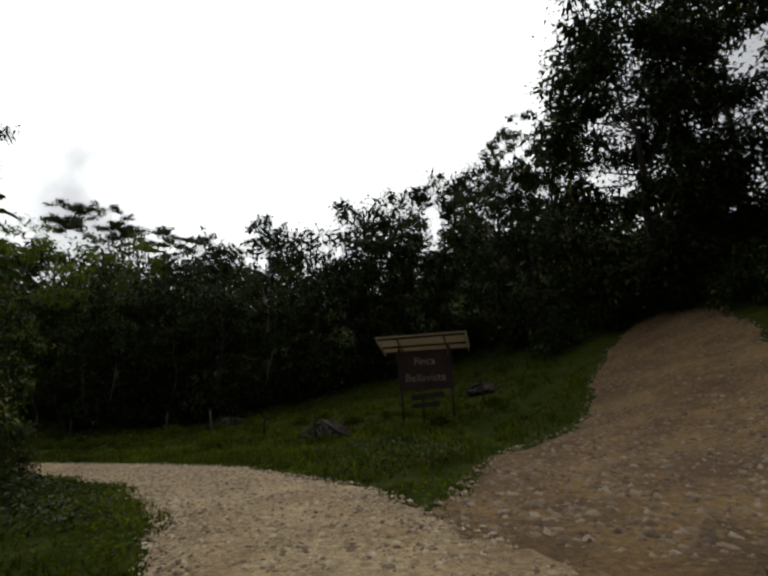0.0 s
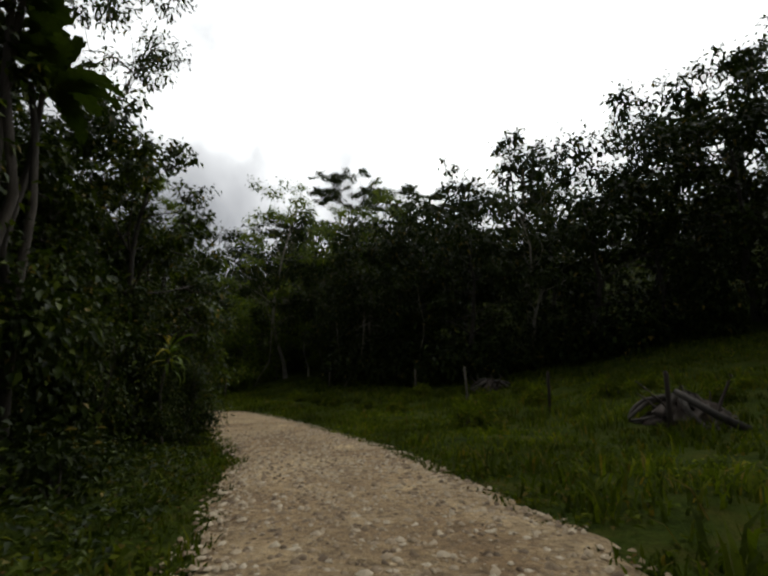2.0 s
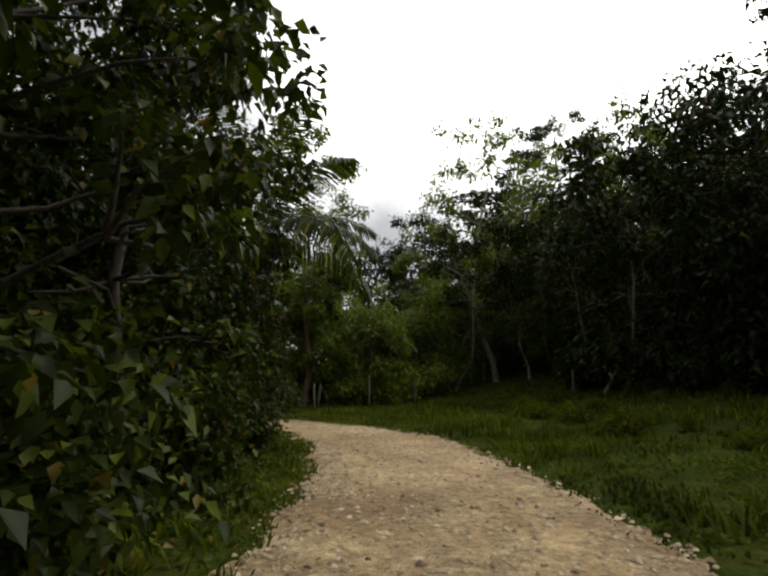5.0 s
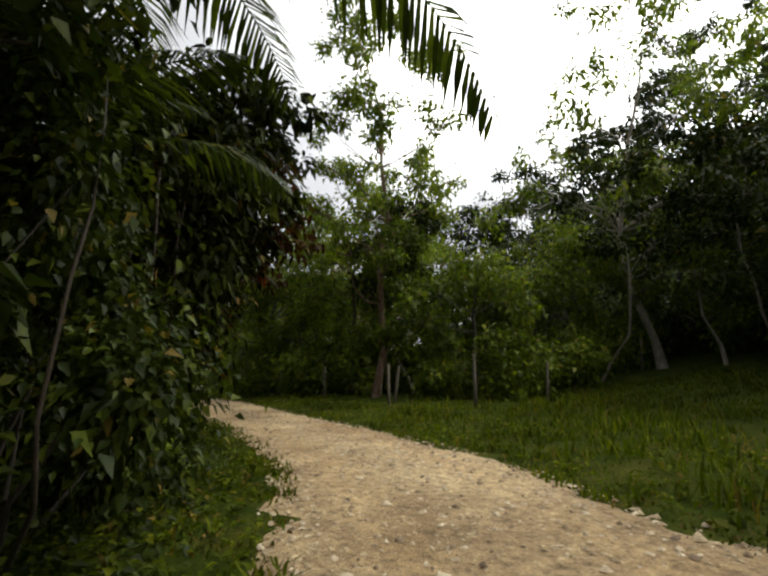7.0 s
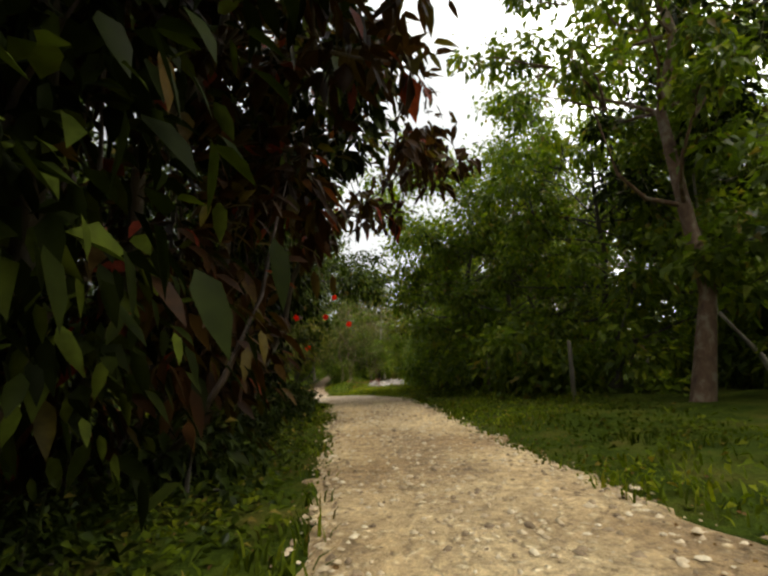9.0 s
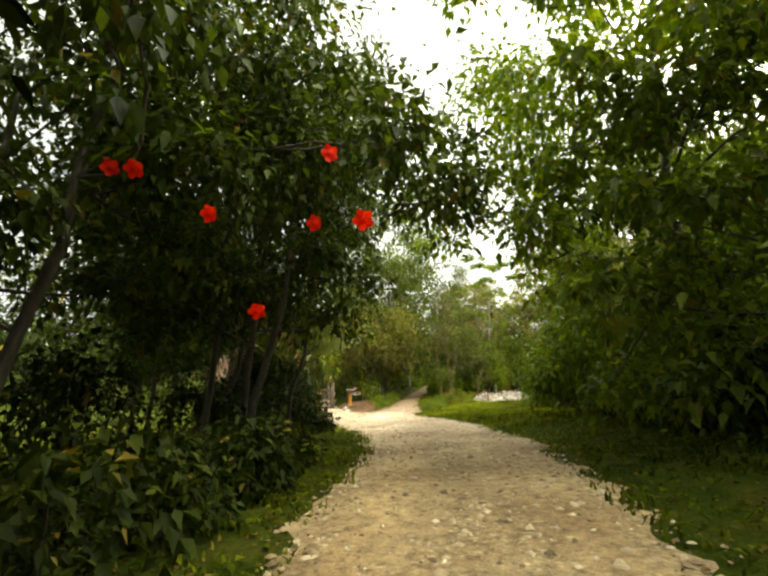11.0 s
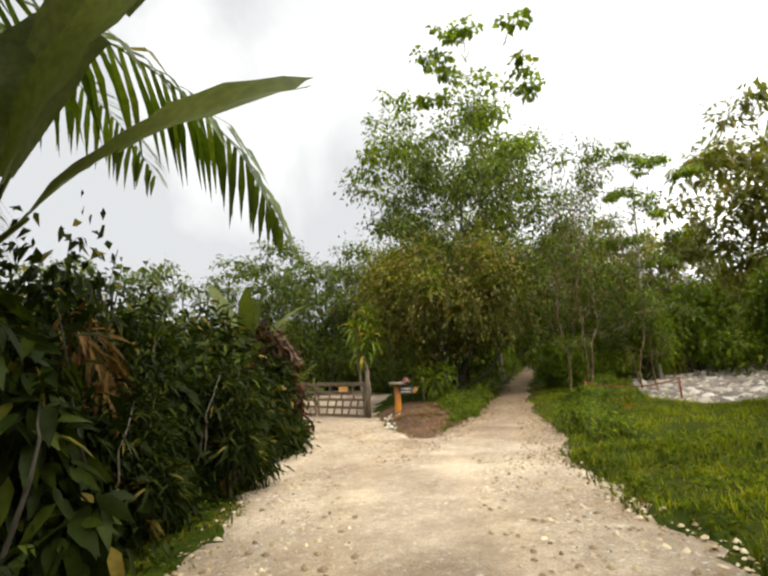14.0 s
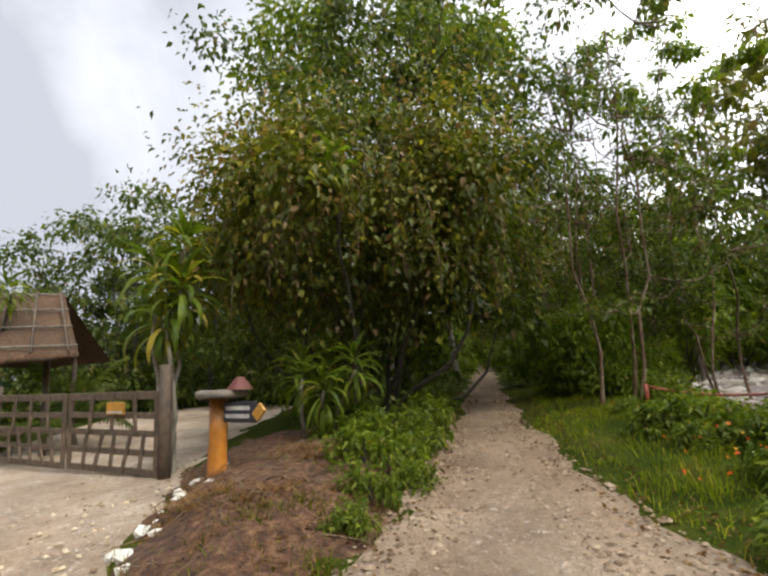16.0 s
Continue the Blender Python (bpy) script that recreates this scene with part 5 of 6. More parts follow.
for i, (x, y, s) in enumerate([(-69, 35, 1.0), (-84, 31, 1.5), (-62, 36, 0.95), (-92, 29, 1.5), (-80, 39, 1.8), (-71, 42, 1.4), (-58, 34, 1.0), (-64.5, 28.6, 0.95), (-69.5, 29.6, 0.9), (-88.5, 25.5, 0.85), (-84, 20.5, 0.75), (-97, 18.5, 1.2), (-106, 15.5, 1.4), (-101, 25, 1.2), (-112, 18, 1.4), (-90, 36, 1.5)]):
    copy_thing(back_a, place(x, y, 85 * i + 10, s))
gate_tree = make_tree("tree", place(-80, -2.5, 30, 0.95), "green broadleaf tree beyond the gate", "tree", 10, 0.8, 4.0, (0.25, 0.15), 6200, 18, 80, "leaf_fork", "bark_dark", 0.15, skirt=6, gaps=0.05, core=700, fine="far", group="trees beyond the gate")
for i, (x, y, s) in enumerate([(-85, 2.5, 1.0), (-76, -8, 1.0), (-90, -2, 1.3), (-82, 6.5, 0.72), (-94, 4, 1.3), (-72, -12, 1.0), (-84, -7, 1.3), (-82.5, 0.5, 1.0)]):
    copy_thing(gate_tree, place(x, y, 95 * i + 30, s))
# wood beyond the gate
for i, (x, y, s) in enumerate([(-90, -2, 0.8), (-86, -9, 0.8), (-100, 0, 1.0), (-80, -14, 0.8), (-108, -8, 1.2), (-95, -14, 1.1), (-72, -16, 0.8), (-83, 3, 0.7), (-112, 2, 1.2)]):
    copy_thing(protos[i % 4], place(x, y, 50 * i, s * 0.75))


# ---- distant woods ----
def far_wood(name, spots, seed, mat, label, leaf=1.1, per=120):
    """Woods too far to tell their trees apart."""
    rng = np.random.RandomState(seed)
    spots = np.array(spots)
    z = ground_height(spots[:, 0], spots[:, 1])
    blobs = []
    for (x, y), g in zip(spots, z):
        h, r = rng.uniform(7, 13), rng.uniform(3.0, 5.0)
        for k in (0.25, 0.55, 0.85):
            blobs.append((x + rng.normal() * r * 0.3, y + rng.normal() * r * 0.3, g + h * k, r * (1.15 - 0.5 * k), r * (1.15 - 0.5 * k), h * 0.24))
    v, f = blob_leaves(blobs, len(spots) * per, leaf, leaf * 0.55, rng, seed, gaps=0.02)
    tagged(piece(name, mesh_from(name, v, f, mat)), label, "woods", kind="stuff")


rf = np.random.RandomState(300)
spots = np.stack([rf.uniform(-190, -98, 220), rf.uniform(-70, 60, 220)], 1)
spots = spots[along(TRACK, spots[:, 0], spots[:, 1])[0] > 6]
far_wood("woods_beyond_gate", spots, 301, "leaf_forest", "distant green woods beyond the gate")
spots = np.stack([rf.uniform(-100, 10, 130), rf.uniform(-70, -22, 130)], 1)
far_wood("woods_south", spots, 302, "leaf_forest", "distant dark woods behind the hedge")
spots = np.stack([rf.uniform(-110, 60, 240), rf.uniform(62, 130, 240)], 1)
far_wood("woods_hill", spots, 303, "leaf_ridge", "distant woods covering the hill")


# ---- single plants ----
def frond(length, width, rng, droop, leaflets=44, thick=0.02):
    """A feather leaf along +x: rachis and two rows of leaflets, as one mesh."""
    k = np.linspace(0, 1, 12)
    x = length * np.sin(k * (1.0 + 0.2 * droop)) / math.sin(1.0 + 0.2 * droop) if droop < 2 else length * k * 0.6
    z = length * (0.55 * k - (0.35 + droop * 0.45) * k ** 2)
    line = np.stack([x, 0 * x, z, thick * (1 - 0.85 * k)], 1)
    v1, f1 = tubes([line], 5)
    t = np.repeat(np.linspace(0.12, 0.99, leaflets), 2)
    side = np.tile([-1, 1], leaflets)
    p = np.stack([np.interp(t, k, x), 0 * t, np.interp(t, k, z)], 1)
    tang = unit(np.stack([np.gradient(x, k), 0 * k, np.gradient(z, k)], 1))
    d0 = np.stack([np.interp(t, k, tang[:, i]) for i in range(3)], 1)
    out = np.stack([0 * t, side * 1.0, 0 * t], 1)
    size = width * np.sin(np.pi * (0.12 + 0.83 * t)) ** 0.7 * rng.uniform(0.85, 1.1, len(t))
    d = unit(out * 0.85 + d0 * 0.55 + np.array([0, 0, -0.25 - 0.2 * droop]) + rng.normal(size=(len(t), 3)) * 0.08)
    s = unit(np.cross(d, np.array([0, 0, 1.0]) + 0 * d)) * 0.5 * (0.016 * length)
    mid, tip = p + d * (size * 0.55)[:, None], p + d * size[:, None] - np.array([0, 0, 1.0]) * (size * 0.3)[:, None]
    v2 = np.stack([p - s * 0.5, p + s * 0.5, mid + s, tip, mid - s], 1).reshape(-1, 3)
    i = np.arange(len(t))[:, None] * 5 + len(v1)
    tri1 = np.concatenate([f1[:, [0, 1, 2]], f1[:, [0, 2, 3]]])
    f2 = np.concatenate([i + np.array([[0, 1, 2]]), i + np.array([[0, 2, 4]]), i + np.array([[4, 2, 3]])])
    return np.concatenate([v1, v2]), np.concatenate([tri1, f2])


def make_palm(m, label, trunk_h, trunk_r, fronds, length, seed, mat="leaf_palm", group="", dead=2, lean=(0.2, 0.1), width=0.55, upright=0.55, bark="bark_pale"):
    rng = np.random.RandomState(seed)
    ob = thing("palm_tree", m, label, "palm tree", group)
    n = 16
    k = np.linspace(0, 1, n)
    line = np.stack([lean[0] * k ** 2, lean[1] * k ** 2, -0.1 + (trunk_h + 0.1) * k, trunk_r * (1.25 - 0.4 * k + 0.06 * (np.arange(n) % 2))], 1)
    v, f = tubes([line], 10)
    piece("trunk", mesh_from("trunk", v, f, bark, True), ob)
    for i in range(fronds + dead):
        droop = 0.25 + 0.9 * (i / fronds) ** 1.3 + rng.uniform(-0.1, 0.1) if i < fronds else 1.3
        v, f = frond(length * rng.uniform(0.85, 1.1) * (1.0 if i < fronds else 0.7), width * length * 0.33, rng, droop)
        a, e = i * 2.4 + rng.uniform(-0.3, 0.3), upright * (1 - 1.25 * i / fronds) if i < fronds else -0.5
        turn = (Matrix.Rotation(a, 4, "Z") @ Matrix.Rotation(-e, 4, "Y"))
        fr = piece("frond" if i < fronds else "dead_frond", mesh_from("frond", v, f, mat if i < fronds else "leaf_dry"), ob, "" if i < fronds else "brown hanging dead frond")
        fr.matrix_basis = Matrix.Translation((lean[0], lean[1], trunk_h)) @ turn
    return ob


def broad_leaf(length, width, rng, droop=0.4, notch=0.0, fold=0.25, rows=12):
    """One large leaf along +x with a raised midrib, wavy sides and a few tears; has thickness through a stalk below."""
    k = np.linspace(0, 1, rows)
    shape = np.sin(np.pi * np.clip(0.06 + 0.9 * k, 0, 1)) ** 0.55
    if notch:
        shape = shape * (1 - notch * (np.arange(rows) % 2))
    x, z = length * k, length * (0.5 * k - (0.25 + droop) * k ** 2)
    vs = []
    for j, u in enumerate((-1, -0.55, 0, 0.55, 1)):
        y = 0.5 * width * shape * u * (1 + 0.08 * rng.uniform(-1, 1, rows))
        vs.append(np.stack([x + 0.06 * length * abs(u) * k, y, z + fold * abs(y) - 0.35 * fold * y * y / max(width, 0.01) + 0.012 * length * rng.uniform(-1, 1, rows) * abs(u)], 1))
    v = np.concatenate(vs)
    f = []
    for j in range(4):
        for i in range(rows - 1):
            if j in (0, 3) and rng.uniform() < 0.06 and not notch:
                continue
            a = j * rows + i
            f.append((a, a + 1, a + rows + 1, a + rows))
    return v, np.array(f)


def make_banana(m, label, stem_h, leaves_n, length, width, seed, mat="leaf_banana", group="", name="banana_plant", category="banana plant", spread=0.75, droop=0.35, start=0.0, notch=0.0, aims=(), stalk_mat="leaf_banana"):
    rng = np.random.RandomState(seed)
    ob = thing(name, m, label, category, group)
    lines = [bowed((0.05 * i, 0.07 * i, -0.1), (0.12 * math.cos(i * 2.1), 0.12 * math.sin(i * 2.1), stem_h), rng, 0.03, 6, 0.10 if stem_h > 1 else 0.02, 0.05 if stem_h > 1 else 0.012) for i in range(2)]
    v, f = tubes(lines, 8)
    piece("stalk", mesh_from("stalk", v, f, stalk_mat, True), ob)
    for i in range(leaves_n):
        l = length * rng.uniform(0.75, 1.1)
        v, f = broad_leaf(l, width * rng.uniform(0.85, 1.1), rng, droop * rng.uniform(0.3, 1.5), notch)
        stalk = np.stack([np.linspace(-0.3 * length, 0.02, 4), 0 * np.arange(4), np.linspace(-0.12 * length, 0, 4), np.linspace(0.03, 0.018, 4) * min(1.0, length)], 1)
        v2, f2 = tubes([stalk], 4)
        v, f = np.concatenate([v, v2]), np.concatenate([f, f2 + len(v)])
        leaf = piece("leaf", mesh_from("leaf", v, f, mat, True), ob)
        a, e = start + i * 2.4 + rng.uniform(-0.4, 0.4), 1.25 - spread * (i / max(1, leaves_n - 1)) * 1.3
        if aims:
            turn, rise, twist, reach = aims[i]
            leaf.matrix_basis = Matrix.Translation((0, 0, stem_h - 0.1)) @ Matrix.Rotation(radians(turn), 4, "Z") @ Matrix.Rotation(-radians(rise), 4, "Y") @ Matrix.Rotation(radians(twist), 4, "X") @ Matrix.Translation((0.32 * length, 0, 0.1 * length)) @ Matrix.Scale(reach, 4)
            continue
        leaf.matrix_basis = Matrix.Translation((0.3 * length * math.cos(a) * 0.6, 0.3 * length * math.sin(a) * 0.6, stem_h + 0.25 * length * math.sin(e))) @ Matrix.Rotation(a, 4, "Z") @ Matrix.Rotation(-e, 4, "Y")
    return ob


def make_dracaena(m, label, heads, leaf_l, seed, mat="leaf_dracaena", name="dracaena", count=46, wide=0.07, bark="bark_pale"):
    """Canes with a shaggy rosette on each: young leaves upright, older ones arching over and hanging."""
    rng = np.random.RandomState(seed)
    ob = thing(name, m, label, "plant")
    lines, vs, fs, n0 = [], [], [], 0
    for hx, hy, hz in heads:
        lines.append(bowed((hx * 0.25, hy * 0.25, -0.05), (hx, hy, hz), rng, 0.06, 7, 0.045, 0.03))
        for i in range(count):
            a, e = i * 2.4 + rng.uniform(-0.5, 0.5), 1.3 - 1.75 * (i / count) ** 0.8 + rng.uniform(-0.2, 0.2)
            l = leaf_l * rng.uniform(0.6, 1.1) * (0.75 + 0.35 * math.sin(math.pi * i / count))
            k = np.linspace(0, 1, 8)
            bend = e - (1.1 + 1.3 * (i / count) + rng.uniform(-0.3, 0.3)) * k ** 1.3
            r, z = np.cumsum(np.cos(bend)) * l / 8, np.cumsum(np.sin(bend)) * l / 8
            w = wide * rng.uniform(0.8, 1.15) * np.array([0.55, 0.85, 1.0, 1.0, 0.92, 0.75, 0.45, 0.03])
            drift = rng.uniform(-0.25, 0.25) * k ** 2
            c = np.stack([hx + r * np.cos(a + drift), hy + r * np.sin(a + drift), hz + 0.22 - 0.5 * i / count + z], 1)
            side = np.array([-math.sin(a), math.cos(a), rng.uniform(-0.5, 0.5)])
            v = np.concatenate([c - side * w[:, None] * 0.5 + [0, 0, 0.01], c, c + side * w[:, None] * 0.5 + [0, 0, 0.01]])
            j = np.arange(7)
            f = np.concatenate([np.stack([j, j + 1, j + 9, j + 8], 1), np.stack([j + 8, j + 9, j + 17, j + 16], 1)]) + n0
            vs.append(v), fs.append(f)
            n0 += len(v)
    v, f = tubes(lines, 7)
    piece("cane", mesh_from("cane", v, f, bark, True), ob)
    piece("foliage", mesh_from("foliage", np.concatenate(vs), np.concatenate(fs), mat, True), ob)
    return ob


# palms
make_palm(place(-23.3, 20.5), "roadside palm with long arching fronds over the hedge", 4.7, 0.1, 22, 3.7, 201, mat="leaf_hedge", width=0.6, upright=0.5, lean=(0.2, 0.5), dead=0, bark="bark_dark")
make_palm(place(-25.6, 20.6), "young palm with arching fronds in the hedge", 3.4, 0.08, 11, 2.8, 202, mat="leaf_hedge", width=0.7, upright=0.7, dead=0, bark="bark_dark")
make_palm(place(-52.6, 13.4), "coconut palm with brown hanging fronds by the clearing", 4.6, 0.15, 26, 4.7, 203, width=0.68, upright=0.85, dead=5)
make_palm(place(-12.8, 49, 0, 1.0), "tall palm standing above the forest", 15.5, 0.16, 15, 3.2, 204, mat="leaf_ridge", width=0.6, upright=0.8, dead=1)
make_palm(place(-71.5, 5.0), "low palm beside the shelter", 0.6, 0.08, 11, 1.9, 205, width=0.6, upright=1.0, dead=0)
# banana and large-leaved herbs
make_banana(place(-54.2, 15.1), "tall banana plant with broad grey-green leaves", 2.5, 8, 2.1, 0.66, 211, droop=0.10,
            aims=[(-63, 70, 82, 1.0), (117, 74, 78, 1.22), (117, 40, 62, 1.0), (120, 45, 8, 1.15), (112, 8, 50, 0.9), (-70, 22, 60, 0.8), (40, 55, 70, 0.9), (200, 62, 20, 0.95)])
make_banana(place(-61.2, 11.3), "banana plant with upright torn leaves", 1.9, 5, 1.9, 0.45, 212, spread=0.6, droop=0.2, start=2.0)
make_banana(place(-26.3, 21.9), "taro plant with broad heart-shaped leaves on the verge", 0.35, 4, 0.55, 0.45, 213, "leaf_bright", name="taro_plant", category="plant", spread=0.9, droop=0.6)
make_banana(place(-25.4, 22.0), "taro plant with broad heart-shaped leaves on the verge", 0.3, 4, 0.5, 0.4, 214, "leaf_bright", name="taro_plant", category="plant", spread=0.9, droop=0.6)
make_banana(place(-59.0, 11.9), "taro plant with broad leaves beside the clearing", 0.4, 5, 0.5, 0.4, 215, "leaf_bright", name="taro_plant", category="plant", spread=0.9, droop=0.6)
# breadfruit tree with large cut leaves
bread = make_banana(place(-10.9, 11.2), "breadfruit tree with large deeply cut dark leaves", 7.0, 24, 0.95, 0.62, 216, "leaf_hedge", name="breadfruit_tree", category="tree", spread=1.1, droop=0.5, notch=0.35, stalk_mat="bark_dark")
copy_thing(bread, place(-11.6, 10.4, 70, 0.95))
copy_thing(bread, place(-11.2, 11.9, 200, 0.84))
# strap-leaved plants
make_dracaena(place(-68.8, 10.55), "dracaena with yellow-green drooping strap leaves behind the gate post", [(0.1, -0.25, 3.25), (0.15, 0.35, 3.0), (-0.1, 0.15, 3.8), (0.2, 0.05, 2.5)], 0.95, 221, wide=0.095)
make_dracaena(place(-69.5, 12.7), "low green strap-leaved plant at the foot of the thicket", [(0.1, 0.0, 1.0), (0.35, 0.5, 0.8), (0.0, 0.9, 1.1)], 0.75, 222, mat="leaf_mid")
make_dracaena(place(-71.0, 13.1), "green strap-leaved plant growing in the thicket", [(1.4, 0.2, 4.6)], 0.8, 223, mat="leaf_bright", bark="bark_dark")
make_dracaena(place(-69.6, 4.0), "dracaena with dark green strap leaves beside the gate", [(0.1, 0.1, 4.6), (-0.2, 0.8, 3.8)], 0.75, 224, mat="leaf_mid", bark="bark_dark")
make_dracaena(place(-12.35, 15.1), "bromeliad-like plant with yellowing strap leaves in the hedge", [(0.0, 0.0, 1.9)], 0.8, 225, mat="leaf_dracaena", name="strap_leaf_plant", count=26, bark="bark_dark")
make_dracaena(place(-61.2, 10.9), "cordyline with dark red strap leaves beside the clearing", [(0.0, 0.0, 1.5), (0.3, 0.3, 1.9)], 0.6, 226, mat="leaf_croton", name="cordyline")
make_dracaena(place(-30.4, 21.5), "cordyline with dark red strap leaves in the hedge", [(0.0, 0.3, 3.6), (0.3, 0.6, 3.2)], 0.5, 227, mat="leaf_croton", name="cordyline")
# cecropia and the leaning pale trunk
make_tree("tree", place(-81.7, 13.3), "sparse cecropia tree with pale stem and umbrella leaf clusters", "tree", 22.5, 18.2, 5.0, (0.40, 0.36), 900, 14, 231, "leaf_mid", "bark_pale", 0.13, (-0.3, 0.3), 0.15, 0.25, 0.0, hang=0.3, group="trees round the fork")
make_tree("tree", place(-79.5, 21.5), "slender tree with a pale stem and thin leafy crown", "tree", 12.5, 4, 2.6, (0.17, 0.10), 5000, 16, 232, "leaf_bright", "bark_pale", 0.1, (0.5, 0.3), 0.22, 0.4, 0.1, hang=0.6, group="trees round the fork")
make_tree("tree", place(-86.6, 17.9), "leaning pale dead trunk beside the track", "tree", 8.0, 6.8, 1.3, (0.2, 0.1), 500, 4, 233, "leaf_bright", "bark_pale", 0.13, (-0.5, -1.6), 0.3, 0.6, 0.1, group="trees round the fork")
# slender pale trunks in front of the dark wood
pale = make_tree("tree", place(-23.6, 36.8, 120), "slender pale-barked tree at the edge of the forest", "tree", 11, 5.0, 2.4, (0.28, 0.13), 2600, 10, 234, "leaf_forest", "bark_pale", 0.08, (-0.4, 0.1), 0.34, 0.7, 0.2, group="pale trees at the forest edge")
for i, (x, y, s) in enumerate([(-31, 44.5, 0.95), (-26.5, 39.5, 0.8), (-36, 39.8, 1.0), (-16.5, 34.3, 0.7), (-33, 44, 1.1), (-37.8, 31.2, 0.8)]):
    copy_thing(pale, place(x, y, 60 * i, s))

# weeds at the foot of the hedges
weed = make_bush("weed_clump", place(-9.0, 11.6), "low leafy weeds at the foot of the hedge", 0.55, 0.55, (0.10, 0.055), 420, "leaf_shade", 241, category="weeds", stems=1, lumps=6, group="weeds along the verge")
rw = np.random.RandomState(242)
for i in range(44):
    u = i / 43
    hx, hy = np.interp(u, [0, 0.2, 0.4, 0.5, 0.75, 1.0], [-7.0, -13.2, -21.0, -26.0, -38.5, -43.5]), np.interp(u, [0, 0.2, 0.4, 0.5, 0.75, 1.0], [8.6, 15.2, 20.4, 22.2, 21.6, 20.3])
    copy_thing(weed, place(hx + rw.uniform(-0.3, 0.3), hy + rw.uniform(-0.4, 0.2), rw.uniform(0, 360), rw.uniform(0.6, 1.3)))
for i in range(16):
    u = i / 15
    copy_thing(weed, place(np.interp(u, [0, 0.5, 1], [-49.5, -56.0, -62.6]) + rw.uniform(-0.3, 0.3), np.interp(u, [0, 0.5, 1], [18.3, 14.9, 10.2]) + rw.uniform(-0.4, 0.1), rw.uniform(0, 360), rw.uniform(0.6, 1.2)))
herb = make_bush("weed_clump", place(-67.9, 14.3), "fresh green leafy herbs on the mound", 0.5, 0.38, (0.10, 0.045), 800, "leaf_mid", 243, category="weeds", stems=3, lumps=6, group="herbs on the mound")
for i in range(8):
    copy_thing(herb, place(-65.0 - 0.95 * i + rw.uniform(-0.3, 0.3), 18.1 + 0.9 * rw.uniform() ** 2 - 0.03 * i, rw.uniform(0, 360), rw.uniform(0.5, 0.95)))
for i, (x, y, s) in enumerate([(-67.0, 14.7, 0.7), (-68.8, 14.2, 1.1), (-69.6, 14.5, 1.0), (-66.2, 14.8, 0.5), (-70.8, 14.3, 1.2), (-68.3, 14.7, 0.8), (-72.5, 14.0, 1.3), (-69.4, 13.3, 0.9), (-67.7, 15.0, 0.6), (-70.2, 13.4, 1.2)]):
    copy_thing(herb, place(x, y, 50 * i, s))


for i in range(14):
    copy_thing(herb, place(rw.uniform(-75.5, -63.5), rw.uniform(18.4, 20.0), rw.uniform(0, 360), rw.uniform(0.6, 1.2)))


# ---- hibiscus flowers ----
def flower_mesh(seed):
    rng = np.random.RandomState(seed)
    vs, fs, n0 = [], [], 0
    for i in range(5):
        v, f = broad_leaf(0.085, 0.075, rng, 0.3, 0, 0.2, 6)
        a = i * 2 * math.pi / 5
        r = np.array(Matrix.Rotation(a, 3, "Z"))
        vs.append(v @ r.T), fs.append(f + n0)
        n0 += len(v)
    v, f = tubes([[(0, 0, 0, 0.006), (0, 0.004, 0.05, 0.005), (0, 0.008, 0.085, 0.008)]], 5)
    vs.append(v), fs.append(f + n0)
    return mesh_from("flower", np.concatenate(vs), np.concatenate(fs), "flower_red")


FLOWERS = [(-40.9, 22.45, 0.22), (-41.3, 22.0, 1.03), (-40.6, 20.5, 0.79), (-40.95, 21.0, 0.45), (-41.66, 21.68, 0.51), (-41.44, 21.21, -0.37), (-40.78, 20.04, 0.95), (-43.5, 19.6, 2.9)]
flower = flower_mesh(250)
for i, (x, y, z) in enumerate(FLOWERS):
    ob = piece("hibiscus_flower", flower)
    ob.matrix_basis = pose(x, y, z, 70 + 12 * math.sin(i * 2.1), 10 * math.cos(i), -72 + 20 * math.sin(i * 1.3)) @ Matrix.Diagonal((0.95, 0.95, 0.95, 1))
    tagged(ob, "open red hibiscus flower on the dark tree", "flower", "red hibiscus flowers")
# orange flowers in the grass beside the river bed
ro = np.random.RandomState(251)
xy = np.stack([ro.normal(-67.6, 1.6, 150), ro.normal(18.7, 0.45, 150)], 1)
p = on_ground(off_road(xy, 0.3), 0.22)
p[:, 2] += ro.uniform(-0.08, 0.08, len(p))
v, f = leaves(p, ro.normal(size=p.shape), np.array([0, 0, 1.0]) + ro.normal(size=p.shape) * 0.3, 0.05, 0.045, ro)
tagged(piece("orange_flowers", mesh_from("orange_flowers", v, f, "flower_orange")), "small orange flowers in the grass by the river bed", "flowers", kind="stuff")


# ---- timber things ----
def box(bm, sx, sy, sz, m, bevel=0.01):
    made = bmesh.ops.create_cube(bm, size=1.0, matrix=m @ Matrix.Diagonal((sx, sy, sz, 1)))
    if bevel:
        edges = list({e for v in made["verts"] for e in v.link_edges})
        bmesh.ops.bevel(bm, geom=edges, offset=bevel, segments=1, affect="EDGES")


def plank(name, size, m, mat, parent, label="", bevel=0.008):
    bm = bmesh.new()
    box(bm, *size, Matrix(), bevel)
    ob = part(name, bm, mat, parent, label)
    ob.matrix_basis = m
    return ob


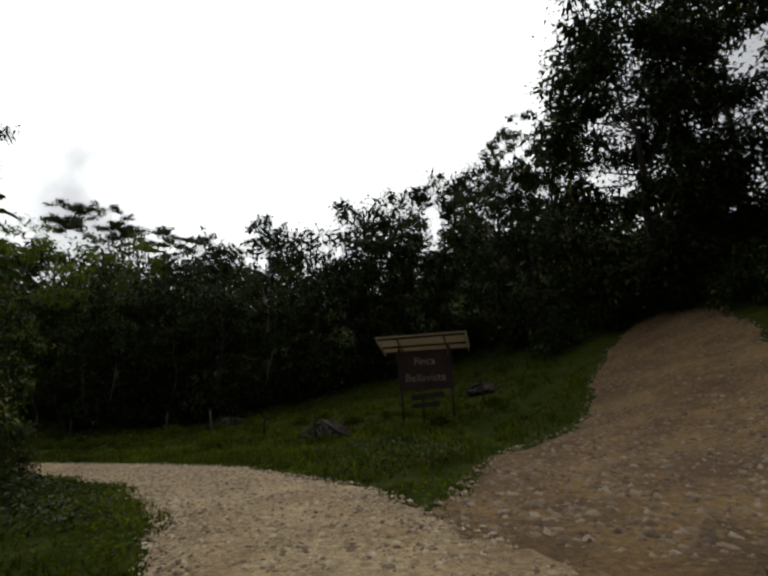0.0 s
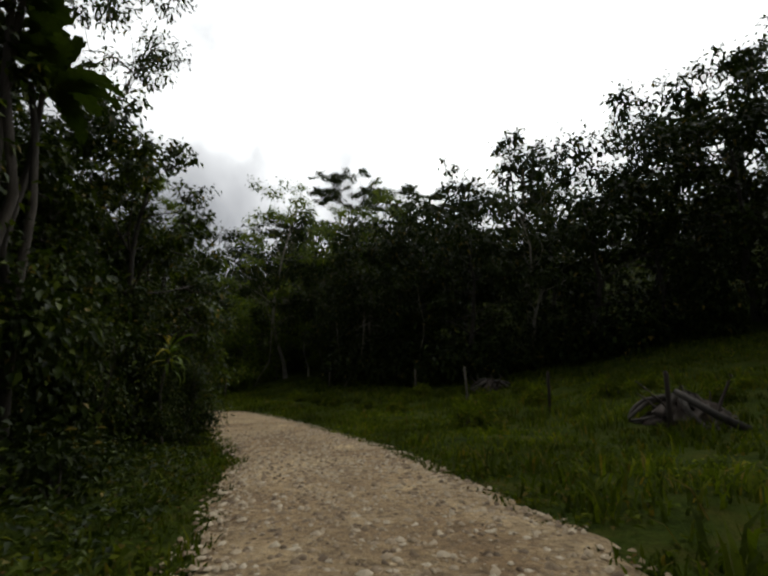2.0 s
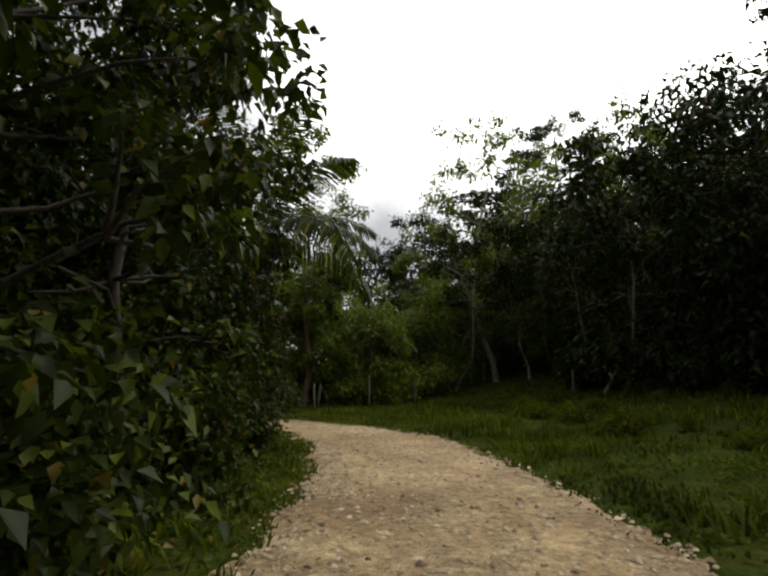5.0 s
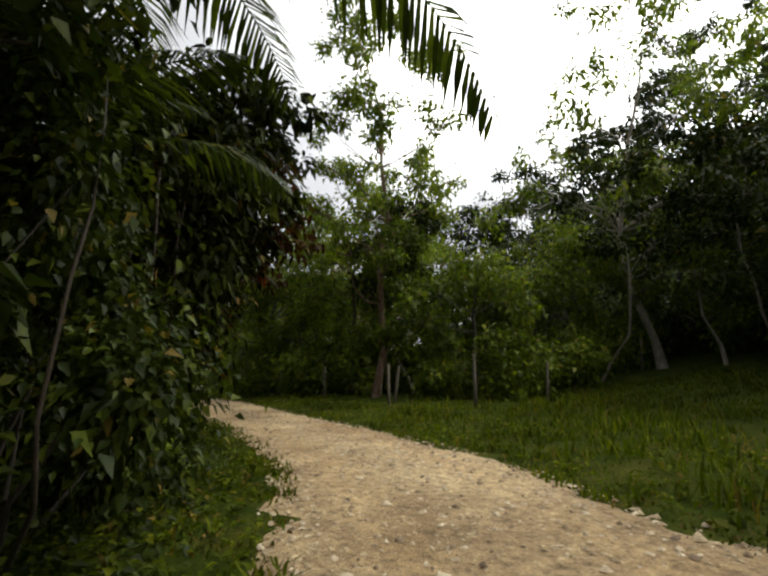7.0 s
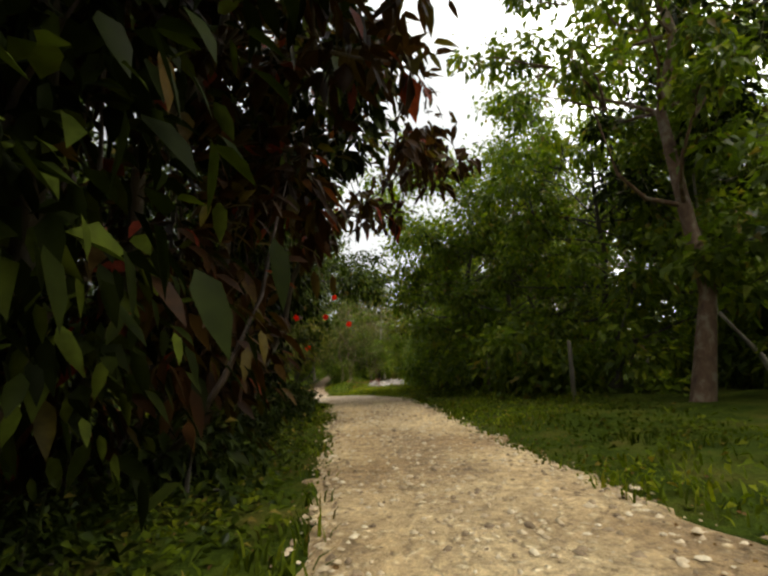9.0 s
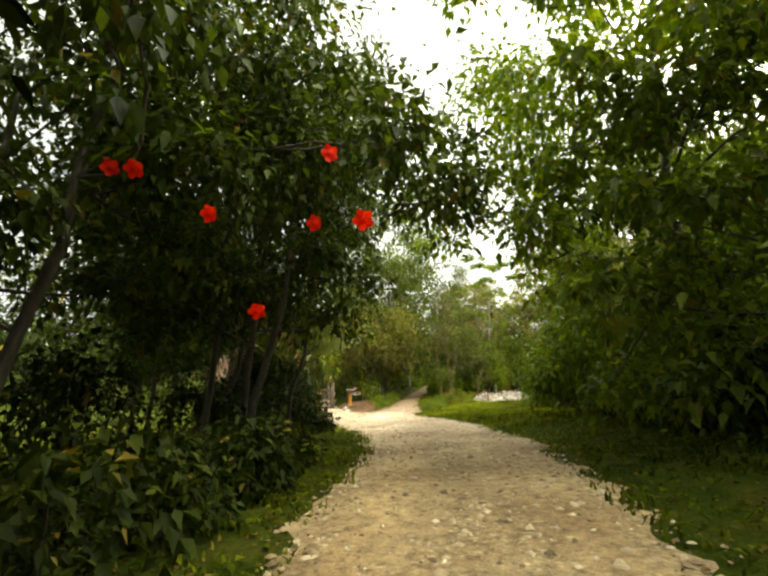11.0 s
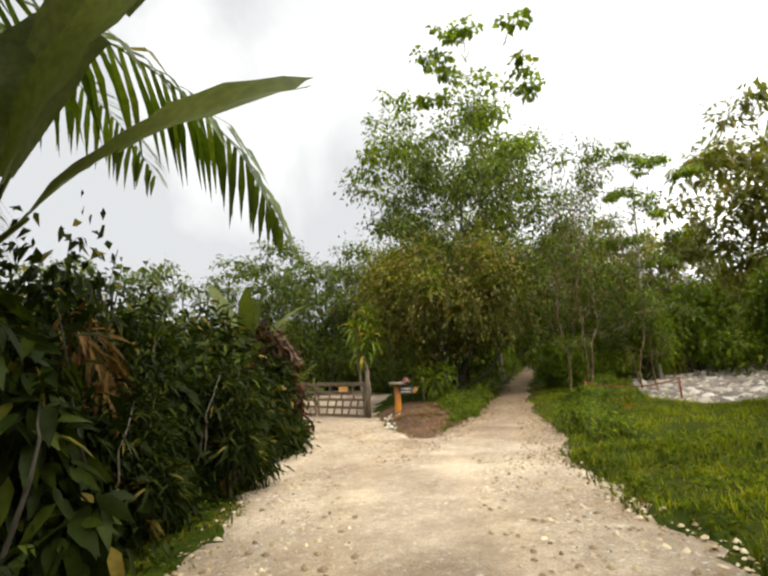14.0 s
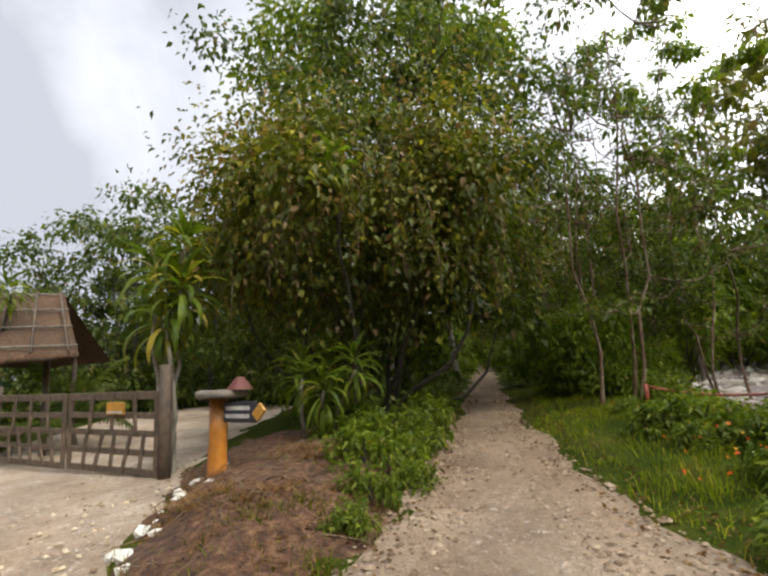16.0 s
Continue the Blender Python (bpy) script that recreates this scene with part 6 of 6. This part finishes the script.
def paint(name, color, rough=0.6, grain=8.0, wear=0.35):
    return rough_material(name, [(0.3, tuple(c * (1 - wear) for c in color)), (0.6, color), (0.85, tuple(min(1, c * 1.12) for c in color))], grain, 1.0, rough, 0.006, 0.35)


MAT["board_red"] = paint("board_red", (0.060, 0.020, 0.016))
MAT["letter_cream"] = paint("letter_cream", (0.42, 0.36, 0.26))
MAT["roof_cream"] = paint("roof_cream", (0.66, 0.58, 0.44), 0.5)
roof_tree = MAT["roof_cream"].node_tree
shine = roof_tree.nodes.new("ShaderNodeBsdfTranslucent")
shine.inputs["Color"].default_value = (0.60, 0.52, 0.40, 1)
blend = roof_tree.nodes.new("ShaderNodeMixShader")
blend.inputs[0].default_value = 0.4
roof_tree.links.new(roof_tree.nodes["Principled BSDF"].outputs[0], blend.inputs[1])
roof_tree.links.new(shine.outputs[0], blend.inputs[2])
roof_tree.links.new(blend.outputs[0], roof_tree.nodes["Material Output"].inputs["Surface"])
MAT["post_orange"] = paint("post_orange", (0.55, 0.21, 0.03), 0.4, 10.0, 0.3)
MAT["sign_yellow"] = paint("sign_yellow", (0.60, 0.30, 0.05), 0.5)
MAT["sign_white"] = paint("sign_white", (0.62, 0.60, 0.56), 0.5)
MAT["sign_dark"] = paint("sign_dark", (0.035, 0.035, 0.045), 0.5)
MAT["rail_red"] = paint("rail_red", (0.24, 0.04, 0.02), 0.6)
MAT["clay_red"] = paint("clay_red", (0.12, 0.028, 0.018), 0.7)
MAT["gate_wood"] = rough_material("gate_wood", [(0.3, (0.055, 0.038, 0.025)), (0.6, (0.115, 0.080, 0.052)), (0.8, (0.19, 0.14, 0.10))], 9.0, 1.2, 0.8, 0.01, 0.5, stretch=(1, 1, 1))
MAT["thatch"] = rough_material("thatch", [(0.3, (0.045, 0.024, 0.012)), (0.55, (0.115, 0.064, 0.034)), (0.8, (0.20, 0.125, 0.072))], 14.0, 0.9, 0.95, 0.05, 0.9)
MAT["white_stone"] = stone_material("white_stone", [(0.30, 0.26, 0.21), (0.45, 0.41, 0.35), (0.6, 0.57, 0.51)])


def log_mesh(points, sides=9, rough=0.0, seed=0):
    v, f = tubes([points], sides)
    if rough:
        v = v + np.random.RandomState(seed).normal(size=v.shape) * rough
    n = len(points)
    me_v = np.concatenate([v, np.array([points[0][:3], points[-1][:3]])])
    tri = np.concatenate([f[:, [0, 1, 2]], f[:, [0, 2, 3]]])
    j = np.arange(sides)
    caps = np.concatenate([np.stack([(j + 1) % sides, j, np.full(sides, len(v))], 1), np.stack([(n - 1) * sides + j, (n - 1) * sides + (j + 1) % sides, np.full(sides, len(v) + 1)], 1)])
    return me_v, np.concatenate([tri, caps])


def text_mesh(body, size):
    """Lettering as a mesh, centred, in the xz plane."""
    cu = bpy.data.curves.new("lettering", "FONT")
    cu.body, cu.size, cu.align_x, cu.align_y, cu.extrude = body, size, "CENTER", "CENTER", 0.006
    tmp = bpy.data.objects.new("lettering", cu)
    scene.collection.objects.link(tmp)
    bpy.context.view_layer.update()
    me = bpy.data.meshes.new_from_object(tmp.evaluated_get(bpy.context.evaluated_depsgraph_get()))
    bpy.data.objects.remove(tmp)
    bpy.data.curves.remove(cu)
    return me


# roofed entrance sign
SX, SY, STURN = 1.75, 22.2, -14.0
sign = thing("entrance_sign", pose(SX, SY, gz(SX, SY), 0, 0, STURN), "dark red wooden entrance sign with cream letters under a small roof", "sign")
for x in (-1.2, 1.2):
    v, f = log_mesh([(x, 0, -0.3, 0.06), (x + 0.01, 0, 1.2, 0.057), (x, 0.0, 3.35, 0.055)], 8, 0.003, 3)
    piece("post", mesh_from("post", v, f, "wood_dark", True), sign)
v, f = log_mesh([(-0.15, -0.35, -0.3, 0.05), (-0.14, -0.35, 0.8, 0.05), (-0.16, -0.34, 1.5, 0.045)], 8, 0.003, 4)
piece("short_post", mesh_from("short_post", v, f, "wood_dark", True), sign)
for i in range(6):
    plank("board_plank", (2.6, 0.05, 0.296), pose(0, -0.09 + 0.004 * (i % 2), 1.55 + 0.30 * i, 0, 0, 0), "board_red", sign)
for body, size, z in (("Finca", 0.50, 2.72), ("Bellavista", 0.53, 1.95)):
    me = text_mesh(body, size)
    me.materials.append(MAT["letter_cream"])
    t = piece("lettering", me, sign, "cream painted lettering")
    t.matrix_basis = pose(0, -0.125, z, 90, 0, 0)
# corrugated roof: the front edge stands high, the back edge low
U, W = np.meshgrid(np.linspace(-2.15, 2.15, 121), np.linspace(0, 1, 7))
zz = 3.92 - 0.62 * W + 0.022 * np.sin(U * 2 * np.pi / 0.16)
top = np.stack([U, -1.05 + 1.75 * W, zz], -1)
n = U.size
v = np.concatenate([top.reshape(-1, 3), top.reshape(-1, 3) - np.array([0, 0, 0.012])])
i, j = np.meshgrid(np.arange(120), np.arange(6))
a = (j * 121 + i).ravel()
f = np.concatenate([np.stack([a, a + 1, a + 122, a + 121], 1), n + np.stack([a + 121, a + 122, a + 1, a], 1)])
rim = np.concatenate([np.arange(120), 726 + np.arange(120)])
f = np.concatenate([f, np.stack([rim + n, rim + 1 + n, rim + 1, rim], 1)])
piece("roof_sheet", mesh_from("roof_sheet", v, f, "roof_cream", True), sign, "cream corrugated roof sheet")
pitch = math.degrees(math.atan2(-0.62, 1.75))
for y in (-0.95, -0.05, 0.6):
    plank("purlin", (4.2, 0.07, 0.09), pose(0, y, 3.92 - 0.62 * (y + 1.05) / 1.75 - 0.085, pitch, 0, 0), "wood_dark", sign)
for x in (-2.08, -1.1, 1.1, 2.08):
    plank("rafter", (0.06, 1.72, 0.09), pose(x, -0.17, 3.92 - 0.31 - 0.165, pitch, 0, 0), "wood_dark" if abs(x) < 2 else "roof_cream", sign)
for x in (-1.2, 1.2):
    plank("brace", (0.06, 0.95, 0.06), pose(x, -0.45, 3.18, -32 + 78, 0, 0), "wood_dark", sign)
plank("name_plank", (1.55, 0.05, 0.26), pose(0.1, -0.43, 1.12, 0, -4, 0), "wood_dark", sign)
plank("name_plank", (1.3, 0.05, 0.22), pose(0.0, -0.43, 0.72, 0, -3, 0), "wood_dark", sign)

# fence posts along the meadow and the trees
FENCE = [(-6.5, 24.3, 1.25, 3, 0), (-10.7, 28.2, 1.45, -4, 1), (-15.2, 32.0, 1.3, 2, 1), (-3.3, 20.6, 1.3, 2, 0), (-25.5, 37.6, 1.2, 3, 1), (-32.3, 30.6, 1.6, -2, 1), (-34.4, 28.6, 1.35, 4, 1), (-35.1, 29.1, 1.3, -6, 1),
         (-39.3, 36.4, 1.4, 2, 1), (-36.5, 43.2, 1.6, -3, 1), (-39.0, 27.6, 1.3, 3, 1), (-42.5, 26.4, 1.3, -3, 1), (-33.0, 34.0, 1.4, 3, 1), (5.0, 25.4, 1.3, 2, 0), (8.5, 28.5, 1.3, -3, 0)]
for i, (x, y, h, lean, pale_post) in enumerate(FENCE):
    v, f = log_mesh([(0, 0, -0.3, 0.055), (0.01, 0.0, h * 0.5, 0.052), (0.0, 0.01, h - 0.05, 0.047), (0.004, 0.01, h, 0.036)], 8, 0.003, i)
    ob = piece("fence_post", mesh_from("fence_post", v, f, "wood_post" if pale_post else "wood_dark", True))
    ob.matrix_basis = pose(x, y, gz(x, y), lean, lean * 0.6, 40 * i)
    tagged(ob, "weathered grey wooden fence post" if pale_post else "dark leaning wooden fence post in the grass", "post", "fence posts")


def heap(x, y, r, h, seed, label):
    """A rotting stump with roots and earth."""
    rng = np.random.RandomState(seed)
    ob = thing("stump_heap", pose(x, y, gz(x, y) - 0.05, 0, 0, 30 * seed), label, "stump")
    a, k = np.meshgrid(np.linspace(0, 2 * np.pi, 41)[:-1], np.linspace(0, 1, 14))
    rad = r * (1 - k) ** 0.7 * (1 + 0.28 * waves(np.cos(a) * 2, np.sin(a) * 2, k * 2, 1.6, seed)) + 0.30 * rng.uniform(-1, 1, a.shape) * r * (1 - k)
    v = np.stack([rad * np.cos(a), rad * np.sin(a), h * 0.75 * k ** 1.1 * (1 + 0.2 * waves(a, k, 0, 2, seed + 1)) + 0.12 * h * rng.uniform(-1, 1, a.shape) * (k > 0)], -1).reshape(-1, 3)
    i, j = np.meshgrid(np.arange(40), np.arange(13))
    f = np.stack([j * 40 + i, j * 40 + (i + 1) % 40, (j + 1) * 40 + (i + 1) % 40, (j + 1) * 40 + i], -1).reshape(-1, 4)
    piece("mound", mesh_from("mound", v, f, "wood_dark", False), ob)
    for i in range(9):
        b = rng.uniform(0, 6.28)
        line = bowed((0.5 * r * math.cos(b), 0.5 * r * math.sin(b), h * 0.25), (rng.uniform(0.6, 1.2) * r * math.cos(b), rng.uniform(0.6, 1.2) * r * math.sin(b), h * rng.uniform(0.7, 1.25)), rng, 0.15, 5, 0.045, 0.015)
        v, f = tubes([line], 6)
        piece("broken_branch", mesh_from("broken_branch", v, f, "wood_dark", True), ob)
    for i in range(7):
        b = rng.uniform(0, 6.28)
        line = bowed((0.2 * r * math.cos(b), 0.2 * r * math.sin(b), h * 0.7), (1.25 * r * math.cos(b + 0.3), 1.25 * r * math.sin(b + 0.3), 0.05 + 0.15 * rng.uniform()), rng, 0.15, 6, 0.09, 0.035)
        v, f = tubes([line], 7)
        piece("root", mesh_from("root", v, f, "bark_dark", True), ob)
    return ob


heap(-2.9, 22.4, 1.1, 1.0, 261, "dark rotting stump with roots in the meadow")
heap(-10.6, 31.0, 0.9, 0.7, 262, "dark rotting stump with roots in the meadow")
heap(5.6, 27.4, 0.9, 0.7, 263, "heap of dark logs beside the sign")
v, f = log_mesh([(0, 0, 0, 0.09), (0.5, 0.1, 0.25, 0.085), (1.3, 0.1, 0.75, 0.07)], 9, 0.004, 5)
ob = piece("log", mesh_from("log", v, f, "bark_dark", True))
ob.matrix_basis = pose(-1.9, 21.2, gz(-1.9, 21.2) + 0.02, 0, 0, 160)
tagged(ob, "dark log leaning on the stump", "log")
v, f = log_mesh([(0, 0, 0.07, 0.09), (0.5, 0.03, 0.08, 0.095), (1.0, 0, 0.07, 0.08)], 9, 0.004, 6)
ob = piece("log", mesh_from("log", v, f, "earth", True))
ob.matrix_basis = pose(-58.6, 12.9, gz(-58.6, 12.9), 0, 0, 40)
tagged(ob, "short reddish log lying on the verge", "log")

# low meadow plants
tuft = make_bush("weed_clump", place(-7.6, 20.6), "tussock of tall weeds in the meadow", 0.7, 0.55, (0.22, 0.05), 480, "grass", 264, category="weeds", stems=2, lumps=6, hang=0.1, group="weeds in the meadow")
for i in range(46):
    x, y = rw.uniform(-24, 3), 0
    y = np.interp(x, [-24, -14, -6, 3], [28.5, 23.5, 19.0, 17.5]) + rw.uniform(2.5, 10)
    copy_thing(tuft, place(x, y, rw.uniform(0, 360), rw.uniform(0.3, 0.85)))


# ---- gate, way post and shelter ----
def gate_leaf(m, width, label, flip):
    ob = thing("gate_leaf", m, label, "gate", "field gate")
    for x in (0.05, width - 0.05):
        plank("stile", (0.09, 0.05, 1.32), pose(x, 0, 0.72), "gate_wood", ob)
    for z, h in ((0.12, 0.11), (0.42, 0.10), (0.72, 0.10), (1.0, 0.10), (1.32, 0.13)):
        plank("rail", (width - 0.11, 0.04, h), pose(width / 2, 0.002, z), "gate_wood", ob)
    for i, x in enumerate((0.36, 0.74, 1.12, 1.50, 1.90)):
        plank("slat", (0.08, 0.03, 0.66), pose(x, 0.038, 0.42, 0, (20 if flip else -20) * (1 if i % 2 else 0.5), 0), "gate_wood", ob)
    for i, x in enumerate((0.55, 1.15, 1.75)):
        plank("slat", (0.08, 0.03, 0.62), pose(x, 0.038, 1.04, 0, 5 - 6 * i, 0), "gate_wood", ob)
    return ob


GA, GB = (-68.35, 10.85), (-69.25, 5.6)      # the two gate posts
GTURN = math.degrees(math.atan2(GB[1] - GA[1], GB[0] - GA[0]))
GLEN = math.hypot(GB[0] - GA[0], GB[1] - GA[1])


def on_gate(s, z, out=0.0):
    """A place s metres along the gate from its first post, turned with it."""
    k = s / GLEN
    return pose(GA[0] + k * (GB[0] - GA[0]), GA[1] + k * (GB[1] - GA[1]), z, 0, 0, GTURN) @ Matrix.Translation((0, out, 0))


gate_z = gz((GA[0] + GB[0]) / 2, (GA[1] + GB[1]) / 2) + 0.04
gate_leaf(on_gate(0.14, gate_z), 2.48, "weathered brown wooden gate leaf with slanting slats, closed", False)
gate_leaf(on_gate(2.66, gate_z, 0.03), 2.52, "weathered brown wooden gate leaf with slanting slats, closed", True)
for i, ((x, y), h) in enumerate(((GA, 1.75), (GB, 1.65))):
    v, f = log_mesh([(0, 0, -0.3, 0.10), (0.01, 0, h * 0.5, 0.095), (-0.01, 0.01, h, 0.09)], 9, 0.004, i)
    ob = piece("gate_post", mesh_from("gate_post", v, f, "gate_wood", True))
    ob.matrix_basis = pose(x, y, gz(x, y), 0, 0, 0)
    tagged(ob, "thick brown wooden gate post", "post", "gate posts")
sg = thing("gate_sign", on_gate(1.15, gate_z + 1.12, 0.07) @ Matrix.Rotation(math.pi, 4, "Z"), "small orange signboard hung on the gate", "sign")
plank("panel", (0.5, 0.02, 0.2), pose(0, 0, 0), "sign_yellow", sg)
plank("text_bar", (0.4, 0.006, 0.03), pose(0, -0.013, -0.06), "sign_white", sg, "pale line of lettering", 0)

PX, PY = -67.6, 12.4
way = thing("way_post", pose(PX, PY, gz(PX, PY), 0, -2, 0), "varnished orange log post with a slab cap and arrow board", "signpost")
v, f = log_mesh([(0, 0, -0.2, 0.15), (0.0, 0.0, 0.12, 0.125), (0.01, 0.01, 0.5, 0.115), (0.0, 0.0, 0.98, 0.12)], 14, 0.003, 8)
piece("post", mesh_from("post", v, f, "post_orange", True), way)
v, f = log_mesh([(0.0, 0.05, 0.98, 0.30), (0.0, 0.05, 1.0, 0.34), (0.0, 0.05, 1.06, 0.34), (0, 0.05, 1.08, 0.31)], 18, 0.006, 9)
piece("cap", mesh_from("cap", v, f, "wood_post", False), way, "grey weathered wooden slab cap")
arrow = plank("arrow_board", (0.58, 0.03, 0.26), pose(0.12, 0.42, 0.80, 0, 0, 78), "sign_dark", way, "dark arrow board with pale lettering")
plank("arrow_tip", (0.14, 0.035, 0.19), pose(0.33, 0, 0, 0, 45, 0), "sign_yellow", arrow, "orange arrow tip")
for i in range(2):
    plank("text_bar", (0.42, 0.008, 0.05), pose(-0.03, -0.019, 0.05 - 0.1 * i), "sign_white", arrow, "pale line of lettering", 0)
bm = bmesh.new()
bmesh.ops.create_cone(bm, cap_ends=True, segments=10, radius1=0.17, radius2=0.05, depth=0.16, matrix=Matrix.Translation((0.02, 0.34, 1.16)))
part("pot", bm, "clay_red", way, "small red clay ornament")

# whitewashed stones round the post
rk = np.random.RandomState(270)
stone_shapes = []
for i in range(4):
    bm = bmesh.new()
    bmesh.ops.create_icosphere(bm, subdivisions=1, radius=1.0)
    for vert in bm.verts:
        vert.co *= 1 + 0.22 * rk.uniform(-1, 1)
        vert.co.z *= 0.65
    me = bpy.data.meshes.new("edge_stone")
    bm.to_mesh(me)
    bm.free()
    me.materials.append(MAT["white_stone"])
    stone_shapes.append(me)
for i in range(26):
    a, r = i * 0.75, 0.30 + 0.02 * i + rk.uniform(-0.05, 0.1)
    x, y = (PX + r * math.cos(a), PY + r * math.sin(a)) if i < 14 else (-67.5 + 0.2 * (i - 14) + rk.uniform(-0.1, 0.1), 12.1 + 0.10 * (i - 14) + rk.uniform(-0.1, 0.1))
    ob = piece("edge_stone", stone_shapes[i % 4])
    s = rk.uniform(0.05, 0.11)
    ob.matrix_basis = pose(x, y, gz(x, y) + s * 0.3, rk.uniform(-15, 15), rk.uniform(-15, 15), rk.uniform(0, 360)) @ Matrix.Diagonal((s, s * 0.9, s, 1))
    tagged(ob, "pale whitewashed stone edging the post", "stone", "whitewashed edging stones")

# open shelter behind the gate
HX, HY, HT = -70.2, 2.6, -48.0
hut = thing("shelter", pose(HX, HY, gz(HX, HY), 0, 0, HT), "open wooden shelter with a brown thatched roof behind the gate", "shelter")
for x in (-2.2, 2.2):
    for y in (-1.6, 1.6):
        v, f = log_mesh([(x, y, -0.2, 0.08), (x, y, 1.3, 0.075), (x, y, 2.65, 0.07)], 8, 0.004, 3)
        piece("post", mesh_from("post", v, f, "gate_wood", True), hut)
for s in (-1, 1):
    U, W = np.meshgrid(np.linspace(-3.0, 3.0, 25), np.linspace(0, 1, 13))
    z = 4.0 - 1.75 * W + 0.05 * waves(U * 3, W * 9, 0, 2.0, 31)
    top = np.stack([U * (0.72 + 0.28 * W), s * 2.6 * W, z], -1).reshape(-1, 3)
    n = len(top)
    i, j = np.meshgrid(np.arange(24), np.arange(12))
    a = (j * 25 + i).ravel()
    q1 = np.stack([a, a + 1, a + 26, a + 25], 1)
    rim = 12 * 25 + np.arange(24)
    f = np.concatenate([q1, n + q1[:, ::-1], np.stack([rim, rim + 1, rim + 1 + n, rim + n], 1)])
    piece("roof_slope", mesh_from("roof_slope", np.concatenate([top, top - [0, 0, 0.12]]), f, "thatch", True), hut, "brown thatched roof slope")
    for k in range(9):
        x = -2.8 + 0.7 * k
        v, f = log_mesh([(x * 0.74, s * 0.05, 4.09, 0.028), (x, s * 2.62, 2.34, 0.028)], 6)
        piece("rafter", mesh_from("rafter", v, f, "gate_wood", True), hut)
    for k in range(4):
        w = 0.06 + 0.29 * k
        v, f = log_mesh([(-3.0 * (0.72 + 0.28 * w), s * 2.6 * w, 4.0 - 1.75 * w + 0.11, 0.03), (3.0 * (0.72 + 0.28 * w), s * 2.6 * w, 4.0 - 1.75 * w + 0.11, 0.03)], 6)
        piece("roof_pole", mesh_from("roof_pole", v, f, "wood_post", True), hut)
plank("bench", (3.6, 0.5, 0.08), pose(0, 1.3, 0.55), "gate_wood", hut)

# red rope beside the river bed
rope = thing("rope_barrier", pose(-71.5, 21.3, gz(-71.5, 21.3)), "sagging red rope between two short red posts beside the river bed", "rope barrier")
drop = gz(-72.0, 18.3) - gz(-71.5, 21.3)
for x, y, z, h in ((0, 0, 0, 0.85), (-0.5, -3.0, drop, 0.5)):
    v, f = log_mesh([(x, y, z - 0.3, 0.04), (x, y, z + h * 0.5, 0.038), (x, y, z + h, 0.035)], 8, 0.002, 4)
    piece("post", mesh_from("post", v, f, "rail_red", True), rope)
k = np.linspace(0, 1, 12)
v, f = log_mesh(np.stack([-0.5 * k, -3.0 * k, 0.8 + (drop + 0.45 - 0.8) * k - 0.9 * k * (1 - k), np.full(12, 0.022)], 1), 7)
piece("rope", mesh_from("rope", v, f, "rail_red", True), rope)
